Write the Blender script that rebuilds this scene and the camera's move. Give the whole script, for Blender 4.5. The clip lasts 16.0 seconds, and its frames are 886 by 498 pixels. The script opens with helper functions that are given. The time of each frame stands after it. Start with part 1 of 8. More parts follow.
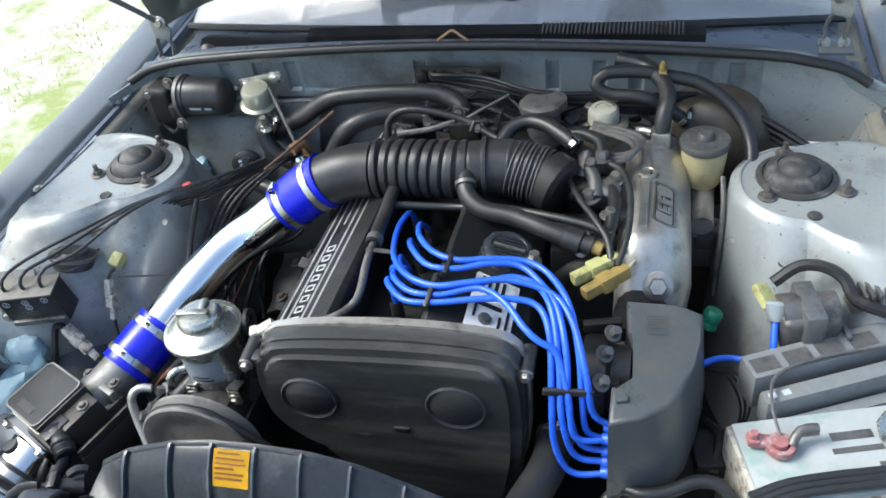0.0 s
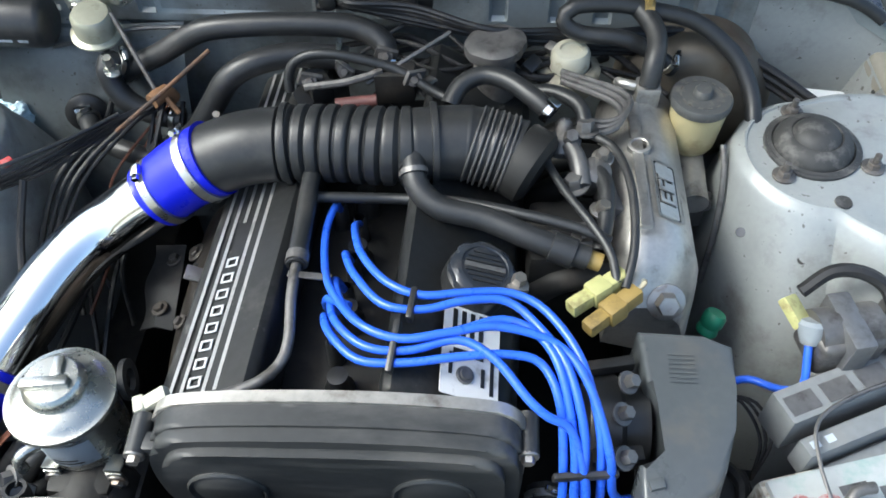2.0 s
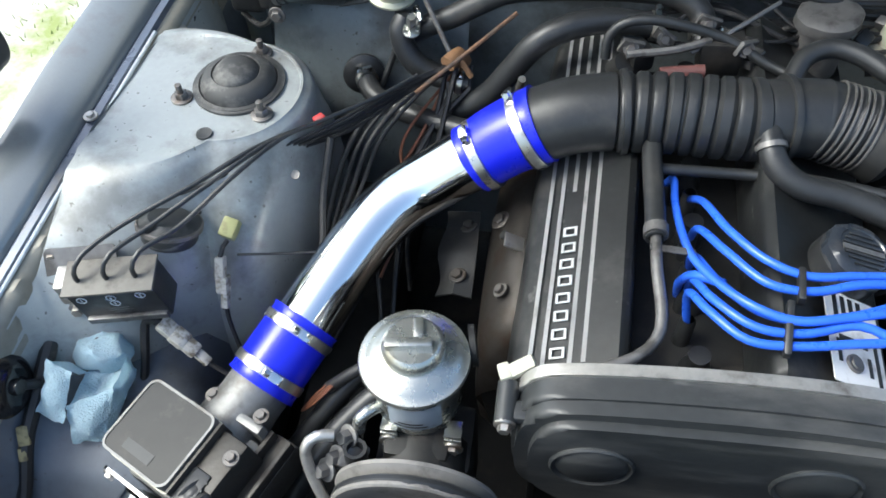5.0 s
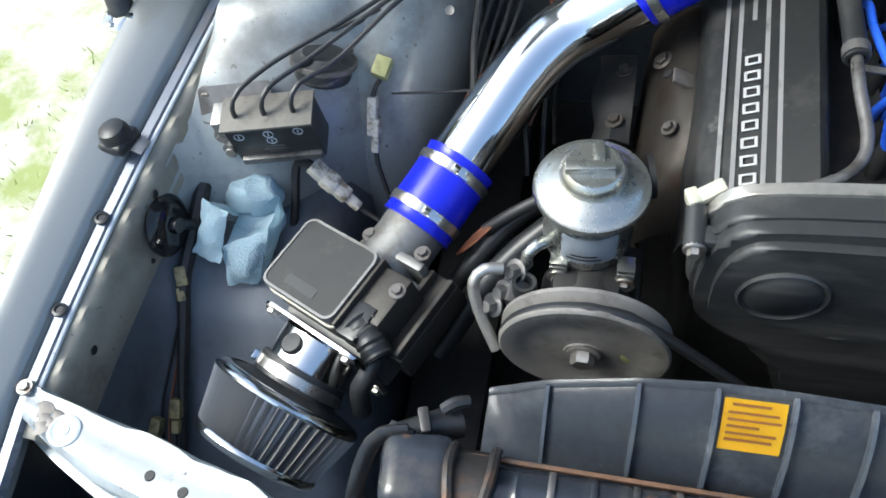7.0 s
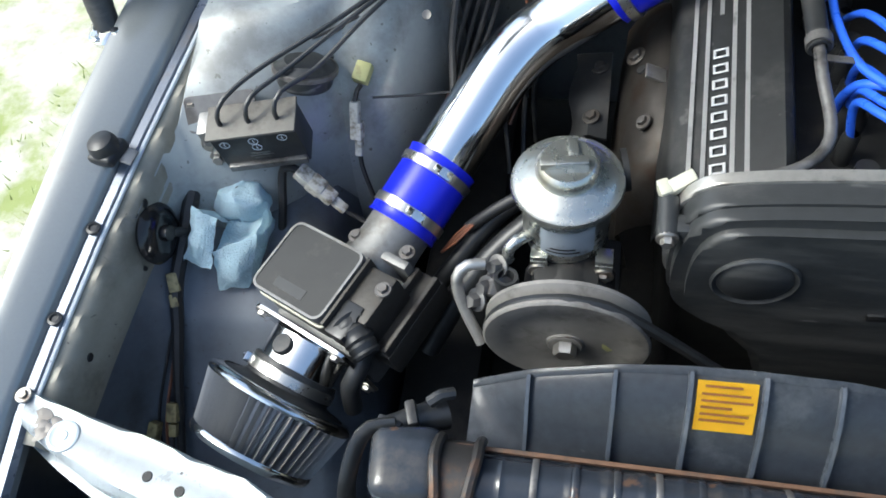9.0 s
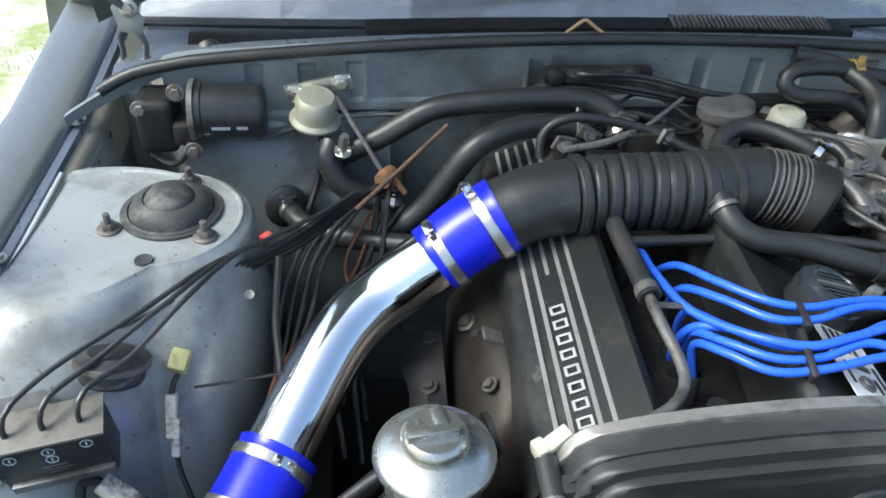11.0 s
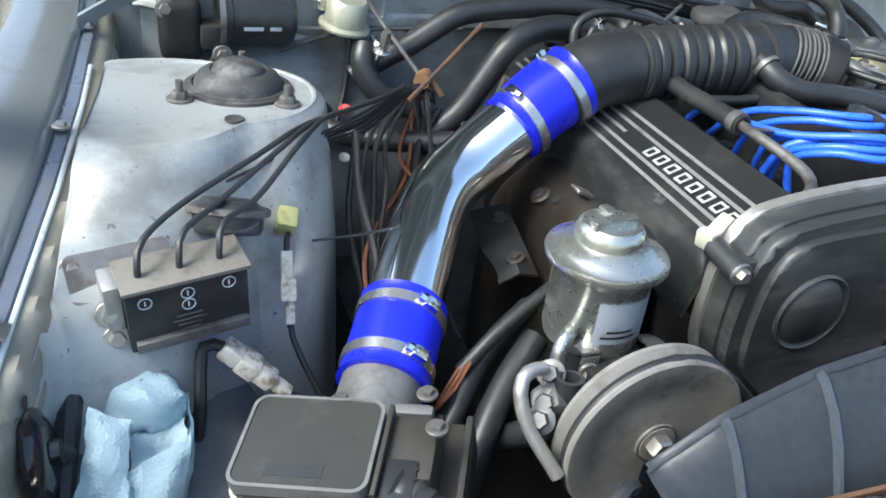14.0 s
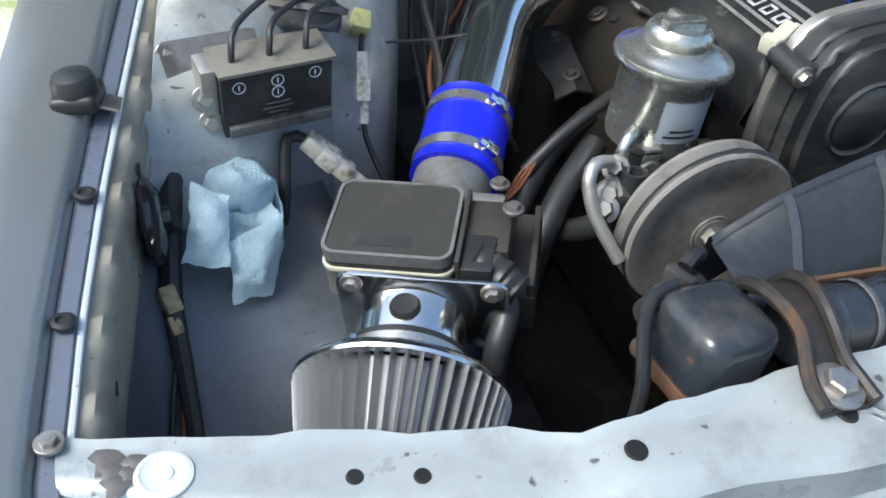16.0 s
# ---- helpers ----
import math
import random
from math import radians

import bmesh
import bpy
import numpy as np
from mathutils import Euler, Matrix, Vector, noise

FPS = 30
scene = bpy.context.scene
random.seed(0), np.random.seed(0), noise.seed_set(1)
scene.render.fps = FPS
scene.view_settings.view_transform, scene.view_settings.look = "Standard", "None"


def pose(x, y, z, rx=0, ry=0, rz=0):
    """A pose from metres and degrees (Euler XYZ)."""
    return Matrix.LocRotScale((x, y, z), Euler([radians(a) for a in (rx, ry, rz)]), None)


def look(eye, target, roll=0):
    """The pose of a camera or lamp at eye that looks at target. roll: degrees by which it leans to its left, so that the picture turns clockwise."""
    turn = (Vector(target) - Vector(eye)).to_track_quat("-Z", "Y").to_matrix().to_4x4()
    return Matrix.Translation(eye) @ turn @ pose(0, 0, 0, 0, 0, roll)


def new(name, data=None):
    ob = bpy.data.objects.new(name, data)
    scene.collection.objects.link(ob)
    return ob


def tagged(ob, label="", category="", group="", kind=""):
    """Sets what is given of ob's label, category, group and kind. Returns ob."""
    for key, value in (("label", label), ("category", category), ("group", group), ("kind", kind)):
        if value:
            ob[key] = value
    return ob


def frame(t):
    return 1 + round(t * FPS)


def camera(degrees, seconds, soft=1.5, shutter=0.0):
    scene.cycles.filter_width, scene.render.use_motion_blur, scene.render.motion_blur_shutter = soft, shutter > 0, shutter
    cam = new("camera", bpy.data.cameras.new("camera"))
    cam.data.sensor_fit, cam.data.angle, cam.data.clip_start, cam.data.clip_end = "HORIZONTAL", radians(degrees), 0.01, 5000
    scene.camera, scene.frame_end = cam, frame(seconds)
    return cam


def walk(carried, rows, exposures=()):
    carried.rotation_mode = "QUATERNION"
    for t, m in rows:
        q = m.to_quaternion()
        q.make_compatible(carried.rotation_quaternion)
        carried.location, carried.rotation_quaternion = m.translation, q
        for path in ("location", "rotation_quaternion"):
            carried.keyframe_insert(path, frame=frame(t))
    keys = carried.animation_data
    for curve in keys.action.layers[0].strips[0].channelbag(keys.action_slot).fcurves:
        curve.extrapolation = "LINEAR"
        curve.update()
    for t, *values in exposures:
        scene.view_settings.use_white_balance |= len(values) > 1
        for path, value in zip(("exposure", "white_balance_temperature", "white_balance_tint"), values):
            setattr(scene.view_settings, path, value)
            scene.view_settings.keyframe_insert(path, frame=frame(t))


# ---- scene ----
# ---------------------------------------------------------------- camera
cam = camera(56.0, 16.0, soft=1.7)
PATH = [
    (0, (0.338, -1.04, 1.608), (-0.144, 0.409, 0.316), -9.0),
    (0.5, (0.193, -0.906, 1.6), (-0.106, 0.47, 0.18), -7.7),
    (1, (0.178, -0.805, 1.57), (0.022, 0.485, 0.05), -4.5),
    (1.5, (0.18, -0.731, 1.544), (0.07, 0.509, -0.021), -2.5),
    (2, (0.147, -0.718, 1.547), (0.059, 0.525, -0.017), -1.0),
    (2.5, (0.102, -0.726, 1.555), (-0.009, 0.515, -0.009), -1.0),
    (3, (0.04, -0.729, 1.559), (-0.086, 0.517, 0.0), 0.9),
    (3.5, (-0.022, -0.729, 1.553), (-0.16, 0.518, -0.004), 1.7),
    (4, (-0.076, -0.73, 1.548), (-0.215, 0.509, -0.016), 1.5),
    (4.2, (-0.096, -0.73, 1.546), (-0.242, 0.505, -0.02), 0.8),
    (6.3, (-0.223, -0.785, 1.462), (-0.554, 0.327, -0.167), -7.9),
    (6.5, (-0.235, -0.796, 1.457), (-0.57, 0.303, -0.18), -7.7),
    (7, (-0.26, -0.816, 1.447), (-0.61, 0.212, -0.233), -9.3),
    (7.5, (-0.26, -0.835, 1.43), (-0.615, 0.14, -0.28), -11.4),
    (8, (-0.262, -0.85, 1.424), (-0.624, 0.089, -0.304), -12.4),
    (8.5, (-0.259, -0.844, 1.435), (-0.621, 0.113, -0.284), -12.6),
    (9, (-0.239, -0.829, 1.462), (-0.588, 0.204, -0.214), -11.1),
    (9.5, (-0.208, -0.814, 1.48), (-0.549, 0.293, -0.15), -11.4),
    (10, (-0.183, -0.799, 1.507), (-0.481, 0.405, -0.062), -9.2),
    (12.3, (-0.575, -0.808, 1.231), (0.202, 0.87, 0.469), 8.2),
    (12.5, (-0.578, -0.808, 1.226), (0.171, 0.879, 0.457), 8.1),
    (13, (-0.592, -0.818, 1.195), (0.174, 0.855, 0.411), 8.4),
    (13.5, (-0.623, -0.84, 1.169), (0.123, 0.784, 0.273), 8.0),
    (14, (-0.654, -0.871, 1.159), (0.03, 0.722, 0.161), 7.3),
    (14.5, (-0.678, -0.919, 1.168), (-0.067, 0.625, 0.054), 5.6),
    (15, (-0.718, -0.949, 1.115), (-0.088, 0.546, -0.055), 7.6),
    (15.5, (-0.733, -0.937, 1.091), (-0.084, 0.48, -0.162), 9.9),
    (16, (-0.731, -0.925, 1.118), (-0.089, 0.502, -0.128), 9.1),
]
EXPOSURES = [(t, stops, 6000, 2) for t, stops in ((0.0, 1.05), (1.0, 1.18), (4.2, 1.2), (8.0, 1.02), (10.0, 1.0), (12.5, 1.33), (14.0, 1.42), (15.0, 1.25), (15.5, 1.02), (16.0, 1.0))]
walk(cam, [(t, look(eye, target, roll)) for t, eye, target, roll in PATH], EXPOSURES)

# ---------------------------------------------------------------- light
world = bpy.data.worlds.new("sky")
scene.world = world
world.use_nodes = True
wn = world.node_tree.nodes
sky = wn.new("ShaderNodeTexSky")
sky.sky_type, sky.sun_disc = "NISHITA", False
sky.sun_elevation, sky.sun_rotation = radians(50), radians(-98)
sky.air_density, sky.dust_density, sky.ozone_density = 1.0, 4.5, 1.0
world.node_tree.links.new(sky.outputs[0], wn["Background"].inputs[0])
wn["Background"].inputs[1].default_value = 0.15
sun_data = bpy.data.lights.new("sun", "SUN")
sun_data.energy, sun_data.angle, sun_data.color = 1.3, radians(22), (1.0, 0.98, 0.95)
sun = new("sun", sun_data)
sun.matrix_world = look((-3.2, -0.45, 4.65), (0, 0, 0.8))


# ---------------------------------------------------------------- tools
def thing(name, at, label="", category="", group="", kind=""):
    ob = new(name)
    ob.location = at
    ob.empty_display_size = 0.02
    return tagged(ob, label, category, group, kind)


class Tilt:
    """How far the engine leans: metres up for each metre towards its intake side."""
    slope = 0.0


def part(name, bm, material, parent=None, label="", smooth=True):
    """Links a bmesh, in world places, as one mesh object under its thing."""
    if Tilt.slope:
        for v in bm.verts:
            v.co.z += Tilt.slope * min(max(v.co.x + 0.17, 0.0), 0.52)
    bmesh.ops.recalc_face_normals(bm, faces=bm.faces[:])
    data = bpy.data.meshes.new(name)
    bm.to_mesh(data)
    bm.free()
    if smooth:
        data.shade_smooth()
        data.set_sharp_from_angle(angle=radians(38))
    data.materials.append(material)
    ob = new(name, data)
    if parent is not None:
        ob.parent = parent
        if parent.data is None:
            ob.matrix_parent_inverse = Matrix.Translation(-parent.location)
    if label:
        ob["label"] = label
    return ob


def solid(name, bm, material, label="", category="", group="", kind=""):
    return tagged(part(name, bm, material), label, category, group, kind)


def add_box(bm, size, m, bevel=0.0, seg=2, taper=1.0):
    made = bmesh.ops.create_cube(bm, size=1.0)["verts"]
    for v in made:
        k = taper if v.co.z > 0 else 1.0
        v.co = Vector((v.co.x * size[0] * k, v.co.y * size[1] * k, v.co.z * size[2]))
    if bevel:
        edges = list({e for v in made for e in v.link_edges})
        res = bmesh.ops.bevel(bm, geom=edges, offset=bevel, segments=seg, affect="EDGES", profile=0.6)
        made = list({v for f in res["faces"] for v in f.verts} | {v for v in made if v.is_valid})
    bmesh.ops.transform(bm, matrix=m, verts=made)
    return bm


def add_lathe(bm, profile, m, seg=28, wave=None):
    """A turned body round local z. profile: (radius, height) from bottom to top."""
    rings = []
    for k, (r, z) in enumerate(profile):
        if r < 1e-6:
            rings.append([bm.verts.new(m @ Vector((0, 0, z)))])
            continue
        ring = []
        for i in range(seg):
            a = 2 * math.pi * i / seg
            q = r * (wave(a, k) if wave else 1.0)
            ring.append(bm.verts.new(m @ Vector((q * math.cos(a), q * math.sin(a), z))))
        rings.append(ring)
    for a, b in zip(rings, rings[1:]):
        if len(a) == 1 and len(b) == 1:
            continue
        for i in range(seg):
            j = (i + 1) % seg
            if len(a) == 1:
                bm.faces.new((a[0], b[i], b[j]))
            elif len(b) == 1:
                bm.faces.new((a[i], a[j], b[0]))
            else:
                bm.faces.new((a[i], a[j], b[j], b[i]))
    return bm


def curve(points, step=0.012, closed=False):
    """A smooth line through the points."""
    p = [Vector(q) for q in points]
    if len(p) == 2:
        return [p[0].lerp(p[1], i / 4) for i in range(5)]
    out = []
    for i in range(len(p) - 1):
        a = p[i - 1] if i else p[0] * 2 - p[1]
        b, c = p[i], p[i + 1]
        d = p[i + 2] if i + 2 < len(p) else p[-1] * 2 - p[-2]
        n = max(2, int((c - b).length / step))
        for k in range(n):
            t = k / n
            out.append(0.5 * ((2 * b) + (c - a) * t + (2 * a - 5 * b + 4 * c - d) * t * t + (3 * b - 3 * c + d - a) * t ** 3))
    out.append(p[-1])
    return out


def add_tube(bm, points, r, seg=10, step=0.012, flat=1.0, caps=True, inner=0.0, smooth_line=True):
    """A tube along a smooth line; r: a radius, or a function of the way along from 0 to 1."""
    line = curve(points, step) if smooth_line else [Vector(q) for q in points]
    n = len(line)
    lengths = [0.0]
    for a, b in zip(line, line[1:]):
        lengths.append(lengths[-1] + (b - a).length)
    total = max(lengths[-1], 1e-6)
    way = (line[1] - line[0]).normalized()
    side = way.orthogonal().normalized()
    rings = []
    for i, q in enumerate(line):
        nxt = (line[min(i + 1, n - 1)] - line[max(i - 1, 0)]).normalized()
        turn = way.rotation_difference(nxt)
        side = (turn @ side).normalized()
        way = nxt
        up = way.cross(side)
        rad = r(lengths[i] / total) if callable(r) else r
        rings.append([bm.verts.new(q + side * (rad * math.cos(2 * math.pi * k / seg)) + up * (rad * flat * math.sin(2 * math.pi * k / seg))) for k in range(seg)])
    for a, b in zip(rings, rings[1:]):
        for k in range(seg):
            j = (k + 1) % seg
            bm.faces.new((a[k], a[j], b[j], b[k]))
    if caps:
        for ring, rev in ((rings[0], True), (rings[-1], False)):
            if inner:
                c = sum((v.co for v in ring), Vector()) / seg
                w = (line[1] - line[0]).normalized() if rev else (line[-2] - line[-1]).normalized()
                lip = [bm.verts.new(c + (v.co - c) * inner) for v in ring]
                deep = [bm.verts.new(v.co + w * 0.02) for v in lip]
                for k in range(seg):
                    j = (k + 1) % seg
                    bm.faces.new((ring[k], ring[j], lip[j], lip[k]))
                    bm.faces.new((lip[k], lip[j], deep[j], deep[k]))
                bm.faces.new(deep)
            else:
                bm.faces.new(ring)
    return bm


def add_slab(bm, outline, depth, m, bevel=0.0, seg=2):
    """An outline in local x, y, raised from z = 0 to depth."""
    low = [bm.verts.new((x, y, 0)) for x, y in outline]
    high = [bm.verts.new((x, y, depth)) for x, y in outline]
    n = len(low)
    top = bm.faces.new(high)
    bm.faces.new(low[::-1])
    for i in range(n):
        j = (i + 1) % n
        bm.faces.new((low[i], low[j], high[j], high[i]))
    made = low + high
    if bevel:
        res = bmesh.ops.bevel(bm, geom=list(top.edges), offset=bevel, segments=seg, affect="EDGES", profile=0.6)
        made = list({v for f in res["faces"] for v in f.verts} | {v for v in made if v.is_valid} | {v for v in low if v.is_valid})
        more = {v for f in bm.faces if any(w in low for w in f.verts) for v in f.verts}
        made = list(set(made) | more)
    bmesh.ops.transform(bm, matrix=m, verts=made)
    return bm


def add_sheet(bm, rows, thick=0.0):
    """A sheet through rows of points; thick: its thickness, laid on below."""
    grid = [[bm.verts.new(q) for q in row] for row in rows]
    faces = []
    for a, b in zip(grid, grid[1:]):
        for i in range(len(a) - 1):
            faces.append(bm.faces.new((a[i], a[i + 1], b[i + 1], b[i])))
    if thick:
        bmesh.ops.solidify(bm, geom=faces, thickness=thick)
    return bm


def add_shell(bm, rows, off):
    """A plate through rows of points, as thick as the offset off."""
    off = Vector(off)
    front = [[bm.verts.new(q) for q in row] for row in rows]
    back = [[bm.verts.new(Vector(q) + off) for q in row] for row in rows]
    for g in (front, back):
        for a, b in zip(g, g[1:]):
            for i in range(len(a) - 1):
                q = (a[i], a[i + 1], b[i + 1], b[i])
                bm.faces.new(q if g is front else q[::-1])
    rim = front[0] + [r[-1] for r in front[1:]] + front[-1][-2::-1] + [r[0] for r in front[-2:0:-1]]
    rim2 = back[0] + [r[-1] for r in back[1:]] + back[-1][-2::-1] + [r[0] for r in back[-2:0:-1]]
    for i in range(len(rim)):
        j = (i + 1) % len(rim)
        bm.faces.new((rim[j], rim[i], rim2[i], rim2[j]))
    return bm


def rounded(w, h, r, n=5):
    """A rectangle's outline with round corners."""
    out = []
    for cx, cy, a0 in ((w / 2 - r, h / 2 - r, 0), (-w / 2 + r, h / 2 - r, 90), (-w / 2 + r, -h / 2 + r, 180), (w / 2 - r, -h / 2 + r, 270)):
        for k in range(n):
            a = radians(a0 + 90 * k / (n - 1))
            out.append((cx + r * math.cos(a), cy + r * math.sin(a)))
    return out


def frame_of(origin, x_to, y_hint):
    """A pose with its x axis towards x_to and its y axis near y_hint (a direction)."""
    o = Vector(origin)
    x = (Vector(x_to) - o).normalized()
    y = Vector(y_hint)
    y = (y - x * y.dot(x)).normalized()
    z = x.cross(y)
    m = Matrix((x, y, z)).transposed().to_4x4()
    return Matrix.Translation(o) @ m


def along(a, b):
    """A pose at a whose z axis points to b."""
    a, b = Vector(a), Vector(b)
    return Matrix.Translation(a) @ (b - a).to_track_quat("Z", "Y").to_matrix().to_4x4()


def add_bolt(bm, at, way, r=0.007, h=0.006, washer=True):
    m = along(at, Vector(at) + Vector(way))
    if washer:
        add_lathe(bm, [(r * 1.6, -0.001), (r * 1.6, 0.0012), (r * 1.5, 0.0018), (0, 0.0018)], m, 16)
    add_lathe(bm, [(r, 0), (r, h * 0.8), (r * 0.85, h), (0, h)], m, 6)
    return bm


# ---------------------------------------------------------------- materials
def mat(name, colour, rough=0.5, metal=0.0, vary=0.15, scale=60.0, bump=0.1, dirt=None, dirt_amount=0.0, dirt_scale=9.0, coat=0.0, spec=0.5, rough_vary=0.15, specks=None, stretch=(1, 1, 1)):
    m = bpy.data.materials.new(name)
    m.use_nodes = True
    nt = m.node_tree
    N, L = nt.nodes, nt.links
    b = N["Principled BSDF"]
    b.inputs["Roughness"].default_value, b.inputs["Metallic"].default_value = rough, metal
    b.inputs["Coat Weight"].default_value = coat
    b.inputs["Specular IOR Level"].default_value = spec
    co = N.new("ShaderNodeTexCoord")
    fine = N.new("ShaderNodeTexNoise")
    fine.inputs["Scale"].default_value, fine.inputs["Detail"].default_value = scale, 6
    wide = N.new("ShaderNodeTexNoise")
    wide.inputs["Scale"].default_value, wide.inputs["Detail"].default_value = dirt_scale, 8
    wide.inputs["Roughness"].default_value = 0.65
    L.new(co.outputs["Object"], fine.inputs["Vector"])
    size = N.new("ShaderNodeMapping")
    size.inputs["Scale"].default_value = stretch
    L.new(co.outputs["Object"], size.inputs["Vector"])
    L.new(size.outputs["Vector"], wide.inputs["Vector"])
    base = N.new("ShaderNodeMix")
    base.data_type = "RGBA"
    dark = [c * (1 - vary) for c in colour]
    light = [min(1, c * (1 + vary)) for c in colour]
    base.inputs[6].default_value, base.inputs[7].default_value = (*dark, 1), (*light, 1)
    L.new(fine.outputs["Fac"], base.inputs[0])
    last = base.outputs[2]
    if dirt:
        ramp = N.new("ShaderNodeMapRange")
        ramp.inputs[1].default_value, ramp.inputs[2].default_value = 0.62 - 0.3 * dirt_amount, 0.72 - 0.2 * dirt_amount
        ramp.inputs[4].default_value = min(1, 0.4 + dirt_amount)
        L.new(wide.outputs["Fac"], ramp.inputs[0])
        over = N.new("ShaderNodeMix")
        over.data_type = "RGBA"
        over.inputs[7].default_value = (*dirt, 1)
        L.new(ramp.outputs[0], over.inputs[0])
        L.new(last, over.inputs[6])
        last = over.outputs[2]
    if specks:
        spot_colour, spot_scale, spot_from = specks
        spot = N.new("ShaderNodeTexNoise")
        spot.inputs["Scale"].default_value, spot.inputs["Detail"].default_value = spot_scale, 3
        L.new(size.outputs["Vector"], spot.inputs["Vector"])
        cut = N.new("ShaderNodeMapRange")
        cut.inputs[1].default_value, cut.inputs[2].default_value, cut.inputs[4].default_value = spot_from, spot_from + 0.05, 0.85
        L.new(spot.outputs["Fac"], cut.inputs[0])
        top = N.new("ShaderNodeMix")
        top.data_type = "RGBA"
        top.inputs[7].default_value = (*spot_colour, 1)
        L.new(cut.outputs[0], top.inputs[0])
        L.new(last, top.inputs[6])
        last = top.outputs[2]
    L.new(last, b.inputs["Base Color"])
    rr = N.new("ShaderNodeMapRange")
    rr.inputs[3].default_value, rr.inputs[4].default_value = max(0.02, rough - rough_vary), min(1, rough + rough_vary)
    L.new(wide.outputs["Fac"], rr.inputs[0])
    L.new(rr.outputs[0], b.inputs["Roughness"])
    if bump:
        bp = N.new("ShaderNodeBump")
        bp.inputs["Strength"].default_value, bp.inputs["Distance"].default_value = bump, 0.002
        L.new(fine.outputs["Fac"], bp.inputs["Height"])
        L.new(bp.outputs["Normal"], b.inputs["Normal"])
    return m


DUST = (0.16, 0.14, 0.12)
M_body = mat("body_paint", (0.235, 0.25, 0.25), 0.22, 0.3, 0.06, 300, 0.03, DUST, 0.15, 7, coat=0.6, rough_vary=0.08)
M_bay = mat("bay_paint", (0.265, 0.30, 0.31), 0.42, 0.25, 0.10, 120, 0.06, (0.13, 0.13, 0.125), 0.42, 6, specks=((0.10, 0.095, 0.085), 140, 0.68))
# same paint as the bay; the front's extra skylight is in this paler colour
M_support = mat("bay_paint_skylit", (0.62, 0.67, 0.69), 0.3, 0.15, 0.08, 90, 0.06, (0.4, 0.42, 0.42), 0.25, 14, specks=((0.10, 0.10, 0.11), 70, 0.69))
M_black = mat("black_plastic", (0.024, 0.025, 0.026), 0.33, 0, 0.3, 150, 0.12, (0.06, 0.055, 0.05), 0.25, 14)
M_rubber = mat("black_rubber", (0.022, 0.023, 0.024), 0.4, 0, 0.3, 120, 0.1, (0.05, 0.047, 0.043), 0.25, 18)
M_cover = mat("dusty_black_cover", (0.030, 0.032, 0.033), 0.42, 0, 0.3, 90, 0.15, (0.095, 0.093, 0.088), 0.34, 9, specks=((0.15, 0.148, 0.14), 34, 0.68), stretch=(0.35, 1, 2.2))
M_dark = mat("grimy_dark_metal", (0.016, 0.016, 0.0155), 0.6, 0.3, 0.5, 40, 0.5, (0.05, 0.042, 0.035), 0.3, 16)
M_alu = mat("cast_aluminium", (0.50, 0.485, 0.45), 0.38, 0.75, 0.2, 160, 0.2, (0.12, 0.10, 0.08), 0.3, 20)
M_polish = mat("polished_aluminium", (0.86, 0.87, 0.88), 0.10, 1.0, 0.03, 40, 0.02, None, 0, 12, rough_vary=0.05)
M_chrome = mat("chrome", (0.75, 0.75, 0.74), 0.14, 1.0, 0.05, 60, 0.02, None, 0, 12, rough_vary=0.06)
M_zinc = mat("zinc_plate", (0.50, 0.505, 0.465), 0.28, 0.88, 0.08, 90, 0.04, (0.3, 0.26, 0.18), 0.15, 30)
M_steel = mat("steel", (0.42, 0.40, 0.37), 0.4, 0.9, 0.2, 120, 0.1, (0.16, 0.10, 0.06), 0.3, 40)
M_silicone = mat("blue_silicone", (0.012, 0.018, 0.62), 0.28, 0, 0.06, 60, 0.03, None, 0, 12, rough_vary=0.05)
M_lead = mat("blue_ignition_lead", (0.035, 0.13, 0.72), 0.3, 0, 0.1, 120, 0.03, (0.03, 0.06, 0.3), 0.1, 40)
# pale base and patches stand in for part of the sky's reflection
M_glass = mat("windscreen_glass", (0.60, 0.63, 0.64), 0.05, 0, 0.1, 9, 0.0, (0.62, 0.66, 0.68), 0.35, 7, spec=1.0, coat=1.0, rough_vary=0.04)
M_glass.node_tree.nodes["Principled BSDF"].inputs["Transmission Weight"].default_value = 0.6
M_glass.node_tree.nodes["Principled BSDF"].inputs["IOR"].default_value = 2.3
# shroud: black plastic lightened and blued for sky sheen, with pale smudges
M_shroud = mat("dusty_sky_sheen_plastic", (0.060, 0.069, 0.083), 0.24, 0, 0.25, 120, 0.1, (0.17, 0.18, 0.19), 0.34, 8, specks=((0.22, 0.225, 0.225), 22, 0.70))
M_tank = mat("gloss_black_tank", (0.026, 0.031, 0.040), 0.17, 0, 0.25, 90, 0.08, (0.07, 0.066, 0.06), 0.25, 14, specks=((0.12, 0.07, 0.045), 40, 0.67), rough_vary=0.1)
M_dull = mat("dull_grey_metal", (0.17, 0.165, 0.16), 0.5, 0.6, 0.25, 120, 0.2, (0.05, 0.045, 0.04), 0.35, 25)
M_afm = mat("grey_cast_meter", (0.20, 0.20, 0.195), 0.5, 0.5, 0.15, 200, 0.15, (0.09, 0.08, 0.065), 0.3, 22)
M_lid = mat("grey_plastic_lid", (0.045, 0.045, 0.042), 0.24, 0, 0.15, 60, 0.05, (0.09, 0.085, 0.075), 0.25, 14, spec=0.3)
M_pleat = mat("grey_filter_gauze", (0.33, 0.335, 0.34), 0.42, 0.55, 0.15, 900, 0.25, None, 0, 30)
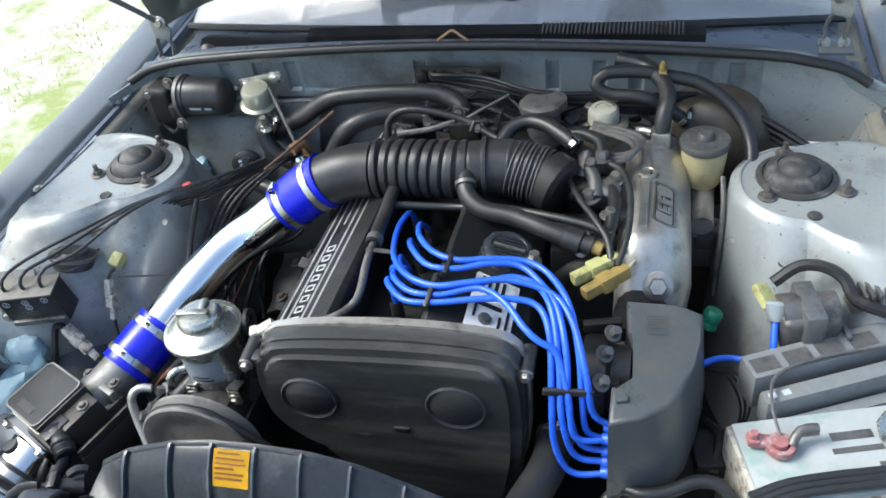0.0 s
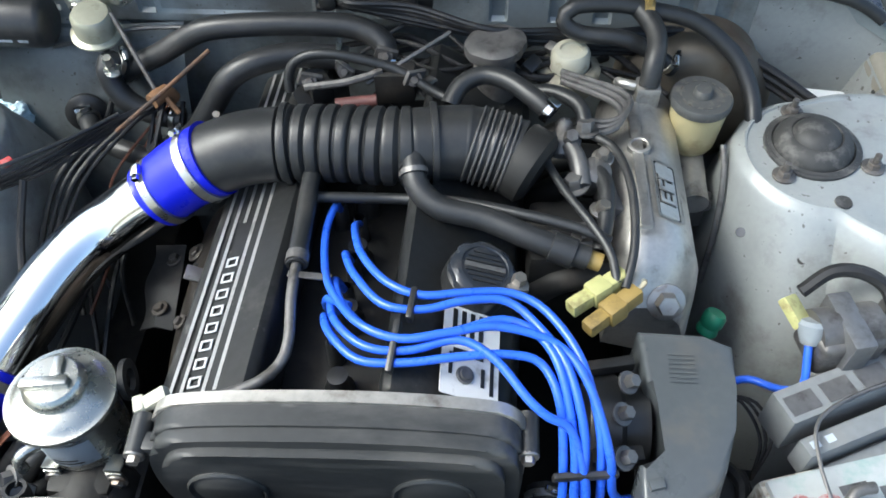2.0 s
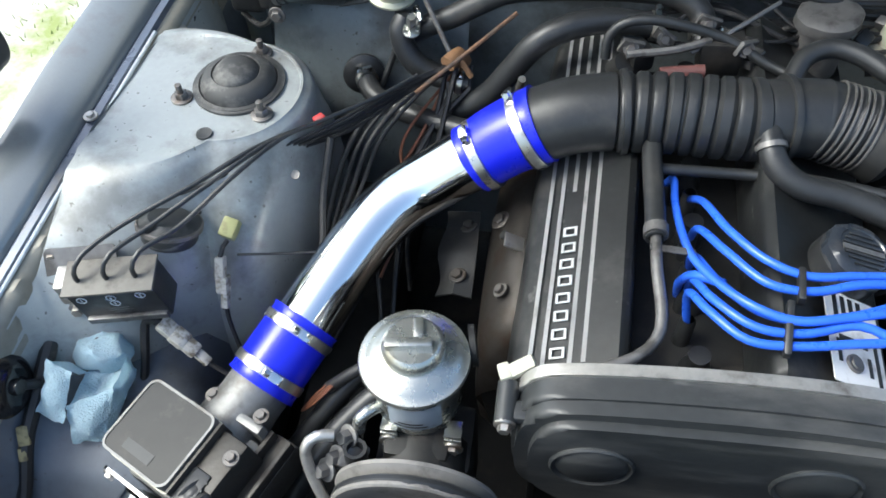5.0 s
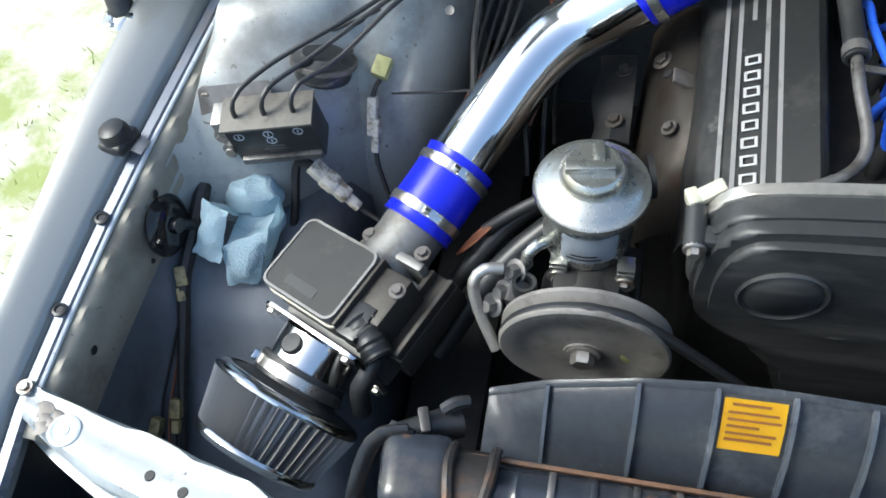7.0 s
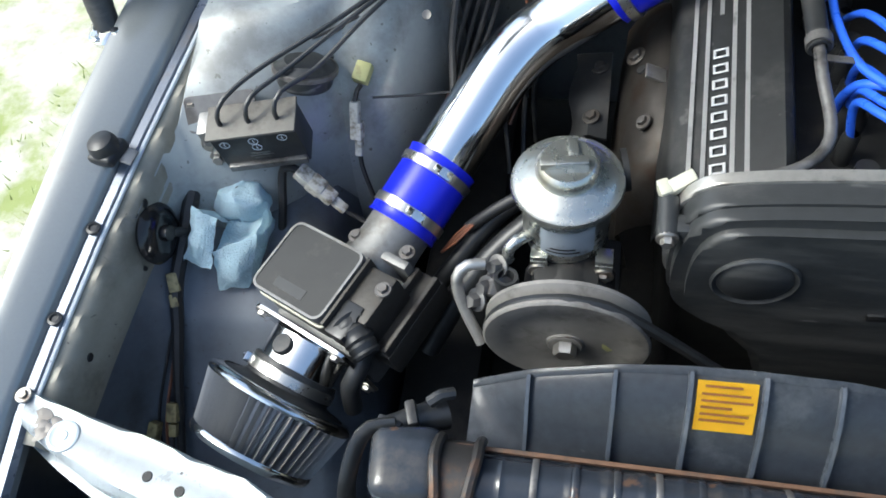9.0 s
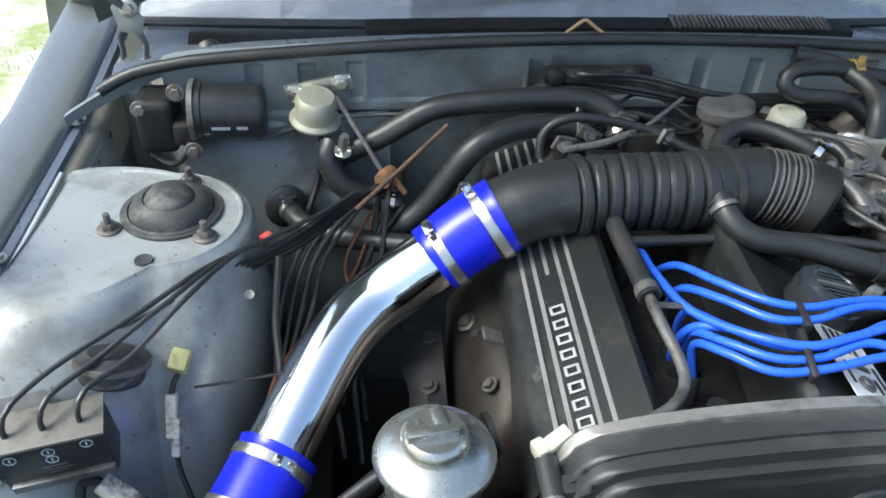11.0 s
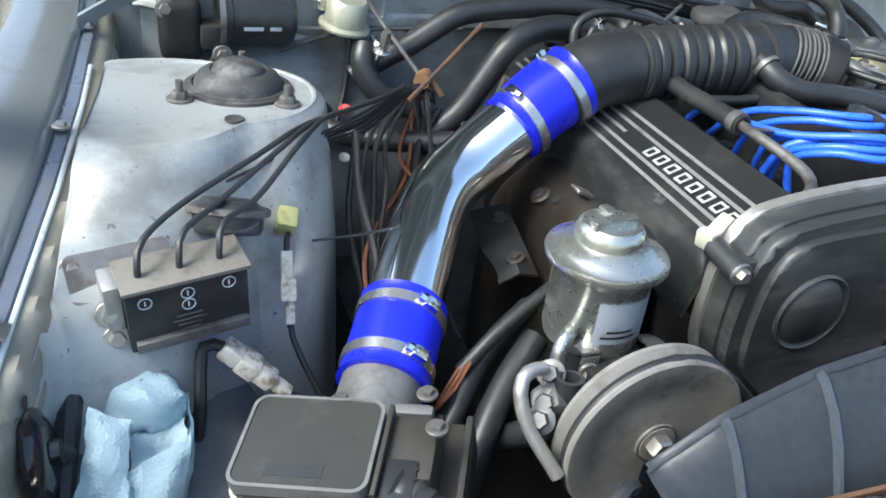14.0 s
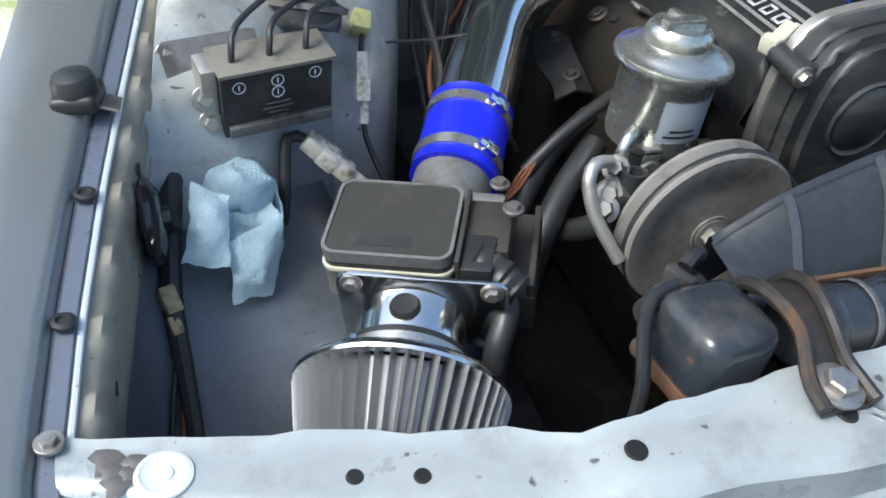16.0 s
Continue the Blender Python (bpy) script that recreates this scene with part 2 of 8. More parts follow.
M_band = mat("clamp_band", (0.55, 0.54, 0.5), 0.3, 0.95, 0.08, 200, 0.06, (0.25, 0.2, 0.14), 0.12, 40)
M_yellow = mat("aged_yellow_plastic", (0.41, 0.405, 0.175), 0.5, 0, 0.15, 90, 0.08, (0.16, 0.12, 0.05), 0.3, 40)
M_tan = mat("tan_plastic", (0.27, 0.19, 0.06), 0.5, 0, 0.15, 90, 0.08, (0.1, 0.07, 0.03), 0.3, 40)
M_cream = mat("cream_plastic", (0.46, 0.45, 0.36), 0.45, 0, 0.12, 70, 0.05, (0.22, 0.17, 0.08), 0.25, 30)
M_white = mat("white_plastic", (0.74, 0.75, 0.74), 0.45, 0, 0.06, 90, 0.05, (0.3, 0.28, 0.24), 0.2, 30)
M_silver = mat("silver_paint", (0.62, 0.62, 0.61), 0.4, 0.5, 0.06, 120, 0.04, (0.1, 0.1, 0.1), 0.12, 30)
M_rust = mat("rusty_steel", (0.13, 0.07, 0.04), 0.7, 0.3, 0.4, 90, 0.35, (0.05, 0.045, 0.04), 0.4, 25)
M_rag = mat("blue_paper_cloth", (0.60, 0.76, 0.83), 0.9, 0, 0.10, 420, 1.0, (0.36, 0.58, 0.68), 0.25, 24)
M_sticker = mat("yellow_sticker", (0.85, 0.50, 0.015), 0.4, 0, 0.05, 60, 0.02, (0.5, 0.25, 0.03), 0.12, 40)
M_ink = mat("black_print", (0.012, 0.012, 0.012), 0.5, 0, 0.1, 60, 0.0)
M_brownink = mat("brown_print", (0.18, 0.06, 0.01), 0.5, 0, 0.1, 60, 0.0)
M_red = mat("red_plastic", (0.42, 0.03, 0.03), 0.45, 0, 0.15, 60, 0.05, (0.3, 0.2, 0.2), 0.3, 60)
M_green = mat("green_plastic", (0.03, 0.22, 0.12), 0.4, 0, 0.15, 60, 0.05)
M_heat = mat("brown_heat_shield", (0.080, 0.072, 0.064), 0.5, 0.6, 0.3, 60, 0.25, (0.06, 0.035, 0.02), 0.4, 14)
M_paper = mat("pale_label", (0.50, 0.55, 0.60), 0.5, 0, 0.06, 60, 0.02, (0.3, 0.3, 0.3), 0.15, 50)
# hood frame: grey paint darkened to carry the shade under the hood
M_hood = mat("hood_inner_shaded", (0.072, 0.082, 0.076), 0.5, 0.1, 0.15, 120, 0.08, (0.06, 0.062, 0.055), 0.4, 6)
M_under = mat("hood_skin_shaded", (0.026, 0.032, 0.028), 0.5, 0.1, 0.25, 60, 0.1, (0.09, 0.10, 0.09), 0.3, 4)
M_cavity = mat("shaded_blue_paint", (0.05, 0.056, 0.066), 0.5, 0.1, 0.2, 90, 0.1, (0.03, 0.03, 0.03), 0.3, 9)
M_wire = mat("wire_loom", (0.014, 0.014, 0.015), 0.5, 0, 0.3, 200, 0.1, (0.07, 0.06, 0.05), 0.2, 60)
M_dusty = mat("dusty_rubber", (0.042, 0.042, 0.041), 0.6, 0, 0.25, 120, 0.15, (0.15, 0.145, 0.135), 0.35, 30)
M_stud = mat("dirty_stud", (0.17, 0.16, 0.15), 0.5, 0.6, 0.2, 120, 0.1, (0.10, 0.07, 0.05), 0.3, 40)
M_grimy = mat("grimy_white_plastic", (0.50, 0.48, 0.42), 0.5, 0, 0.2, 120, 0.2, (0.13, 0.10, 0.06), 0.5, 70)
M_oldtan = mat("grimy_tan_plastic", (0.30, 0.25, 0.12), 0.55, 0, 0.25, 120, 0.15, (0.09, 0.07, 0.035), 0.5, 70)
M_copper = mat("brown_wire", (0.16, 0.06, 0.03), 0.5, 0, 0.2, 100, 0.05)


def hose(name, points, r, material, label, category="hose", seg=12, group="", flat=1.0):
    bm = bmesh.new()
    add_tube(bm, points, r, seg, 0.008, flat, inner=0.7 if (not callable(r) and r > 0.009) else 0.0)
    if name not in ("heater_hose", "servo_hose", "upper_radiator_hose"):
        return solid(name, bm, material, label, category, group)
    top = thing(name, points[0], label, category, group)
    part("tube", bm, material, top)
    for a, b in ((points[0], points[1]), (points[-1], points[-2])):
        a, b = Vector(a), Vector(b)
        band(top, a + (b - a).normalized() * 0.012, b - a, r + 0.0003, 0.008, (0.3, -0.4, 1.0))
    return top


def band(parent, at, way, r, width, screw, name="clamp", material=None):
    """A hose clamp: the band, its screw housing and screw, under the thing that it holds."""
    at, way, screw = Vector(at), Vector(way).normalized(), Vector(screw)
    screw = (screw - way * screw.dot(way)).normalized()
    m = along(at - way * width / 2, at + way)
    bm = bmesh.new()
    add_lathe(bm, [(r, 0), (r + 0.0014, 0.0005), (r + 0.0014, width - 0.0005), (r, width), (r - 0.002, width), (r - 0.002, 0), (r, 0)], m, 36)
    top = part(name, bm, material or M_band, parent, "steel clamp band")
    side = way.cross(screw)
    hm = frame_of(at + screw * (r + 0.004), at + screw * (r + 0.004) + side, way)
    bm = bmesh.new()
    add_box(bm, (0.016, width * 0.95, 0.008), hm, 0.002)
    part("screw_housing", bm, M_chrome, top)
    bm = bmesh.new()
    add_bolt(bm, hm @ Vector((0.008, 0, 0.001)), side, 0.0045, 0.007, False)
    part("screw", bm, M_chrome, top)
    return top


# ---------------------------------------------------------------- ground
bm = bmesh.new()
rows = []
for j in range(61):
    v = -1 + j / 30
    y = 80 * v * abs(v) ** 2
    rows.append([(80 * u * abs(u) ** 2, y, 0.012 * math.sin(9 * u) * math.cos(7 * v)) for u in [-1 + i / 30 for i in range(61)]])
add_sheet(bm, rows)
M_ground = mat("dry_grass_and_gravel", (0.56, 0.53, 0.47), 0.95, 0, 0.45, 30, 0.8, (0.27, 0.33, 0.09), 0.5, 4.0)
solid("ground", bm, M_ground, "pale gravel ground with patches of dry green grass", "ground", kind="structure")

bm = bmesh.new()
rnd = random.Random(5)
for _ in range(9000):
    cx, cy = rnd.uniform(-3.2, -1.15), rnd.uniform(-1.2, 3.2)
    if noise.noise(Vector((cx * 2.1, cy * 2.1, 0.3))) < 0.02:
        continue
    h, a, w = rnd.uniform(0.010, 0.03), rnd.uniform(0, 6.28), rnd.uniform(0.0012, 0.003)
    d = Vector((math.cos(a), math.sin(a), 0))
    lean = Vector((rnd.uniform(-1, 1), rnd.uniform(-1, 1), 0)) * h * 0.7
    b0 = Vector((cx, cy, 0.0))
    q = [bm.verts.new(p) for p in (b0 - d * w, b0 + d * w, b0 + lean + Vector((0, 0, h)))]
    bm.faces.new(q)
M_grass = mat("grass_blades", (0.32, 0.40, 0.14), 0.7, 0, 0.4, 3, 0.0, (0.42, 0.38, 0.18), 0.4, 6)
solid("grass", bm, M_grass, "short dry green grass on the gravel", "grass", kind="stuff")

# ---------------------------------------------------------------- car body


def edge_z(y):
    """Height of the fender's inner edge along the car."""
    ys = (-1.3, -0.75, -0.59, -0.5, -0.4, -0.3, -0.15, 0.0, 0.2, 0.4, 0.7)
    zs = (0.60, 0.675, 0.708, 0.730, 0.757, 0.784, 0.818, 0.838, 0.850, 0.866, 0.89)
    return float(np.interp(y, ys, zs))


def edge_x(y):
    """Distance of the fender's inner edge from the car's middle."""
    return float(np.interp(y, (-1.3, -0.6, -0.5, -0.4, -0.3, -0.15, 0.0, 0.2, 0.4, 0.7), (0.80, 0.815, 0.803, 0.786, 0.766, 0.736, 0.716, 0.700, 0.694, 0.69)))


def skin_x(y):
    """Distance of the fender's outer edge from the car's middle."""
    return float(np.interp(y, (-1.3, -0.57, -0.34, -0.12, 0.2, 0.7), (0.87, 0.872, 0.842, 0.806, 0.776, 0.77)))


def wall_x(y):
    return edge_x(y) - 0.038


def floor_z(y):
    """Height of the wheel arch inside the bay."""
    return float(np.interp(y, (-0.64, -0.58, -0.5, -0.42, -0.32, -0.2, 0.08, 0.2, 0.3), (0.43, 0.45, 0.53, 0.595, 0.63, 0.66, 0.66, 0.60, 0.55)))


car = thing("car", (0, 0, 0), "old grey saloon car with its hood open", "car")
M_flange = mat("beige_dusty_flange", (0.265, 0.25, 0.205), 0.5, 0.1, 0.12, 130, 0.08, (0.15, 0.135, 0.105), 0.35, 12, specks=((0.10, 0.09, 0.075), 90, 0.69))
# arch: the bay's paint, darkened to hold the shade on its floor
M_arch = mat("bay_paint_shaded", (0.098, 0.112, 0.135), 0.42, 0.15, 0.12, 120, 0.08, (0.06, 0.062, 0.066), 0.35, 8, specks=((0.06, 0.055, 0.05), 110, 0.68))
# tower, bulge and corner panel: the same paint, lightened for the light there
M_tower = mat("bay_paint_lit", (0.33, 0.35, 0.345), 0.36, 0.2, 0.10, 120, 0.06, (0.16, 0.158, 0.15), 0.36, 8, specks=((0.10, 0.095, 0.085), 120, 0.68))
M_gutter = mat("gutter_paint", (0.13, 0.15, 0.19), 0.3, 0.3, 0.1, 90, 0.05, DUST, 0.2, 20)
YS = [-1.15 + 0.05 * k for k in range(36)]
for s in (-1, 1):
    bm = bmesh.new()
    rows = []
    for y in YS:
        z, x0, x1 = edge_z(y), edge_x(y), skin_x(y)
        rows.append([(s * (x0 - 0.003), y, z - 0.055), (s * (x0 - 0.002), y, z - 0.012), (s * (x0 + 0.003), y, z - 0.003), (s * (x0 + 0.008), y, z), (s * (x0 + 0.5 * (x1 - x0)), y, z + 0.007), (s * (x1 - 0.016), y, z + 0.013), (s * (x1 - 0.006), y, z + 0.011), (s * x1, y, z - 0.002), (s * (x1 + 0.010), y, z - 0.026), (s * (x1 + 0.024), y, z - 0.09), (s * (x1 + 0.045), y, z - 0.22), (s * (x1 + 0.045), y, 0.35), (s * (x1 + 0.03), y, 0.2)])
    add_sheet(bm, rows)
    fender = part("fender", bm, M_body, car, "grey painted front fender")
    for y in (-0.581, -0.06, 0.2):
        bm = bmesh.new()
        add_bolt(bm, (s * (edge_x(y) - 0.010), y, edge_z(y) - 0.006), (0, 0, 1), 0.0055, 0.005)
        part("bolt", bm, M_steel, fender)
    bm = bmesh.new()
    add_sheet(bm, [[(s * (edge_x(y) - 0.002), y, edge_z(y) - 0.014), (s * (edge_x(y) - 0.006), y, edge_z(y) - 0.0105), (s * (edge_x(y) - 0.016), y, edge_z(y) - 0.0105), (s * (edge_x(y) - 0.019), y, edge_z(y) - 0.02)] for y in YS[6:]])
    part("fender_channel", bm, M_gutter, fender, "bluish painted gutter")
    # inner apron: flange with pressed tabs and wall, then the wheel arch
    bm = bmesh.new()
    rows, low = [], []
    for k in range(0, 121):
        y = -0.625 + 0.0078 * k
        z, x0, w, fz = edge_z(y), edge_x(y), wall_x(y), floor_z(y)
        tab = 0.0042 if (k % 7) in (1, 2, 3) and y < -0.05 else 0.0
        ax_ = 0.05 * max(0.0, min(1.0, (-0.28 - y) / 0.1))
        lap = 0.0012 if tab else 0.0
        rows.append([(s * (x0 - 0.018), y, z - 0.018), (s * (x0 - 0.022), y, z - 0.019 + lap), (s * (x0 - 0.030 - lap), y, z - 0.022 + tab), (s * (w + 0.003 - lap * 2), y, z - 0.030 + tab), (s * (w - lap), y, z - 0.042 + tab * 0.4), (s * w, y, z - 0.060), (s * (w - 0.002), y, z - 0.064), (s * w, y, max(z - 0.10, fz + 0.03))])
        low.append([(s * w, y, max(z - 0.10, fz + 0.03)), (s * (w - 0.004), y, min(z - 0.11, fz + 0.05)), (s * (w - 0.02), y, fz + 0.018), (s * (w - 0.05), y, fz + 0.003), (s * 0.64, y, fz), (s * (0.595 - ax_), y, fz - 0.008), (s * (0.565 - ax_), y, fz - 0.03), (s * (0.548 - ax_), y, fz - 0.075), (s * (0.54 - ax_), y, 0.40), (s * (0.535 - ax_), y, 0.28)])
    add_sheet(bm, rows)
    apron = part("inner_apron", bm, M_flange, car, "beige-grey painted inner apron with pressed tabs")
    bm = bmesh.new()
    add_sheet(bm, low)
    part("wheel_arch", bm, M_arch, apron, "blue-grey painted wheel arch, shade put into its dark colour")
    bm = bmesh.new()
    add_tube(bm, [(s * (edge_x(y) - 0.0195), y, edge_z(y) - 0.0155) for y in [-0.60 + 0.05 * k for k in range(15)]], 0.0028, 8, 0.02)
    part("flange_edge", bm, M_support, apron, "pale strip along the flange edge")
    for y, z in ((-0.353, -0.035), (-0.23, -0.060), (-0.40, -0.085), (-0.52, -0.05), (-0.47, -0.07), (0.17, -0.05), (0.20, -0.085), (0.23, -0.045)):
        bm = bmesh.new()
        p = Vector((s * (wall_x(y) - 0.001), y, edge_z(y) + z))
        add_lathe(bm, [(0.0, 0), (0.005, 0), (0.0056, -0.001)], along(p, p - Vector((s, 0, 0))), 12)
        part("hole", bm, M_ink, apron)
    # strut tower
    oy = 0.022 if s > 0 else 0.0
    cx, cy = s * 0.548, -0.005 + oy
    prof = [(0.055, 0.837), (0.084, 0.836), (0.0855, 0.8385), (0.0885, 0.8385), (0.0905, 0.835), (0.096, 0.832), (0.100, 0.827), (0.108, 0.812), (0.125, 0.78), (0.15, 0.735), (0.175, 0.68), (0.195, 0.60), (0.21, 0.50), (0.215, 0.42)]
    bm = bmesh.new()
    rings = []
    for d, z in prof:
        ring = []
        for i in range(56):
            a = 2 * math.pi * i / 56
            ca, sa = math.cos(a), math.sin(a)
            dx, dy = d * ca, d * sa
            if s * ca > 0:
                if d > 0.06:
                    k = min(1.0, (d - 0.06) / 0.03)
                    dx *= 1 + 1.35 * s * ca * k
                    dy *= 1 + (1.9 if sa < 0 else 0.9) * (s * ca) ** 1.2 * k
            elif d > 0.1:
                dx *= 1 - 0.85 * (d - 0.1) / d * min(1.0, -s * ca * 1.5)
            px_, py_, pz = cx + dx, cy + dy * (1.05 if sa < 0 else 0.98), z
            if sa < -0.2:
                pz += 0.03 * (-sa) * max(0.0, min(1.0, (d - 0.1) / 0.05)) * (1 if s < 0 else 0.4)
            lim = wall_x(py_) + 0.002
            if abs(px_) > lim:
                px_ = s * lim
                pz = max(pz, min(edge_z(py_) - 0.032, 0.832))
            ring.append(bm.verts.new((px_, py_, pz)))
        rings.append(ring)
    for a, b in zip(rings, rings[1:]):
        for i in range(56):
            j = (i + 1) % 56
            bm.faces.new((a[i], a[j], b[j], b[i]))
    bm.faces.new(rings[0])
    tower = part("strut_tower", bm, M_tower, car, "grey painted strut tower with dusty plate")
    bm = bmesh.new()
    add_lathe(bm, [(0.052, 0.836), (0.053, 0.842), (0.049, 0.8435), (0.047, 0.841), (0.046, 0.846), (0.042, 0.853), (0.036, 0.857), (0.030, 0.8585), (0.0285, 0.8565), (0.0265, 0.860), (0.022, 0.865), (0.012, 0.869), (0.0, 0.870)], pose(s * 0.54, 0.002 + oy, 0), 36)
    part("rubber_cap", bm, M_dusty, tower, "dusty black rubber strut mount cap")
    bm = bmesh.new()
    add_lathe(bm, [(0.054, 0.8365), (0.057, 0.837), (0.057, 0.8405), (0.053, 0.8415)], pose(s * 0.54, 0.002 + oy, 0), 36)
    part("mount_ring", bm, M_dusty, tower)
    for dx, dy in ((-0.063, -0.03), (0.043, -0.048), (0.012, 0.062)):
        bm = bmesh.new()
        add_bolt(bm, (s * (0.54 - dx), dy + oy, 0.838), (0, 0, 1), 0.0085, 0.009)
        add_lathe(bm, [(0.004, 0.008), (0.004, 0.02), (0, 0.021)], pose(s * (0.54 - dx), dy + oy, 0.838), 10)
        part("stud", bm, M_stud, tower)
    bm = bmesh.new()
    add_lathe(bm, [(0.010, 0.8372), (0.0095, 0.839), (0.008, 0.8385), (0, 0.838)], pose(s * 0.556, -0.087 + oy, 0), 16)
    part("plug", bm, M_dusty, tower)
    for dx, dy, z in ((-0.05, -0.125, 0.79), (0.03, -0.13, 0.785), (0.10, -0.105, 0.80)):
        bm = bmesh.new()
        add_lathe(bm, [(0.006, 0), (0.0055, 0.0012), (0.003, 0.0006), (0, 0.0004)], along((cx - s * dx, dy + oy, z), (cx - s * dx, dy + oy - 0.5, z + 0.7)), 14)
        part("dimple", bm, M_dull, tower)
# added panels close the cavity before the support; their dark blue holds its shade
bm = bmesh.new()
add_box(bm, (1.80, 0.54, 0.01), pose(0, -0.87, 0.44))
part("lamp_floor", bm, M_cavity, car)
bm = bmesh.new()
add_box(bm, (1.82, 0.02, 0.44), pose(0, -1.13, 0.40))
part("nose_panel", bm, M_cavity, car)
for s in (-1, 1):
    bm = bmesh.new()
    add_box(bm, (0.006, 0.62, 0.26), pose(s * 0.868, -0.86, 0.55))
    part("cavity_side", bm, M_cavity, car)
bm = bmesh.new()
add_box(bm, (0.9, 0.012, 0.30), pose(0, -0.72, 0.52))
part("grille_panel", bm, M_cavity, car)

# radiator support: low wings on both sides, a lapped joint, a raised middle
def sup_z(x):
    return float(np.interp(abs(x), (0, 0.2, 0.336, 0.477, 0.495, 0.51, 0.6, 0.64, 0.8), (0.752, 0.750, 0.744, 0.729, 0.725, 0.716, 0.710, 0.707, 0.700)))


def sup_rear(x):
    return float(np.interp(abs(x), (0, 0.3, 0.39, 0.46, 0.50, 0.54, 0.606, 0.64, 0.736, 0.763, 0.8), (-0.655, -0.655, -0.657, -0.660, -0.658, -0.640, -0.624, -0.613, -0.594, -0.588, -0.575)))


def sup_front(x):
    return float(np.interp(abs(x), (0, 0.35, 0.42, 0.47, 0.515, 0.615, 0.70, 0.766, 0.8), (-0.735, -0.730, -0.718, -0.716, -0.708, -0.680, -0.657, -0.627, -0.608)))


bm = bmesh.new()
rows = []
for k in range(81):
    x = -0.80 + 1.6 * k / 80
    ax = abs(x)
    yr, yf, z = sup_rear(x), sup_front(x), sup_z(x)
    dent = 0.006 * math.exp(-((ax - 0.415) / 0.03) ** 2)
    lap = 0.0025 if 0.40 < ax < 0.505 else 0.0
    buckle = 0.0015 * math.sin(ax * 61) + 0.001 * math.sin(ax * 143 + 1)
    rows.append([(x, yr + 0.006, z - 0.078), (x, yr + 0.004, z - 0.006 + buckle), (x, yr + 0.001 + buckle, z + 0.002), (x, yr - 0.004, z + 0.0005), (x, yr - 0.010, z - 0.001 - dent + lap), (x, 0.6 * yr + 0.4 * yf, z - dent * 0.6 + lap), (x, 0.3 * yr + 0.7 * yf, z + lap), (x, yf + 0.007, z - 0.001 + buckle * 0.6), (x, yf, z - 0.008), (x, yf - 0.001, z - 0.038), (x, yf - 0.012, z - 0.042)])
add_sheet(bm, rows, 0.003)
support = part("radiator_support", bm, M_support, car, "painted radiator support panel with bolt holes, lightened for skylight")
for x, y, r in ((-0.638, -0.646, 0.0048), (-0.600, -0.6565, 0.0048), (-0.477, -0.683, 0.0068), (-0.336, -0.697, 0.0065), (-0.277, -0.684, 0.0065), (-0.203, -0.678, 0.0045), (-0.505, -0.674, 0.0028)):
    bm = bmesh.new()
    add_lathe(bm, [(0, 0.0), (r, 0.0), (r + 0.0008, -0.002)], pose(x, y, sup_z(x) + (0.0042 if 0.40 < abs(x) < 0.505 else 0.0016)), 16)
    part("hole", bm, M_ink, support)
bm = bmesh.new()
add_lathe(bm, [(0.017, 0.0), (0.0165, 0.0012), (0.014, 0.0020), (0.012, 0.0008), (0.006, 0.0008), (0.005, 0.0022), (0, 0.0022)], pose(-0.742, -0.617, 0.7035), 20)
part("spot_weld", bm, M_support, support)
rnd = random.Random(3)
for _ in range(5):
    bm = bmesh.new()
    add_lathe(bm, [(rnd.uniform(0.006, 0.010), -0.0004), (0.004, 0.0003), (0, 0.0004)], pose(-0.772 + rnd.uniform(-0.016, 0.016), -0.603 + rnd.uniform(-0.016, 0.016), 0.7026), 9, wave=lambda a, k: 1 + 0.25 * math.sin(3 * a + 1) + 0.15 * math.sin(5 * a))
    part("sealer_lump", bm, M_stud, support)

# firewall: lower wall, upper pressed band with ribs, cowl, seal; a domed pressing on its left side
bm = bmesh.new()
rows = []
for z in (0.28, 0.55, 0.70, 0.80, 0.834):
    rows.append([(x, 0.250 + (0.08 * min(1, (-x - 0.57) / 0.05) if x < -0.57 else 0), z) for x in [-0.76 + 1.52 * k / 80 for k in range(81)]])
add_shell(bm, rows, (0, 0.006, 0))
firewall = part("firewall", bm, M_bay, car, "grey painted firewall panel")
bm = bmesh.new()
rows = []
for j in range(13):
    a = math.pi * (j / 12 - 0.5)
    rows.append([(-0.440 + 0.105 * math.cos(b) * math.cos(a) ** 0.6, 0.252 - 0.060 * math.cos(a) ** 0.7 * math.sin(b) ** 0.6, 0.752 + 0.088 * math.sin(a)) for b in [math.pi * i / 20 for i in range(21)]])
add_sheet(bm, rows)
part("bulge", bm, M_tower, firewall, "domed pale grey pressing in the firewall")
bm = bmesh.new()
# the corner's brightness is put into its paler paint
add_shell(bm, [[(0.50 + 0.205 * t, 0.235 - 0.075 * max(0.0, t - 0.35) ** 2, z - 0.045 * t * t * (z > 0.86)) for t in [k / 12 for k in range(13)]] for z in (0.70, 0.76, 0.82, 0.86, 0.890, 0.912)], (0, 0.012, 0))
part("corner_panel", bm, M_tower, firewall, "painted corner panel, lightened in colour for the light on it")
RIBS = (-0.46, -0.39, -0.325, -0.075, 0.16, 0.24, 0.30, 0.41, 0.46, 0.52)
bm = bmesh.new()
xs = sorted({round(x, 4) for c in RIBS for x in (c - 0.013, c - 0.009, c + 0.009, c + 0.013)} | {-0.58, -0.56, -0.31, -0.306, -0.094, -0.09, -0.056, -0.05, 0.13, 0.136, 0.56, 0.58} | {-0.22, -0.15, 0.04})
rows = []
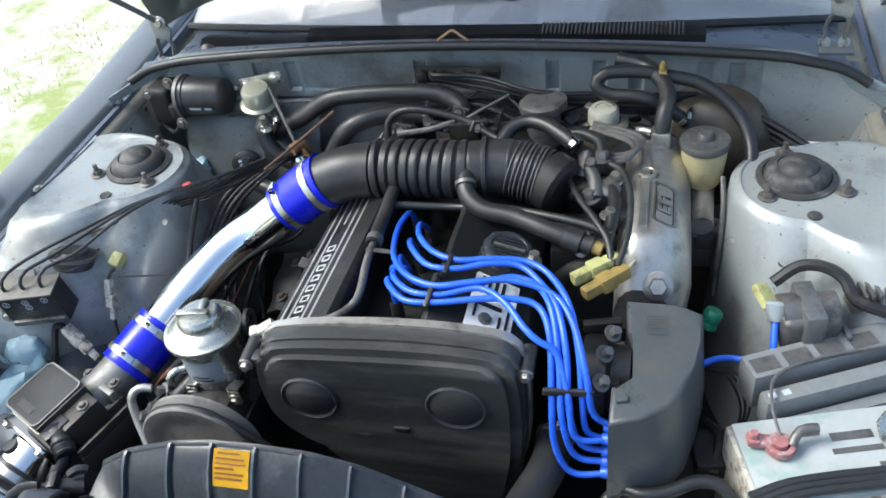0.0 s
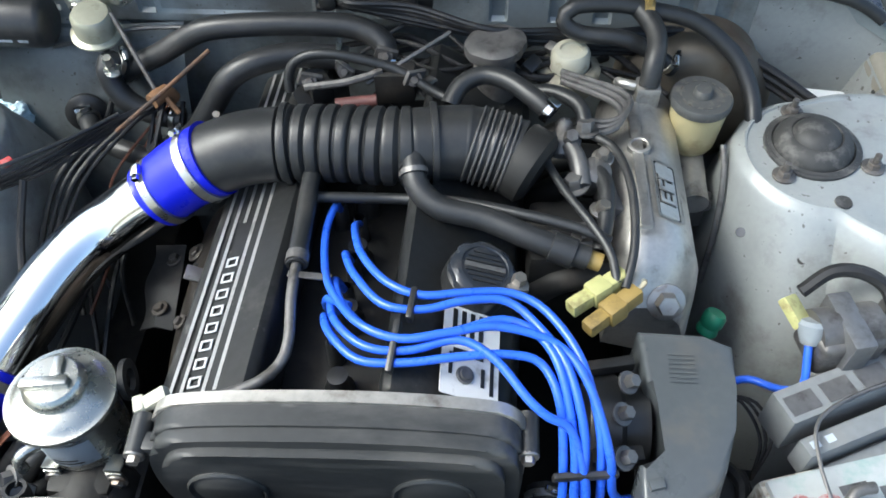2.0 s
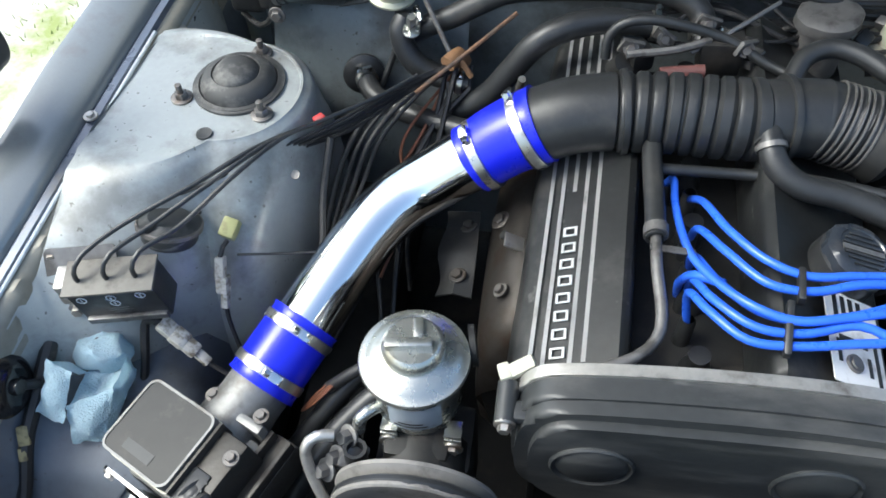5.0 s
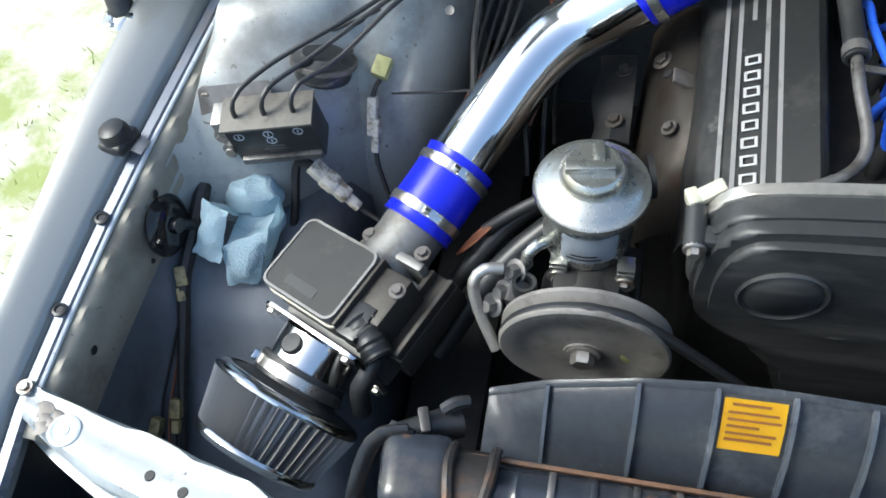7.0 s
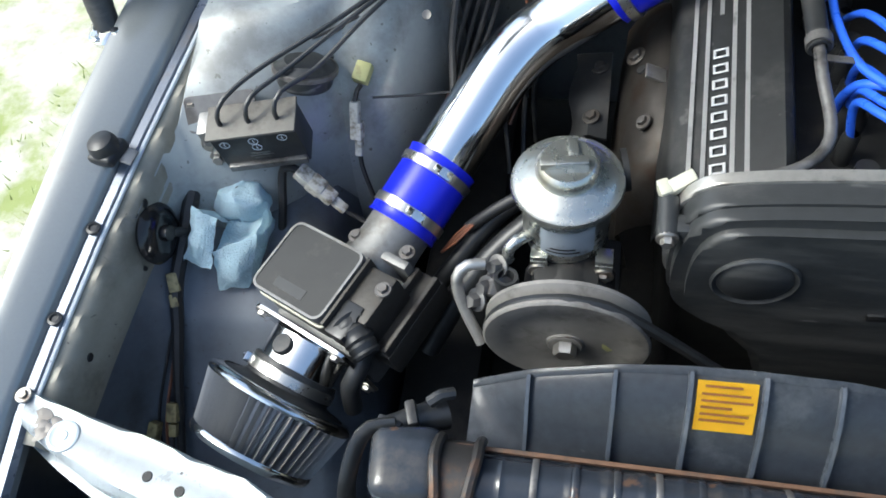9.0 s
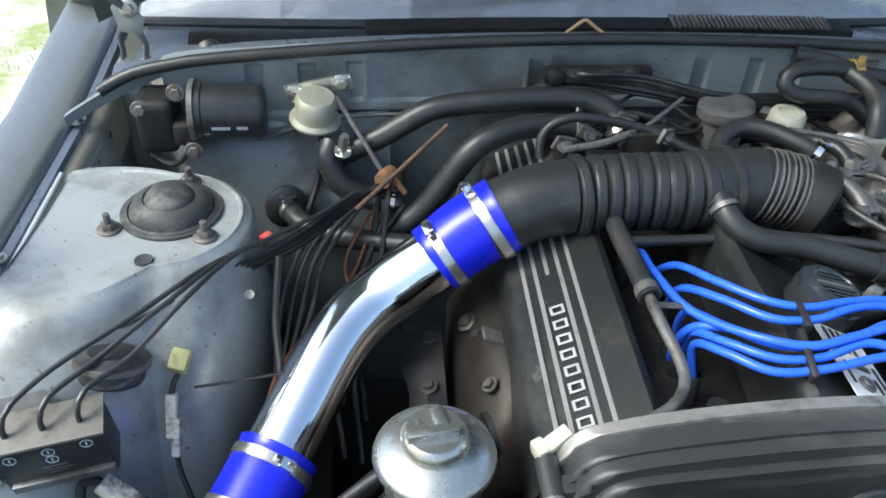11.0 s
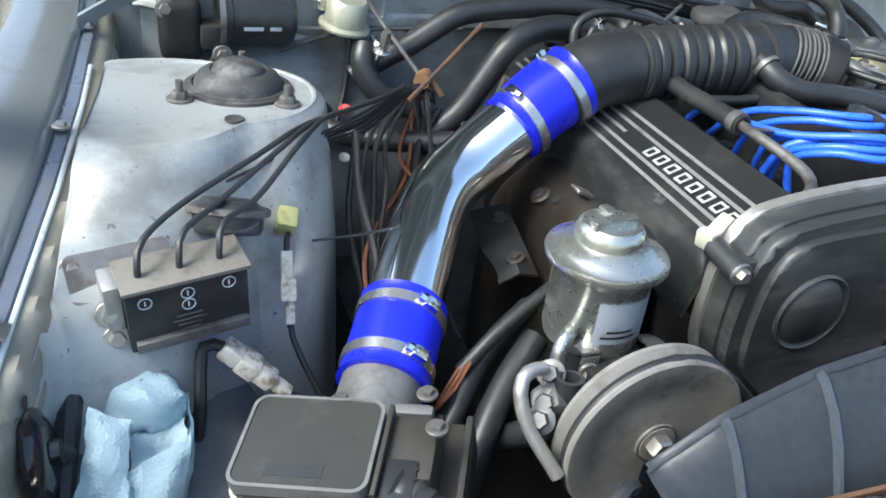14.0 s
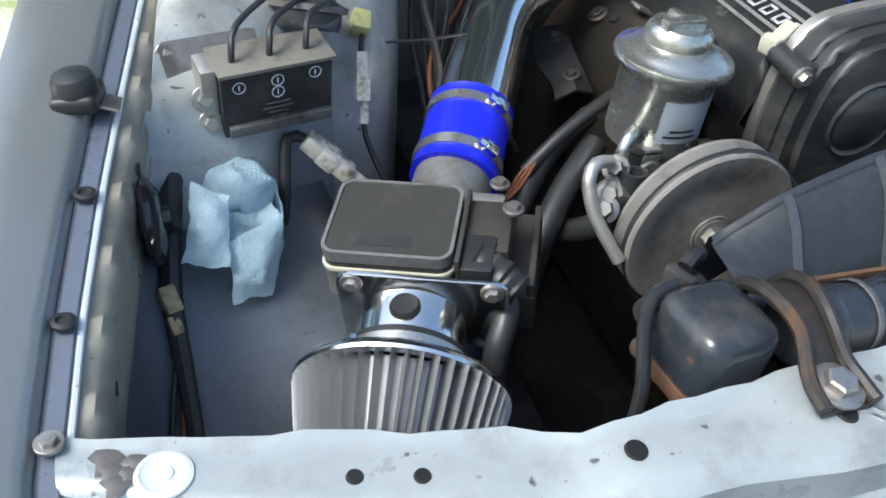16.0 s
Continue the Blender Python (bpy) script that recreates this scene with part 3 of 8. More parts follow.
for z in (0.830, 0.838, 0.850, 0.855, 0.898, 0.903, 0.916):
    row = []
    for x in xs:
        y = 0.236 if z > 0.834 else 0.249
        if 0.852 < z < 0.90:
            if min(abs(x - c) for c in RIBS) < 0.0095:
                y += 0.007
            if -0.308 < x < -0.092 or -0.052 < x < 0.132:
                y += 0.004
        row.append((x, y, z - 0.25 * max(0, abs(x) - 0.55) * (z > 0.88) + 0.9 * max(0, z - 0.89) * (1 - min(1, abs(x) / 0.6) ** 2)))
    rows.append(row)
add_shell(bm, rows, (0, 0.02, 0))
part("upper_band", bm, M_bay, firewall, "grey pressed upper band with ribs")
for s in (-1, 1):
    bm = bmesh.new()
    add_shell(bm, [[(s * (0.57 + 0.13 * t), 0.236 - 0.05 * t * t, 0.914 - 0.055 * t), (s * (0.57 + 0.13 * t), 0.240 - 0.05 * t * t, 0.892 - 0.050 * t)] for t in [k / 8 for k in range(9)]], (0, 0.012, 0))
    part("corner_rim", bm, M_bay, firewall, "painted rim round the corner pocket")
bm = bmesh.new()
line = [(-0.658, 0.215, 0.880), (-0.640, 0.222, 0.889), (-0.611, 0.225, 0.902), (-0.56, 0.226, 0.913), (-0.50, 0.227, 0.921), (-0.3, 0.229, 0.935), (-0.1, 0.23, 0.943), (0.1, 0.23, 0.944), (0.3, 0.229, 0.938), (0.50, 0.227, 0.926), (0.56, 0.226, 0.917), (0.611, 0.225, 0.905), (0.640, 0.222, 0.892), (0.658, 0.215, 0.882)]
add_tube(bm, line, 0.0085, 10, 0.03)
part("cowl_seal", bm, M_rubber, car, "black rubber cowl weatherstrip")
bm = bmesh.new()
add_sheet(bm, [[(x, y, z - 0.16 * max(0, abs(x) - 0.5) + (0.022 * (1 - min(1, abs(x) / 0.6) ** 2) if y < 0.3 else 0)) for x in [-0.645 + 1.29 * k / 30 for k in range(31)]] for y, z in ((0.238, 0.914), (0.262, 0.919), (0.275, 0.905), (0.30, 0.880), (0.45, 0.872), (0.50, 0.885))])
cowl = part("cowl_panel", bm, M_gutter, car, "dark painted cowl panel")
bm = bmesh.new()
add_sheet(bm, [[(x, 0.285 + 0.01 * math.cos(x * 2), 0.898), (x, 0.300, 0.918 + 0.012 * (1 - (x / 0.6) ** 2)), (x, 0.330, 0.922 + 0.012 * (1 - (x / 0.6) ** 2)), (x, 0.345, 0.905)] for x in [-0.31 + 0.72 * k / 36 for k in range(37)]], 0.003)
grille = part("cowl_grille", bm, M_black, cowl, "black plastic cowl grille strip")
for k in range(34):
    x = 0.135 + 0.0072 * k
    bm = bmesh.new()
    add_box(bm, (0.0028, 0.034, 0.004), pose(x, 0.314, 0.923 + 0.012 * (1 - (x / 0.6) ** 2), 8, 0, 0))
    part("slat", bm, M_dull, grille)
bm = bmesh.new()
add_sheet(bm, [[(x, 0.33, 0.893), (x, 0.35, 0.901), (x, 0.38, 0.894)] for x in [-0.56 + 0.26 * k / 12 for k in range(13)]], 0.003)
part("cowl_trim", bm, M_black, cowl, "black trim on the cowl")
bm = bmesh.new()
add_lathe(bm, [(0.018, -0.006), (0.018, 0.004), (0.012, 0.010), (0.006, 0.012), (0.005, 0.018), (0, 0.018)], along((-0.525, 0.30, 0.895), (-0.525, 0.20, 0.93)), 18)
part("wiper_boss", bm, M_rubber, cowl, "black rubber boss with a steel stud")

bm = bmesh.new()
rows = []
for v in range(13):
    t = v / 12
    rows.append([(x * (1 - 0.12 * t), 0.40 + 0.80 * t + 0.09 * (x / 0.7) ** 2, 0.888 + 0.47 * t - 0.03 * (x / 0.7) ** 2) for x in [-0.66 + 1.32 * k / 24 for k in range(25)]])
add_sheet(bm, rows, 0.005)
screen = part("windscreen", bm, M_glass, car, "curved windscreen glass, sky reflection partly put into its pale colour")
bm = bmesh.new()
add_tube(bm, [(x, 0.396 + 0.09 * (x / 0.7) ** 2, 0.893 - 0.03 * (x / 0.7) ** 2) for x in [-0.66 + 1.32 * k / 12 for k in range(13)]], 0.008, 8, 0.05)
part("screen_rubber", bm, M_rubber, screen, "black rubber windscreen seal")
bm = bmesh.new()
add_box(bm, (1.3, 0.7, 0.02), pose(0, 0.95, 0.80), 0.005)
part("dashboard", bm, M_black, car)
bm = bmesh.new()
add_sheet(bm, [[(-0.62, 1.30, 1.385), (0.62, 1.30, 1.385)], [(-0.6, 1.6, 1.42), (0.6, 1.6, 1.42)], [(-0.6, 2.4, 1.40), (0.6, 2.4, 1.40)], [(-0.68, 2.9, 1.0), (0.68, 2.9, 1.0)], [(-0.75, 3.4, 0.9), (0.75, 3.4, 0.9)], [(-0.75, 3.5, 0.3), (0.75, 3.5, 0.3)]], 0.004)
part("roof", bm, M_body, car)
for s in (-1, 1):
    bm = bmesh.new()
    add_sheet(bm, [[(s * 0.84, 0.6, 0.25), (s * 0.86, 0.6, 0.6), (s * 0.83, 0.6, 0.88)], [(s * 0.86, 1.4, 0.25), (s * 0.88, 1.4, 0.6), (s * 0.83, 1.4, 0.92)], [(s * 0.86, 3.4, 0.25), (s * 0.86, 3.4, 0.6), (s * 0.78, 3.4, 0.9)]], 0.004)
    part("side_panel", bm, M_body, car)
    bm = bmesh.new()
    add_tube(bm, [(s * 0.74, 0.5, 0.885), (s * 0.66, 1.05, 1.24), (s * 0.61, 1.32, 1.39)], 0.025, 10, 0.1)
    part("windscreen_pillar", bm, M_body, car)
    for y in (-0.28, 2.3):
        bm = bmesh.new()
        add_lathe(bm, [(0.17, -0.09), (0.25, -0.09), (0.27, -0.07), (0.27, 0.07), (0.25, 0.09), (0.17, 0.09), (0.05, 0.06), (0, 0.06)], along((s * 0.70, y, 0.27), (s * 1.4, y, 0.27)), 32)
        part("wheel", bm, M_rubber, car)

# wiper arms
for pts, tip in ((((0.092, 0.46, 0.905), (0.02, 0.465, 0.940), (-0.055, 0.47, 0.966)), (-0.235, 0.475, 0.982)), (((0.656, 0.47, 0.915), (0.60, 0.47, 0.948), (0.531, 0.475, 0.978)), (0.237, 0.48, 0.998))):
    bm = bmesh.new()
    add_tube(bm, pts, lambda t: 0.011 - 0.004 * t, 8, 0.02, 0.6)
    arm = part("wiper_arm", bm, M_black, car, "black wiper arm")
    bm = bmesh.new()
    a, b = Vector(pts[2]), Vector(tip)
    add_tube(bm, [a + (a - b) * 0.35, a, b], 0.0075, 6, 0.03, 1.3)
    part("wiper_blade", bm, M_rubber, arm)

# open hood: outer skin, pressed inner frame
HB, HT = Vector((0, 0.40, 0.992)), Vector((0, 0.02, 1.93))
hood_up = (HT - HB).normalized()
hood_n = Vector((1, 0, 0)).cross(hood_up).normalized()
if hood_n.y > 0:
    hood_n = -hood_n


def hood_at(x, v, off=0.0):
    """A place on the hood's underside: x across, v from its hinge edge to its front, off towards the engine."""
    drop = 0.67 * max(0.0, abs(x) - 0.35) ** 2 * max(0, 1 - v * 2.5)
    p = HB + hood_up * (v * 1.0 - drop) + hood_n * (off - 0.05 * (1 - (x / 0.76) ** 2) * 0.4)
    return Vector((x + 0.03, p.y, p.z + (0.010 + 0.038 * x) * max(0.0, 1 - v)))


hood = part("hood", add_sheet(bmesh.new(), [[hood_at(-0.74 + 1.48 * i / 30, j / 12, -0.05) for i in range(31)] for j in range(13)], 0.002), M_body, car, "open hood, grey outside")
bm = bmesh.new()
NJ, NI = 90, 140
grid = []
for j in range(NJ + 1):
    v = (j / NJ) ** 1.6
    row = []
    for i in range(NI + 1):
        x = -0.735 + 1.47 * i / NI
        ax = abs(x)
        side = 0.735 - ax - 0.075
        rear = v - 0.034 - 0.012 * math.cos(x * 16)
        diag = abs((ax - 0.60) + (v - 0.05) * 0.75) * 0.8 - 0.040
        g = min(side, rear, (1 - v) - 0.06, diag, abs(v - 0.62) - 0.035, ax - 0.03 if v > 0.62 else 9)
        h = 1 / (1 + math.exp(max(-30, min(30, g / 0.008))))
        row.append(bm.verts.new(hood_at(x, v, 0.040 * h - 0.036)))
    grid.append(row)
for j in range(NJ):
    for i in range(NI):
        bm.faces.new((grid[j][i], grid[j][i + 1], grid[j + 1][i + 1], grid[j + 1][i]))
inner = part("inner_frame", bm, M_hood, hood, "grey pressed hood frame with openings, darkened in colour for shade")
# dark sheet that fills the openings; the recess shade is in its colour
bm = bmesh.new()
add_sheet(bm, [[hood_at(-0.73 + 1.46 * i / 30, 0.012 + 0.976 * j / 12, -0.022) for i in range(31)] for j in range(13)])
part("skin_underside", bm, M_under, hood, "underside of the hood skin, shade put into its dark greenish colour")
for x, v in ((-0.60, 0.03), (0.0, 0.022), (0.12, 0.03), (0.34, 0.018), (0.58, 0.04)):
    bm = bmesh.new()
    p = hood_at(x, v, 0.0055)
    add_lathe(bm, [(0, 0.0), (0.006, 0.0), (0.0065, -0.003)], along(p, p + hood_n), 14)
    part("hole", bm, M_ink, inner)
for s, hx, hz in ((-1, -0.636, 0.0), (1, 0.618, 0.030)):
    bm = bmesh.new()
    add_slab(bm, [(-0.013, -0.020), (0.016, -0.026), (0.022, -0.006), (0.006, 0.020), (-0.010, 0.026), (-0.020, 0.012)], 0.006, pose(hx, 0.338, 0.932 + hz, 78, 0, -s * 6), 0.002)
    hinge = part("hood_hinge", bm, M_body, hood, "painted steel hood hinge with two arms")
    for dx, dz in ((-0.012, 0.0), (0.018, -0.012)):
        bm = bmesh.new()
        add_tube(bm, [(hx - s * dx * 0.4, 0.336, 0.925 + hz + dz * 0.5), (hx - s * dx * 1.1, 0.330, 0.905 + hz + dz), (hx - s * dx, 0.326, 0.880 + hz), (hx - s * dx * 1.3, 0.322, 0.862 + hz)], lambda t: 0.0065 - 0.002 * math.sin(math.pi * t), 8, 0.008, 0.55)
        part("hinge_arm", bm, M_dull, hinge, "bare steel hinge arm")
        bm = bmesh.new()
        add_bolt(bm, (hx - s * dx, 0.322, 0.868 + hz), (0, -1, 0.4), 0.006, 0.006)
        part("bolt", bm, M_steel, hinge)
    bm = bmesh.new()
    add_box(bm, (0.055, 0.04, 0.006), pose(hx, 0.322, 0.860 + hz, 8, 0, 0), 0.002)
    part("hinge_foot", bm, M_body, hinge)
    bm = bmesh.new()
    add_bolt(bm, (hx - s * 0.004, 0.334, 0.944 + hz), (0, -1, 0.2), 0.008, 0.007)
    part("pivot", bm, M_steel, hinge)
    bm = bmesh.new()
    add_tube(bm, [(hx, 0.336, 0.944 + hz), (hx + s * 0.055, 0.300, 1.010 + hz), (hx + s * 0.13, 0.24, 1.10 + hz)], 0.0055, 8)
    part("lift_strut", bm, M_dull, hood, "grey steel hood stay")
bm = bmesh.new()
add_tube(bm, [(-0.04, 0.246, 0.946), (-0.022, 0.25, 0.958), (-0.012, 0.252, 0.962), (0.002, 0.25, 0.952), (0.015, 0.248, 0.944)], 0.0025, 6)
solid("twig", bm, mat("dry_twig", (0.33, 0.22, 0.12), 0.8, 0, 0.3, 200, 0.3), "dry brown twig caught on the cowl seal", "twig")

# ---------------------------------------------------------------- engine
Tilt.slope = 0.052
engine = thing("engine", (0, -0.1, 0.3), "grimy six-cylinder engine with black twin cam covers", "engine")
bm = bmesh.new()
add_box(bm, (0.30, 0.56, 0.42), pose(0.01, -0.08, 0.50), 0.02)
add_box(bm, (0.10, 0.50, 0.10), pose(0.0, -0.08, 0.70), 0.01)
block = part("block", bm, M_dark, engine, "oily dark engine block")
# chassis rails and an added floor close the bay below, dark for its shade
Tilt.slope = 0.0
for s in (-1, 1):
    bm = bmesh.new()
    add_box(bm, (0.10, 1.1, 0.14), pose(s * 0.42, -0.2, 0.38), 0.01)
    part("chassis_rail", bm, M_dark, car)
bm = bmesh.new()
add_box(bm, (1.5, 1.5, 0.01), pose(0, -0.35, 0.24))
part("bay_floor", bm, M_dark, car)

Tilt.slope = 0.052


def cam_cover(name, x_out, x_in, z_out, z_in, label):
    """A long cast cover whose top leans to its outer side."""
    bm = bmesh.new()
    rows = []
    s = -1 if x_out < x_in else 1
    for y in (-0.352, -0.346, -0.338, 0.0, 0.155, 0.165, 0.172):
        k = 0.0 if -0.34 <= y <= 0.156 else (0.5 if -0.348 <= y <= 0.166 else 1.0)
        dz = -0.014 * k * k
        dx = 0.0
        rows.append([(x_out + s * 0.012 + dx, y, z_out - 0.07), (x_out + s * 0.006, y, z_out - 0.016 + dz), (x_out, y, z_out - 0.004 + dz), (x_out - s * 0.008, y, z_out + dz), (x_in + s * 0.008, y, z_in + dz), (x_in, y, z_in - 0.004 + dz), (x_in - s * 0.004, y, z_in - 0.012 + dz), (x_in - s * 0.006, y, z_in - 0.09)])
    rows = [[(rows[0][i][0], -0.354, rows[0][i][2] - 0.02 if i not in (0, 7) else rows[0][i][2]) for i in range(8)]] + rows
    add_sheet(bm, [[(x + (y + 0.1) * 0.035, y, z) for x, y, z in r] for r in rows], 0.004)
    return part(name, bm, M_cover, engine, label)


def on_left(x, y, up=0.0):
    """A place on the left cover's top."""
    t = (x + 0.158) / 0.09
    return Vector((x + (y + 0.1) * 0.035, y, 0.806 + 0.032 * t + up))


left_cover = cam_cover("exhaust_cam_cover", -0.160, -0.058, 0.806, 0.842, "black exhaust cam cover with silver stripes")
for k, x in enumerate((-0.147, -0.1345, -0.122, -0.1095, -0.097)):
    runs = ((-0.335, 0.158),) if k in (0, 4) else ((-0.335, -0.325), (-0.115, 0.158)) if k == 2 else ((-0.335, 0.158),)
    if k in (1, 3):
        runs = ((-0.335, 0.158),)
    for y0, y1 in runs:
        if k == 2 and y1 < 0:
            continue
        bm = bmesh.new()
        w = 0.0021
        n = 8
        add_sheet(bm, [[on_left(x - w, y0 + (y1 - y0) * i / n, 0.0016), on_left(x + w, y0 + (y1 - y0) * i / n, 0.0016)] for i in range(n + 1)], 0.002)
        part("stripe", bm, M_silver, left_cover, "raised silver stripe")
# maker's mark between the stripes: plain silver bars
for i in range(8):
    y = -0.323 + 0.0215 * i
    bm = bmesh.new()
    a, b = on_left(-0.1275, y, 0.0018), on_left(-0.1160, y, 0.0018)
    fm = frame_of((a + b) / 2, b, (0, 1, 0))
    for dx, dy, w, h in ((-0.0062, 0, 0.0030, 0.0125), (0.0062, 0, 0.0030, 0.0125), (0, 0.0052, 0.0100, 0.0024), (0, -0.0052, 0.0100, 0.0024)):
        add_box(bm, (w, h, 0.002), fm @ Matrix.Translation((dx, dy, 0)), 0.0005, 1)
    part("mark_bar", bm, M_silver, left_cover)
right_cover = cam_cover("intake_cam_cover", 0.188, 0.070, 0.792, 0.856, "black intake cam cover with a white plate")
hm = frame_of((0.141, -0.300, 0.8235), (0.168, -0.300, 0.8085), (0, 1, 0.02))
bm = bmesh.new()
add_slab(bm, rounded(0.064, 0.100, 0.003), 0.0012, hm @ Matrix.Translation((0, 0.012, 0.0015)))
plate = part("name_plate", bm, M_white, right_cover, "white plate with black bars")
for x, y, w, h in ((-0.022, -0.004, 0.004, 0.024), (0.014, -0.012, 0.004, 0.02), (0.024, -0.006, 0.004, 0.045), (-0.020, 0.043, 0.005, 0.030), (-0.010, 0.043, 0.005, 0.030), (0.000, 0.043, 0.005, 0.030), (0.010, 0.043, 0.005, 0.030), (-0.003, 0.010, 0.034, 0.007)):
    bm = bmesh.new()
    add_box(bm, (w, h, 0.0008), hm @ Matrix.Translation((x, y, 0.0031)))
    part("bar", bm, M_ink, plate)
bm = bmesh.new()
add_lathe(bm, [(0.0095, 0), (0.009, 0.003), (0.0065, 0.003), (0.006, 0.0045), (0, 0.005)], hm @ Matrix.Translation((-0.006, -0.014, 0.0027)), 20)
part("screw", bm, M_dull, plate)
# oil filler
hm = frame_of((0.142, -0.202, 0.822), (0.17, -0.202, 0.812), (0, 1, 0))
bm = bmesh.new()
add_lathe(bm, [(0.037, 0.0), (0.037, 0.02), (0.034, 0.022)], hm, 28)
part("filler_neck", bm, M_black, right_cover)
bm = bmesh.new()
add_lathe(bm, [(0.0345, 0.020), (0.0345, 0.030), (0.031, 0.034), (0.026, 0.0345), (0.025, 0.033), (0, 0.033)], hm, 48, wave=lambda a, k: 1 + (0.05 if math.cos(a * 8) > 0.2 and k in (0, 1) else 0))
cap = part("oil_filler_cap", bm, M_tank, right_cover, "black ribbed oil filler cap")
for k in range(7):
    bm = bmesh.new()
    w = 2 * math.sqrt(max(0.0001, 0.022 ** 2 - (0.006 * (k - 3)) ** 2))
    if k == 3:
        add_box(bm, (w, 0.006, 0.0022), hm @ Matrix.Translation((0, 0, 0.0336)))
    else:
        add_box(bm, (w, 0.0022, 0.0022), hm @ Matrix.Translation((0, 0.006 * (k - 3), 0.0336)))
    part("rib", bm, M_dull if k == 3 else M_black, cap)

# timing belt cover
def tc_outline(inset=0.0, low=0.50):
    pts = [(-0.165, 0.800), (-0.150, 0.838), (-0.118, 0.853), (-0.03, 0.861), (0.07, 0.861), (0.152, 0.852), (0.183, 0.838), (0.197, 0.800), (0.197, 0.70), (0.185, 0.62), (0.14, low), (-0.02, low), (-0.075, 0.62), (-0.125, 0.662), (-0.158, 0.70), (-0.167, 0.74)]
    c = Vector((0.015, 0.73))
    out = []
    for x, z in pts:
        d = Vector((x, z)) - c
        d = d * (1 - inset / max(d.length, 0.01))
        out.append((c.x + d.x, c.y + d.y))
    n = []
    for i in range(len(out)):
        a, b, c2, d2 = out[i - 1], out[i], out[(i + 1) % len(out)], out[(i + 2) % len(out)]
        for t in (0, 0.25, 0.5, 0.75):
            n.append(tuple(0.5 * (2 * b[k] + (c2[k] - a[k]) * t + (2 * a[k] - 5 * b[k] + 4 * c2[k] - d2[k]) * t * t + (3 * b[k] - 3 * c2[k] + d2[k] - a[k]) * t ** 3) for k in (0, 1)))
    return n


TC = pose(0, 0, 0, 90, 0, 0)
bm = bmesh.new()
add_slab(bm, tc_outline(-0.002), 0.012, pose(0, -0.352, 0, 90, 0, 0), 0.003)
part("cover_flange", bm, M_alu, engine, "bare aluminium rear timing flange")
bm = bmesh.new()
add_slab(bm, tc_outline(0.002), 0.022, pose(0, -0.364, 0, 90, 0, 0), 0.006, 3)
tc = part("timing_cover", bm, M_cover, engine, "dusty black plastic timing belt cover")
bm = bmesh.new()
add_slab(bm, tc_outline(0.006), 0.014, pose(0, -0.386, 0, 90, 0, 0), 0.007, 3)
part("cover_step", bm, M_cover, tc)
bm = bmesh.new()
add_slab(bm, tc_outline(0.020), 0.010, pose(0, -0.399, 0, 90, 0, 0), 0.006, 3)
face = part("cover_face", bm, M_cover, tc)
for x in (-0.088, 0.112):
    bm = bmesh.new()
    add_lathe(bm, [(0.040, 0), (0.040, 0.003), (0.038, 0.005), (0.036, 0.003), (0.034, 0.002), (0.030, 0.005), (0.0, 0.006)], along((x, -0.4075, 0.765), (x, -0.5, 0.765)), 36)
    part("boss", bm, M_cover, face)
bm = bmesh.new()
add_lathe(bm, [(0, 0.001), (0.005, 0.001), (0.006, -0.002)], along((0.062, -0.392, 0.842), (0.062, -0.42, 0.90)), 14)
part("hole", bm, M_ink, tc)
bm = bmesh.new()
add_box(bm, (0.022, 0.006, 0.01), pose(0.033, -0.409, 0.712), 0.002)
part("slot", bm, M_ink, face)
for x, y, z, sx in ((-0.172, -0.385, 0.812, -1), (0.199, -0.372, 0.806, 1)):
    bm = bmesh.new()
    add_tube(bm, [(x, y + 0.028, z + 0.004), (x, y - 0.012, z)], 0.0105, 14)
    add_box(bm, (0.024, 0.02, 0.016), pose(x - sx * 0.012, y, z), 0.004)
    ear = part("ear", bm, M_cover, tc)
    bm = bmesh.new()
    add_bolt(bm, (x, y - 0.013, z), (0, -1, 0), 0.0065, 0.008)
    part("bolt", bm, M_steel, ear)
# white wire clip on the cover's corner
bm = bmesh.new()
add_box(bm, (0.034, 0.014, 0.012), pose(-0.164, -0.346, 0.826, 10, -22, 24), 0.003)
add_box(bm, (0.012, 0.018, 0.018), pose(-0.176, -0.350, 0.820, 0, -10, 20), 0.003)
solid("wire_clip", bm, M_cream, "dirty white plastic wire clip on the timing cover", "clip")

# valley between the cam covers, plug wells
bm = bmesh.new()
add_box(bm, (0.13, 0.50, 0.02), pose(0.006, -0.09, 0.752), 0.004)
valley = part("plug_valley", bm, M_dark, engine)
for k in range(6):
    bm = bmesh.new()
    y = -0.30 + 0.085 * k
    add_lathe(bm, [(0.016, 0.756), (0.016, 0.775), (0.011, 0.782), (0.011, 0.80), (0, 0.802)], pose(0.008, y, 0), 16)
    part("plug_boot", bm, M_rubber, valley)

# exhaust side: domed heat shield, brackets
bm = bmesh.new()
rows = []
for j in range(25):
    t = -1 + j / 12
    y = -0.125 + 0.155 * t
    k = math.sqrt(max(0.0, 1 - abs(t) ** 3.5))
    rows.append([(-0.163, y, 0.66 + 0.105 * k), (-0.176, y, 0.66 + 0.104 * k), (-0.190, y, 0.655 + 0.098 * k + 0.003 * math.sin(j * 0.8)), (-0.203, y, 0.645 + 0.090 * k), (-0.214, y, 0.63 + 0.078 * k), (-0.221 + 0.02 * (1 - k), y, 0.60 + 0.06 * k), (-0.224 + 0.03 * (1 - k), y, 0.56)])
add_sheet(bm, rows, 0.002)
shield = part("heat_shield", bm, M_heat, engine, "brown discoloured domed exhaust heat shield")
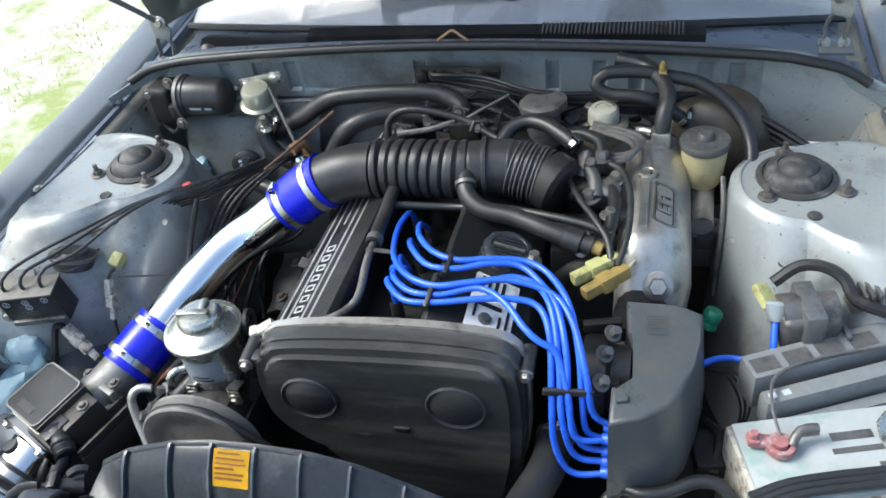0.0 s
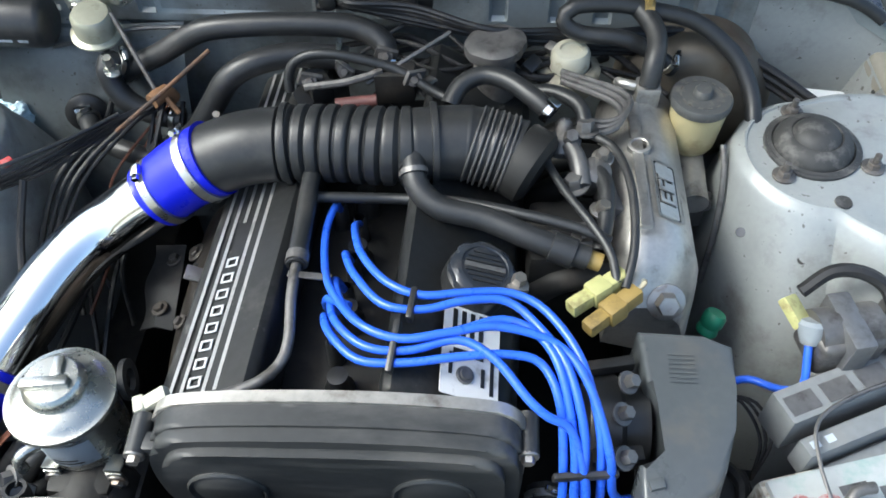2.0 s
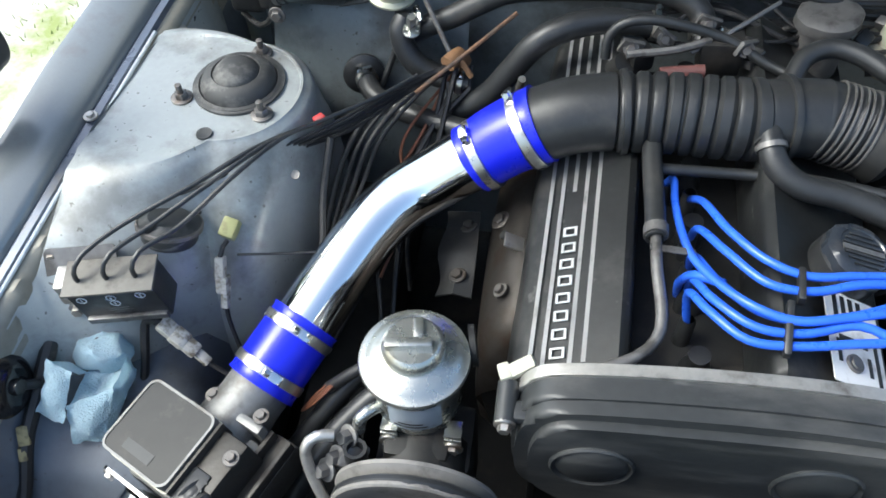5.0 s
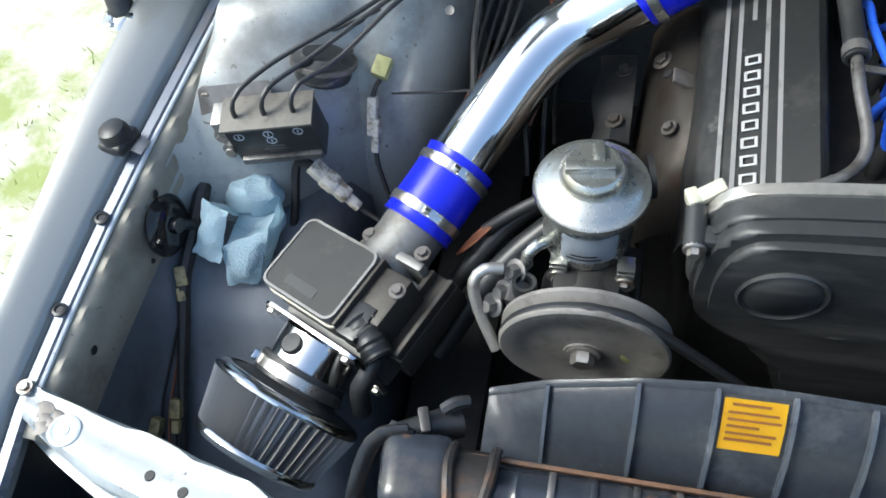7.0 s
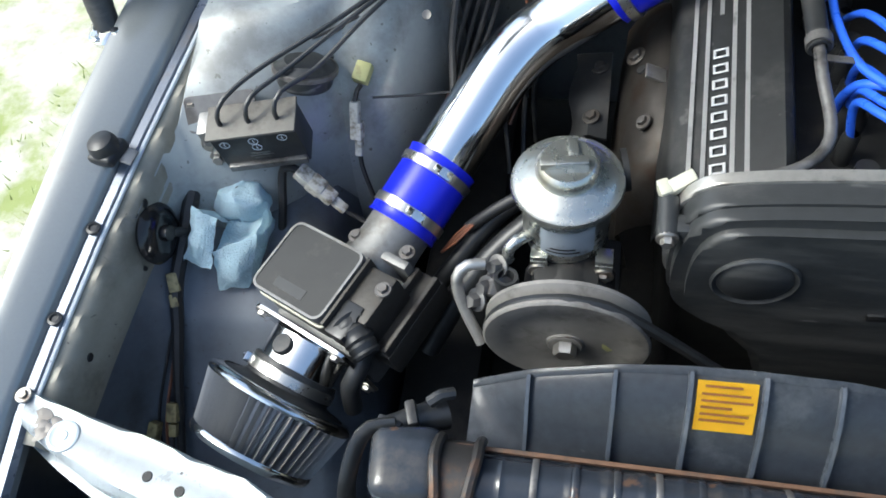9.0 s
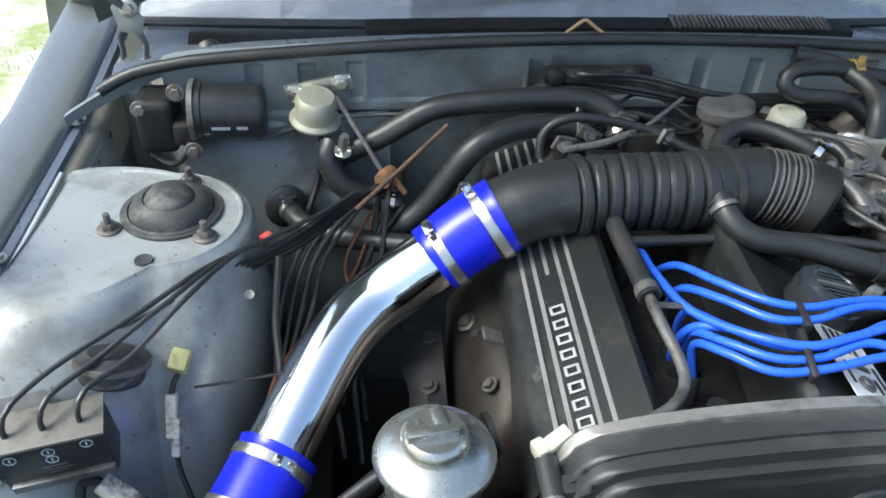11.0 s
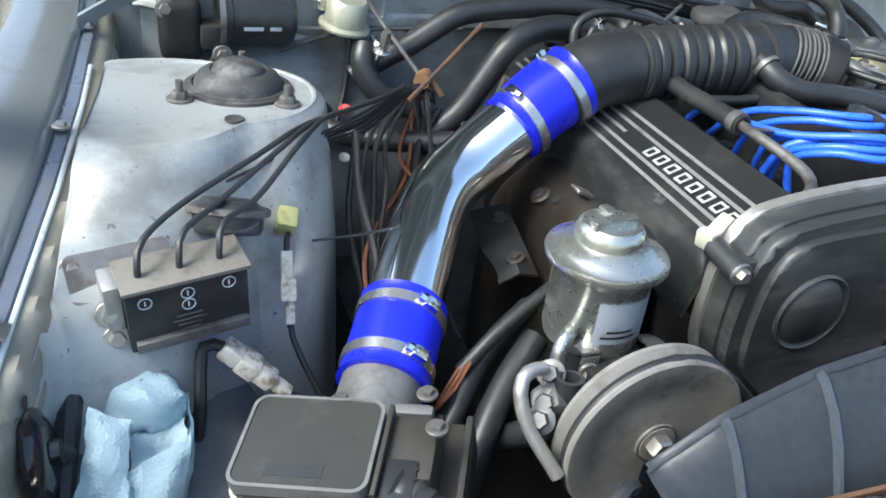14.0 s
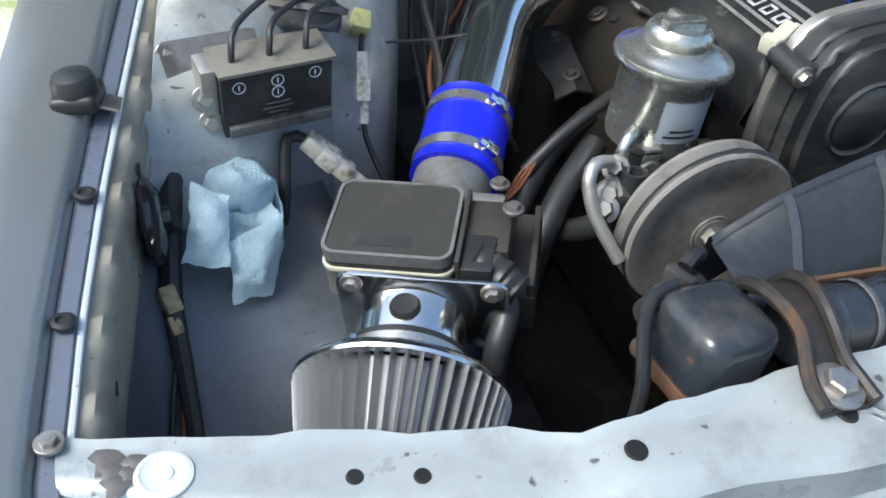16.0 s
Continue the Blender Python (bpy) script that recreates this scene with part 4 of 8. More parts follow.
for p, r in (((-0.205, -0.094, 0.736), 0.008), ((-0.194, -0.205, 0.748), 0.006)):
    bm = bmesh.new()
    add_bolt(bm, p, (-0.6, 0, 0.8), r, 0.006)
    part("bolt", bm, M_heat, shield)
bm = bmesh.new()
add_lathe(bm, [(0, 0.001), (0.0055, 0.001), (0.0065, -0.001)], along((-0.199, -0.122, 0.744), (-0.25, -0.122, 0.81)), 12)
part("hole", bm, M_ink, shield)
bm = bmesh.new()
add_box(bm, (0.030, 0.020, 0.004), pose(-0.182, -0.150, 0.766, 0, 24, 0), 0.0015)
part("bracket", bm, M_steel, shield, "bright bent steel bracket")
bm = bmesh.new()
add_lathe(bm, [(0.022, -0.003), (0.022, 0.003), (0.012, 0.003), (0.012, -0.003), (0.022, -0.003)], along((-0.212, -0.305, 0.79), (-0.112, -0.285, 0.80)), 18)
part("lifting_eye", bm, M_dark, engine, "dark steel lifting eye")
bm = bmesh.new()
add_shell(bm, [[(-0.278 + 0.004 * math.sin(k), -0.165 + 0.012 * k, 0.664 + 0.004 * k), (-0.255, -0.168 + 0.012 * k, 0.678 + 0.003 * math.sin(k * 1.7) + 0.003 * k), (-0.232, -0.170 + 0.012 * k, 0.674 + 0.004 * k)] for k in range(10)], (0, 0, -0.003))
stay = part("manifold_stay", bm, M_dark, engine, "dark scaly manifold stay plate")
for p in ((-0.252, -0.145, 0.684), (-0.246, -0.078, 0.700)):
    bm = bmesh.new()
    add_bolt(bm, p, (-0.3, 0, 1), 0.007, 0.006)
    part("bolt", bm, M_heat, stay)

# breather pipe on the left cover
hose("breather_hose", [(-0.045, -0.045, 0.862), (-0.045, -0.10, 0.858), (-0.043, -0.16, 0.858), (-0.042, -0.205, 0.858)], 0.0105, M_rubber, "black rubber breather hose under the intake hose")
bp_thing = thing("breather_pipe", (-0.04, -0.3, 0.84), "dull steel breather pipe along the cam cover", "pipe")
bm = bmesh.new()
add_tube(bm, [(-0.042, -0.19, 0.858), (-0.041, -0.24, 0.856), (-0.036, -0.29, 0.850), (-0.041, -0.315, 0.846), (-0.060, -0.335, 0.844), (-0.10, -0.352, 0.842), (-0.13, -0.358, 0.838)], 0.0058, 10)
part("tube", bm, M_dull, bp_thing)
bm = bmesh.new()
add_box(bm, (0.045, 0.008, 0.002), pose(-0.026, -0.217, 0.857, 0, 8, 0), 0.0005)
part("bracket", bm, M_dull, bp_thing)
bm = bmesh.new()
add_lathe(bm, [(0.0125, -0.006), (0.0125, 0.006), (0.010, 0.006)], along((-0.042, -0.196, 0.858), (-0.042, -0.3, 0.858)), 16)
part("clip", bm, M_dull, bp_thing)

# ---------------------------------------------------------------- intake
PIPE = [(-0.458, -0.316, 0.671), (-0.437, -0.280, 0.686), (-0.418, -0.244, 0.700), (-0.388, -0.187, 0.723), (-0.360, -0.137, 0.743), (-0.331, -0.101, 0.758), (-0.296, -0.079, 0.774), (-0.240, -0.064, 0.811), (-0.203, -0.056, 0.833)]
pipe = thing("intake_pipe", (-0.35, -0.2, 0.65), "polished aluminium intake pipe with blue silicone couplers", "pipe")
bm = bmesh.new()
add_tube(bm, PIPE, 0.0375, 40)
part("pipe", bm, M_polish, pipe, "mirror-polished aluminium tube")
UA, UB = Vector((-0.243, -0.066, 0.809)), Vector((-0.164, -0.047, 0.857))
bm = bmesh.new()
add_tube(bm, [UA, UA.lerp(UB, 0.5) + Vector((0.0, 0.003, 0.003)), UB], lambda t: 0.0415 + 0.004 * t + (0.0012 if t < 0.04 or t > 0.96 else 0), 40, 0.004)
upper = part("silicone_coupler", bm, M_silicone, pipe, "bright blue silicone coupler")
ud = (UB - UA).normalized()
band(upper, UA.lerp(UB, 0.17), ud, 0.0428, 0.012, (-0.15, -0.12, 1.0))
band(upper, UA.lerp(UB, 0.80), ud, 0.0458, 0.012, (-0.15, 0.42, 0.9))
LA, LB = Vector((-0.417, -0.242, 0.701)), Vector((-0.458, -0.317, 0.671))
bm = bmesh.new()
add_tube(bm, [LA, LA.lerp(LB, 0.5), LB], lambda t: 0.0425 + (0.0012 if t < 0.04 or t > 0.96 else 0), 40, 0.004)
lower = part("silicone_coupler", bm, M_silicone, pipe, "bright blue silicone coupler")
ld = (LB - LA).normalized()
band(lower, LA.lerp(LB, 0.18), ld, 0.0432, 0.012, (0.55, -0.2, 0.8))
band(lower, LA.lerp(LB, 0.80), ld, 0.0432, 0.012, (0.55, -0.2, 0.8))

rubber = thing("intake_hose", (0.03, -0.05, 0.82), "black ribbed rubber intake hose over the cam covers", "hose")
HOSE = [(-0.188, -0.053, 0.843), (-0.160, -0.046, 0.857), (-0.125, -0.040, 0.866), (-0.08, -0.036, 0.868), (-0.02, -0.038, 0.870), (0.05, -0.043, 0.870), (0.105, -0.036, 0.868), (0.135, -0.035, 0.866), (0.162, -0.039, 0.861), (0.184, -0.046, 0.856)]


def hose_radius(t):
    if 0.285 < t < 0.69:
        k = (t - 0.285) / 0.405 * 9.0
        return 0.0450 - 0.0055 * max(0.0, math.cos(k * 2 * math.pi)) ** 3
    if 0.84 < t < 0.985:
        k = (t - 0.84) / 0.145 * 4
        return 0.0415 + 0.0016 * max(0.0, math.sin(k * 2 * math.pi))
    return 0.0435 if t < 0.3 else 0.0425


bm = bmesh.new()
add_tube(bm, HOSE, hose_radius, 36, 0.0022)
part("ribbed_hose", bm, M_rubber, rubber)
for t0 in (2.95, 5.66):
    i = int(t0)
    a = Vector(HOSE[i]).lerp(Vector(HOSE[i + 1]), t0 - i)
    w = (Vector(HOSE[i + 1]) - Vector(HOSE[i])).normalized()
    bm = bmesh.new()
    add_lathe(bm, [(0.040, 0), (0.0475, 0.001), (0.048, 0.004), (0.0475, 0.008), (0.040, 0.009)], along(a, a + w), 36)
    part("collar", bm, M_rubber, rubber)
for k in range(7):
    bm = bmesh.new()
    a, w = Vector((0.134 + 0.0066 * k + 0.001 * (k % 2), -0.0348 - 0.0014 * k, 0.866 - 0.0013 * k)), Vector((0.95, -0.2, -0.22)).normalized()
    add_lathe(bm, [(0.0432, 0), (0.0452, 0.0008), (0.0452, 0.0022), (0.0432, 0.003)], along(a, a + w), 36)
    part("wire_ring", bm, M_dull, rubber, "dull steel wire clip")
bm = bmesh.new()
add_tube(bm, [(0.068, -0.060, 0.88), (0.071, -0.085, 0.876)], 0.0155, 14)
part("hose_stub", bm, M_rubber, rubber)

afm = thing("air_flow_meter", (-0.53, -0.42, 0.56), "grey cast air flow meter with a black plastic lid", "meter")
AFC = Vector((-0.543, -0.399, 0.699))
AF = frame_of(AFC, AFC + Vector((0.0895, -0.0465, 0.016)), (0.0355, 0.075, 0.011))
bm = bmesh.new()
add_slab(bm, rounded(0.108, 0.090, 0.012), 0.016, AF @ Matrix.Translation((0, 0, -0.016)), 0.003)
lid = part("lid", bm, M_lid, afm, "dark plastic lid with rounded corners", smooth=False)
bm = bmesh.new()
add_slab(bm, rounded(0.112, 0.094, 0.013), 0.004, AF @ Matrix.Translation((0, 0, -0.020)), 0.001)
part("lid_seal", bm, M_cream, lid, "yellowed sealant bead")
bm = bmesh.new()
o, i_ = rounded(0.109, 0.091, 0.0125, 7), rounded(0.103, 0.085, 0.010, 7)
vo = [bm.verts.new(AF @ Vector((x, y, 0.0012))) for x, y in o]
vi = [bm.verts.new(AF @ Vector((x, y, 0.0012))) for x, y in i_]
vd = [bm.verts.new(AF @ Vector((x, y, -0.010))) for x, y in o]
ve = [bm.verts.new(AF @ Vector((x, y, -0.001))) for x, y in i_]
for k in range(len(o)):
    j = (k + 1) % len(o)
    bm.faces.new((vo[k], vo[j], vi[j], vi[k]))
    bm.faces.new((vd[k], vd[j], vo[j], vo[k]))
    bm.faces.new((vi[k], vi[j], ve[j], ve[k]))
part("lid_rim", bm, M_afm, lid, "worn grey raised rim")
bm = bmesh.new()
add_box(bm, (0.045, 0.012, 0.0008), AF @ Matrix.Translation((-0.004, -0.028, 0.0002)))
part("print_bar", bm, M_cover, lid)
bm = bmesh.new()
add_slab(bm, rounded(0.108, 0.090, 0.010), 0.032, AF @ Matrix.Translation((0, 0, -0.052)))
add_box(bm, (0.125, 0.105, 0.08), AF @ Matrix.Translation((0.022, 0.0, -0.088)), 0.008)
body = part("body", bm, M_afm, afm, "grey cast aluminium body")
bm = bmesh.new()
add_box(bm, (0.040, 0.062, 0.05), AF @ Matrix.Translation((0.078, 0.010, -0.035)), 0.005)
BRK = bm
M_brown = mat("brown_stained_casting", (0.050, 0.046, 0.040), 0.5, 0.3, 0.2, 150, 0.2, (0.05, 0.04, 0.03), 0.35, 30)
part("bracket", BRK, M_brown, body, "brown-stained cast bracket")
bm = bmesh.new()
add_box(bm, (0.034, 0.105, 0.040), AF @ Matrix.Translation((0.104, 0.020, -0.072)), 0.004)
add_box(bm, (0.006, 0.100, 0.014), AF @ Matrix.Translation((0.091, 0.020, -0.046)), 0.002)
add_box(bm, (0.006, 0.100, 0.014), AF @ Matrix.Translation((0.117, 0.020, -0.046)), 0.002)
part("side_casting", bm, M_brown, body, "brown-stained ribbed casting")
bm = bmesh.new()
add_box(bm, (0.004, 0.088, 0.026), AF @ Matrix.Translation((0.0585, 0.0, -0.014)), 0.001)
part("lid_edge", bm, M_brown, lid, "brown-stained edge of the lid")
bm = bmesh.new()
add_box(bm, (0.026, 0.042, 0.030), AF @ Matrix.Translation((0.074, -0.026, -0.022)), 0.003)
plug_box = part("connector", bm, M_black, afm, "black electrical connector")
for k in range(4):
    bm = bmesh.new()
    add_box(bm, (0.028, 0.003, 0.024), AF @ Matrix.Translation((0.074, -0.040 + 0.009 * k, -0.020)), 0.001)
    part("rib", bm, M_black, plug_box)
bm = bmesh.new()
add_tube(bm, [AF @ Vector((0.085, -0.03, -0.03)), AF @ Vector((0.10, -0.05, -0.045)), AF @ Vector((0.095, -0.075, -0.06)), AF @ Vector((0.09, -0.09, -0.10))], 0.011, 12)
add_tube(bm, [AF @ Vector((0.070, -0.026, -0.022)), AF @ Vector((0.088, -0.032, -0.026)), AF @ Vector((0.108, -0.042, -0.036))], lambda t: 0.019 - 0.004 * t + 0.0012 * math.cos(t * 34), 16, 0.003)
part("boot", bm, M_rubber, plug_box, "black ribbed rubber boot")
# outlet neck towards the lower coupler
bm = bmesh.new()
add_tube(bm, [AF @ Vector((0.030, 0.02, -0.065)), (-0.490, -0.372, 0.648), (-0.474, -0.345, 0.659), (-0.452, -0.306, 0.675)], lambda t: 0.047 - 0.009 * min(1, t * 1.6), 24)
part("outlet", bm, M_afm, body)
bm = bmesh.new()
add_box(bm, (0.075, 0.012, 0.07), AF @ Matrix.Translation((0.050, 0.062, -0.06)), 0.004)
part("outlet_flange", bm, M_afm, body)
for p in ((0.081, 0.074, -0.020), (0.008, 0.066, -0.024), (0.098, 0.02, 0.0)):
    bm = bmesh.new()
    add_bolt(bm, AF @ Vector(p), AF.to_3x3() @ Vector((0.1, 0.1, 1)), 0.0058, 0.006)
    part("bolt", bm, M_stud, body)

# adapter and cone filter
fil = thing("cone_filter", (-0.59, -0.55, 0.53), "cone air filter with grey gauze pleats and chrome rings", "filter")
AX = Vector((-0.34, -0.90, -0.10)).normalized()
A0 = AF @ Vector((0.022, -0.058, -0.058))
bm = bmesh.new()
pm = frame_of(A0, A0 + AF.to_3x3() @ Vector((1, 0, 0)), AF.to_3x3() @ Vector((0, 0, 1)))
pm = pm @ Matrix.Translation((0.010, 0, 0))
add_slab(bm, rounded(0.140, 0.105, 0.012), 0.004, pm, 0.001)
adapter = part("adapter_plate", bm, M_chrome, fil, "polished square adapter plate")
for x, y in ((-0.057, 0.043), (0.057, 0.043), (-0.057, -0.043), (0.057, -0.043)):
    bm = bmesh.new()
    add_bolt(bm, pm @ Vector((x, y, 0.004)), AX, 0.006, 0.006)
    part("bolt", bm, M_steel, adapter)
C2, AX2 = Vector((-0.563, -0.518, 0.618)), Vector((-0.42, -1.0, -0.33)).normalized()
bm = bmesh.new()
add_tube(bm, [A0, A0.lerp(C2, 0.35), C2 - AX2 * 0.030, C2 - AX2 * 0.006], 0.045, 40)
part("adapter_tube", bm, M_chrome, adapter, "polished adapter tube")
bm = bmesh.new()
NU = AF.to_3x3() @ Vector((0, 0, 1))
pb = A0.lerp(C2, 0.34) + NU * 0.0435
add_lathe(bm, [(0.0125, -0.006), (0.0125, 0.003), (0.0105, 0.006), (0.0, 0.0065)], along(pb, pb + NU), 20)
part("rubber_plug", bm, M_black, adapter, "black rubber blanking plug")
bm = bmesh.new()
add_lathe(bm, [(0.0452, -0.034), (0.0495, -0.034), (0.0500, -0.032), (0.0500, -0.012), (0.056, -0.008), (0.074, -0.004), (0.078, 0.0), (0.05, 0.002)], along(C2, C2 + AX2), 48)
neck = part("neck", bm, M_rubber, fil, "dark rubber filter neck")
band(neck, C2 - AX2 * 0.022, AX2, 0.0505, 0.012, (-0.9, 0.1, 0.5))
bm = bmesh.new()
add_lathe(bm, [(0.074, -0.0055), (0.083, -0.004), (0.0872, 0.000), (0.0880, 0.003), (0.0868, 0.0055), (0.079, 0.0055)], along(C2, C2 + AX2), 56)
part("base_ring", bm, M_chrome, fil, "chrome filter ring")
NP = 46
bm = bmesh.new()
add_lathe(bm, [(0.081, 0.002), (0.0868, 0.004), (0.0828, 0.020), (0.0778, 0.040), (0.0722, 0.062), (0.067, 0.066)], along(C2, C2 + AX2), NP * 8, wave=lambda a, k: 1.005 - 0.19 * min(1.0, 1.9 * abs(((a * NP / (2 * math.pi)) % 1.0) - 0.5) * 2) ** 0.8)
part("pleats", bm, M_pleat, fil, "grey wire gauze pleats")
bm = bmesh.new()
add_lathe(bm, [(0.058, 0.062), (0.0725, 0.0615), (0.0740, 0.064), (0.0735, 0.069), (0.071, 0.072), (0.050, 0.070), (0, 0.070)], along(C2, C2 + AX2), 52)
part("end_ring", bm, M_chrome, fil, "chrome end cap")

# ---------------------------------------------------------------- power steering
Tilt.slope = 0.0
RX, RY = -0.267, -0.335
res = thing("steering_reservoir", (RX, RY, 0.70), "zinc-plated power steering reservoir with a wing cap", "reservoir")
bm = bmesh.new()
add_lathe(bm, [(0, 0.716), (0.036, 0.716), (0.043, 0.720), (0.045, 0.728), (0.045, 0.790), (0.049, 0.796), (0.0545, 0.800), (0.056, 0.804), (0.055, 0.808), (0.050, 0.8085), (0.046, 0.812), (0.036, 0.817), (0.029, 0.819)], pose(RX, RY, 0), 44)
can = part("can", bm, M_zinc, res)
bm = bmesh.new()
add_lathe(bm, [(0.031, 0.817), (0.0315, 0.826), (0.029, 0.832), (0.026, 0.835), (0, 0.836)], pose(RX, RY + 0.002, 0), 36)
capp = part("cap", bm, M_zinc, res, "zinc cap with a raised wing")
bm = bmesh.new()
add_box(bm, (0.046, 0.011, 0.009), pose(RX - 0.003, RY - 0.004, 0.8385, 0, 0, 8), 0.002)
add_box(bm, (0.010, 0.024, 0.006), pose(RX + 0.004, RY + 0.014, 0.8375, 0, 0, 8), 0.002)
part("wing", bm, M_zinc, capp)
bm = bmesh.new()
rows = [[(RX + 0.0455 * math.sin(a), RY - 0.0455 * math.cos(a), z) for a in [radians(-30 + 6 * k) for k in range(13)]] for z in (0.738, 0.752, 0.766, 0.780)]
add_sheet(bm, rows, 0.0004)
lab = part("label", bm, M_paper, can, "pale blue printed label")
for z, w in ((0.745, 22), (0.751, 16)):
    bm = bmesh.new()
    add_sheet(bm, [[(RX + 0.0462 * math.sin(a), RY - 0.0462 * math.cos(a), q) for a in [radians(-w + w / 4 * k) for k in range(9)]] for q in (z - 0.0013, z + 0.0013)])
    part("print_bar", bm, M_ink, lab)
for dx in (-0.024, 0.042):
    bm = bmesh.new()
    add_box(bm, (0.018, 0.022, 0.003), pose(RX + dx, RY - 0.036, 0.730, -14, 0, 0), 0.001)
    add_box(bm, (0.018, 0.003, 0.024), pose(RX + dx, RY - 0.046, 0.716, 0, 0, 0), 0.001)
    t = part("tab", bm, M_zinc, res, "bright bent mounting tab")
    bm = bmesh.new()
    add_bolt(bm, (RX + dx, RY - 0.048, 0.711), (0, -1, 0), 0.007, 0.006)
    part("bolt", bm, M_steel, t)
bm = bmesh.new()
add_tube(bm, [(RX - 0.036, RY - 0.026, 0.744), (RX - 0.046, RY - 0.036, 0.748), (RX - 0.055, RY - 0.043, 0.740), (RX - 0.056, RY - 0.044, 0.722)], 0.0065, 12)
part("pipe_stub", bm, M_zinc, res)
pump = thing("steering_pump", (-0.26, -0.42, 0.62), "dark cast power steering pump with a grooved pulley", "pump")
bm = bmesh.new()
add_lathe(bm, [(0, 0), (0.045, 0), (0.05, 0.008), (0.05, 0.05), (0.042, 0.058), (0.03, 0.09), (0, 0.09)], along((-0.258, -0.416, 0.672), (-0.258, 0.0, 0.672)), 28)
add_box(bm, (0.07, 0.06, 0.05), pose(-0.262, -0.372, 0.695), 0.01)
add_box(bm, (0.06, 0.08, 0.14), pose(-0.235, -0.36, 0.62), 0.01)
part("pump_body", bm, M_dark, pump)
bm = bmesh.new()
add_lathe(bm, [(0.0, 0.0125), (0.017, 0.0125), (0.020, 0.0090), (0.040, 0.0078), (0.062, 0.0082), (0.066, 0.0105), (0.083, 0.011), (0.085, 0.009), (0.085, 0.006), (0.074, -0.003), (0.085, -0.012), (0.085, -0.016), (0.06, -0.016), (0.0, -0.012)], along((-0.257, -0.442, 0.686), (-0.257, -0.6, 0.686)), 56)
pul = part("pulley", bm, mat("pulley_steel", (0.21, 0.20, 0.185), 0.6, 0.2, 0.2, 90, 0.2, (0.09, 0.08, 0.07), 0.3, 26), pump, "grey steel belt pulley")
bm = bmesh.new()
add_bolt(bm, (-0.257, -0.452, 0.686), (0, -1, 0), 0.012, 0.014)
part("bolt", bm, M_steel, pul)
bm = bmesh.new()
add_box(bm, (0.008, 0.003, 0.024), pose(-0.219, -0.4485, 0.684, 0, -40, 0), 0.001)
part("paint_mark", bm, M_yellow, pul)
# belt
bm = bmesh.new()
pts = []
for k in range(13):
    a = radians(80 + 190 * k / 12)
    pts.append((-0.257 + 0.080 * math.cos(a), -0.445, 0.686 + 0.080 * math.sin(a)))
line = [(0.02, -0.445, 0.52)] + [(-0.19, -0.445, 0.735)] + pts[0:] + [(-0.02, -0.445, 0.43)]
add_tube(bm, line, 0.006, 8, 0.02)
solid("drive_belt", bm, M_rubber, "black rubber drive belt round the pump pulley", "belt")
hose("return_hose", [(-0.322, -0.403, 0.728), (-0.323, -0.404, 0.70), (-0.33, -0.39, 0.66), (-0.36, -0.33, 0.60), (-0.40, -0.25, 0.53)], 0.0125, M_rubber, "black rubber steering return hose")
hose("pressure_pipe", [(-0.345, -0.395, 0.735), (-0.362, -0.40, 0.738), (-0.372, -0.41, 0.728), (-0.366, -0.425, 0.70), (-0.345, -0.45, 0.665)], 0.0062, M_alu, "bare metal steering pressure pipe", "pipe")
bm = bmesh.new()
for p in ((-0.342, -0.405, 0.706), (-0.352, -0.418, 0.70), (-0.332, -0.388, 0.722)):
    add_bolt(bm, p, (-0.5, -0.5, 0.5), 0.008, 0.012)
add_box(bm, (0.03, 0.03, 0.03), pose(-0.33, -0.40, 0.70, 20, 30, 0), 0.006)
solid("pipe_union", bm, M_dull, "dull metal pipe union beside the pump", "fitting")
hose("pump_hose", [(-0.30, -0.30, 0.69), (-0.34, -0.33, 0.665), (-0.38, -0.37, 0.63), (-0.42, -0.42, 0.57)], 0.014, M_rubber, "thick black hose behind the pump")
hose("pump_hose", [(-0.29, -0.26, 0.70), (-0.345, -0.29, 0.675), (-0.39, -0.33, 0.635), (-0.44, -0.38, 0.58)], 0.011, M_rubber, "black hose behind the pump")
hose("sleeved_wire", [(-0.25, -0.27, 0.745), (-0.30, -0.285, 0.725), (-0.345, -0.30, 0.70), (-0.38, -0.31, 0.67)], 0.007, M_wire, "ribbed black wire sleeve with bare ends", "wire")
bm = bmesh.new()
for k in range(3):
    add_tube(bm, [(-0.372, -0.305 - 0.004 * k, 0.682), (-0.392, -0.318 - 0.006 * k, 0.668), (-0.41, -0.33, 0.645)], 0.0016, 6)
solid("bare_wires", bm, M_copper, "brown bare wires out of a sleeve", "wire")

# ---------------------------------------------------------------- radiator and shroud
shroud = thing("fan_shroud", (-0.02, -0.56, 0.6), "black ribbed plastic radiator fan shroud", "shroud")


def sh_z(x):
    return float(np.interp(x, (-0.385, -0.36, -0.335, -0.283, -0.211, -0.152, -0.095, -0.03, 0.03, 0.08, 0.15, 0.31), (0.730, 0.735, 0.752, 0.788, 0.817, 0.828, 0.830, 0.827, 0.812, 0.788, 0.752, 0.738)))


def sh_row(x):
    z = sh_z(x)
    return [(x, -0.529, z - 0.06), (x, -0.531, z - 0.014), (x, -0.534, z), (x, -0.541, z - 0.002), (x, -0.556, max(z - 0.016, 0.748)), (x, -0.570, max(z - 0.036, 0.745)), (x, -0.583, max(z - 0.062, 0.741)), (x, -0.593, max(z - 0.084, 0.737)), (x, -0.598, 0.728), (x, -0.598, 0.55)]


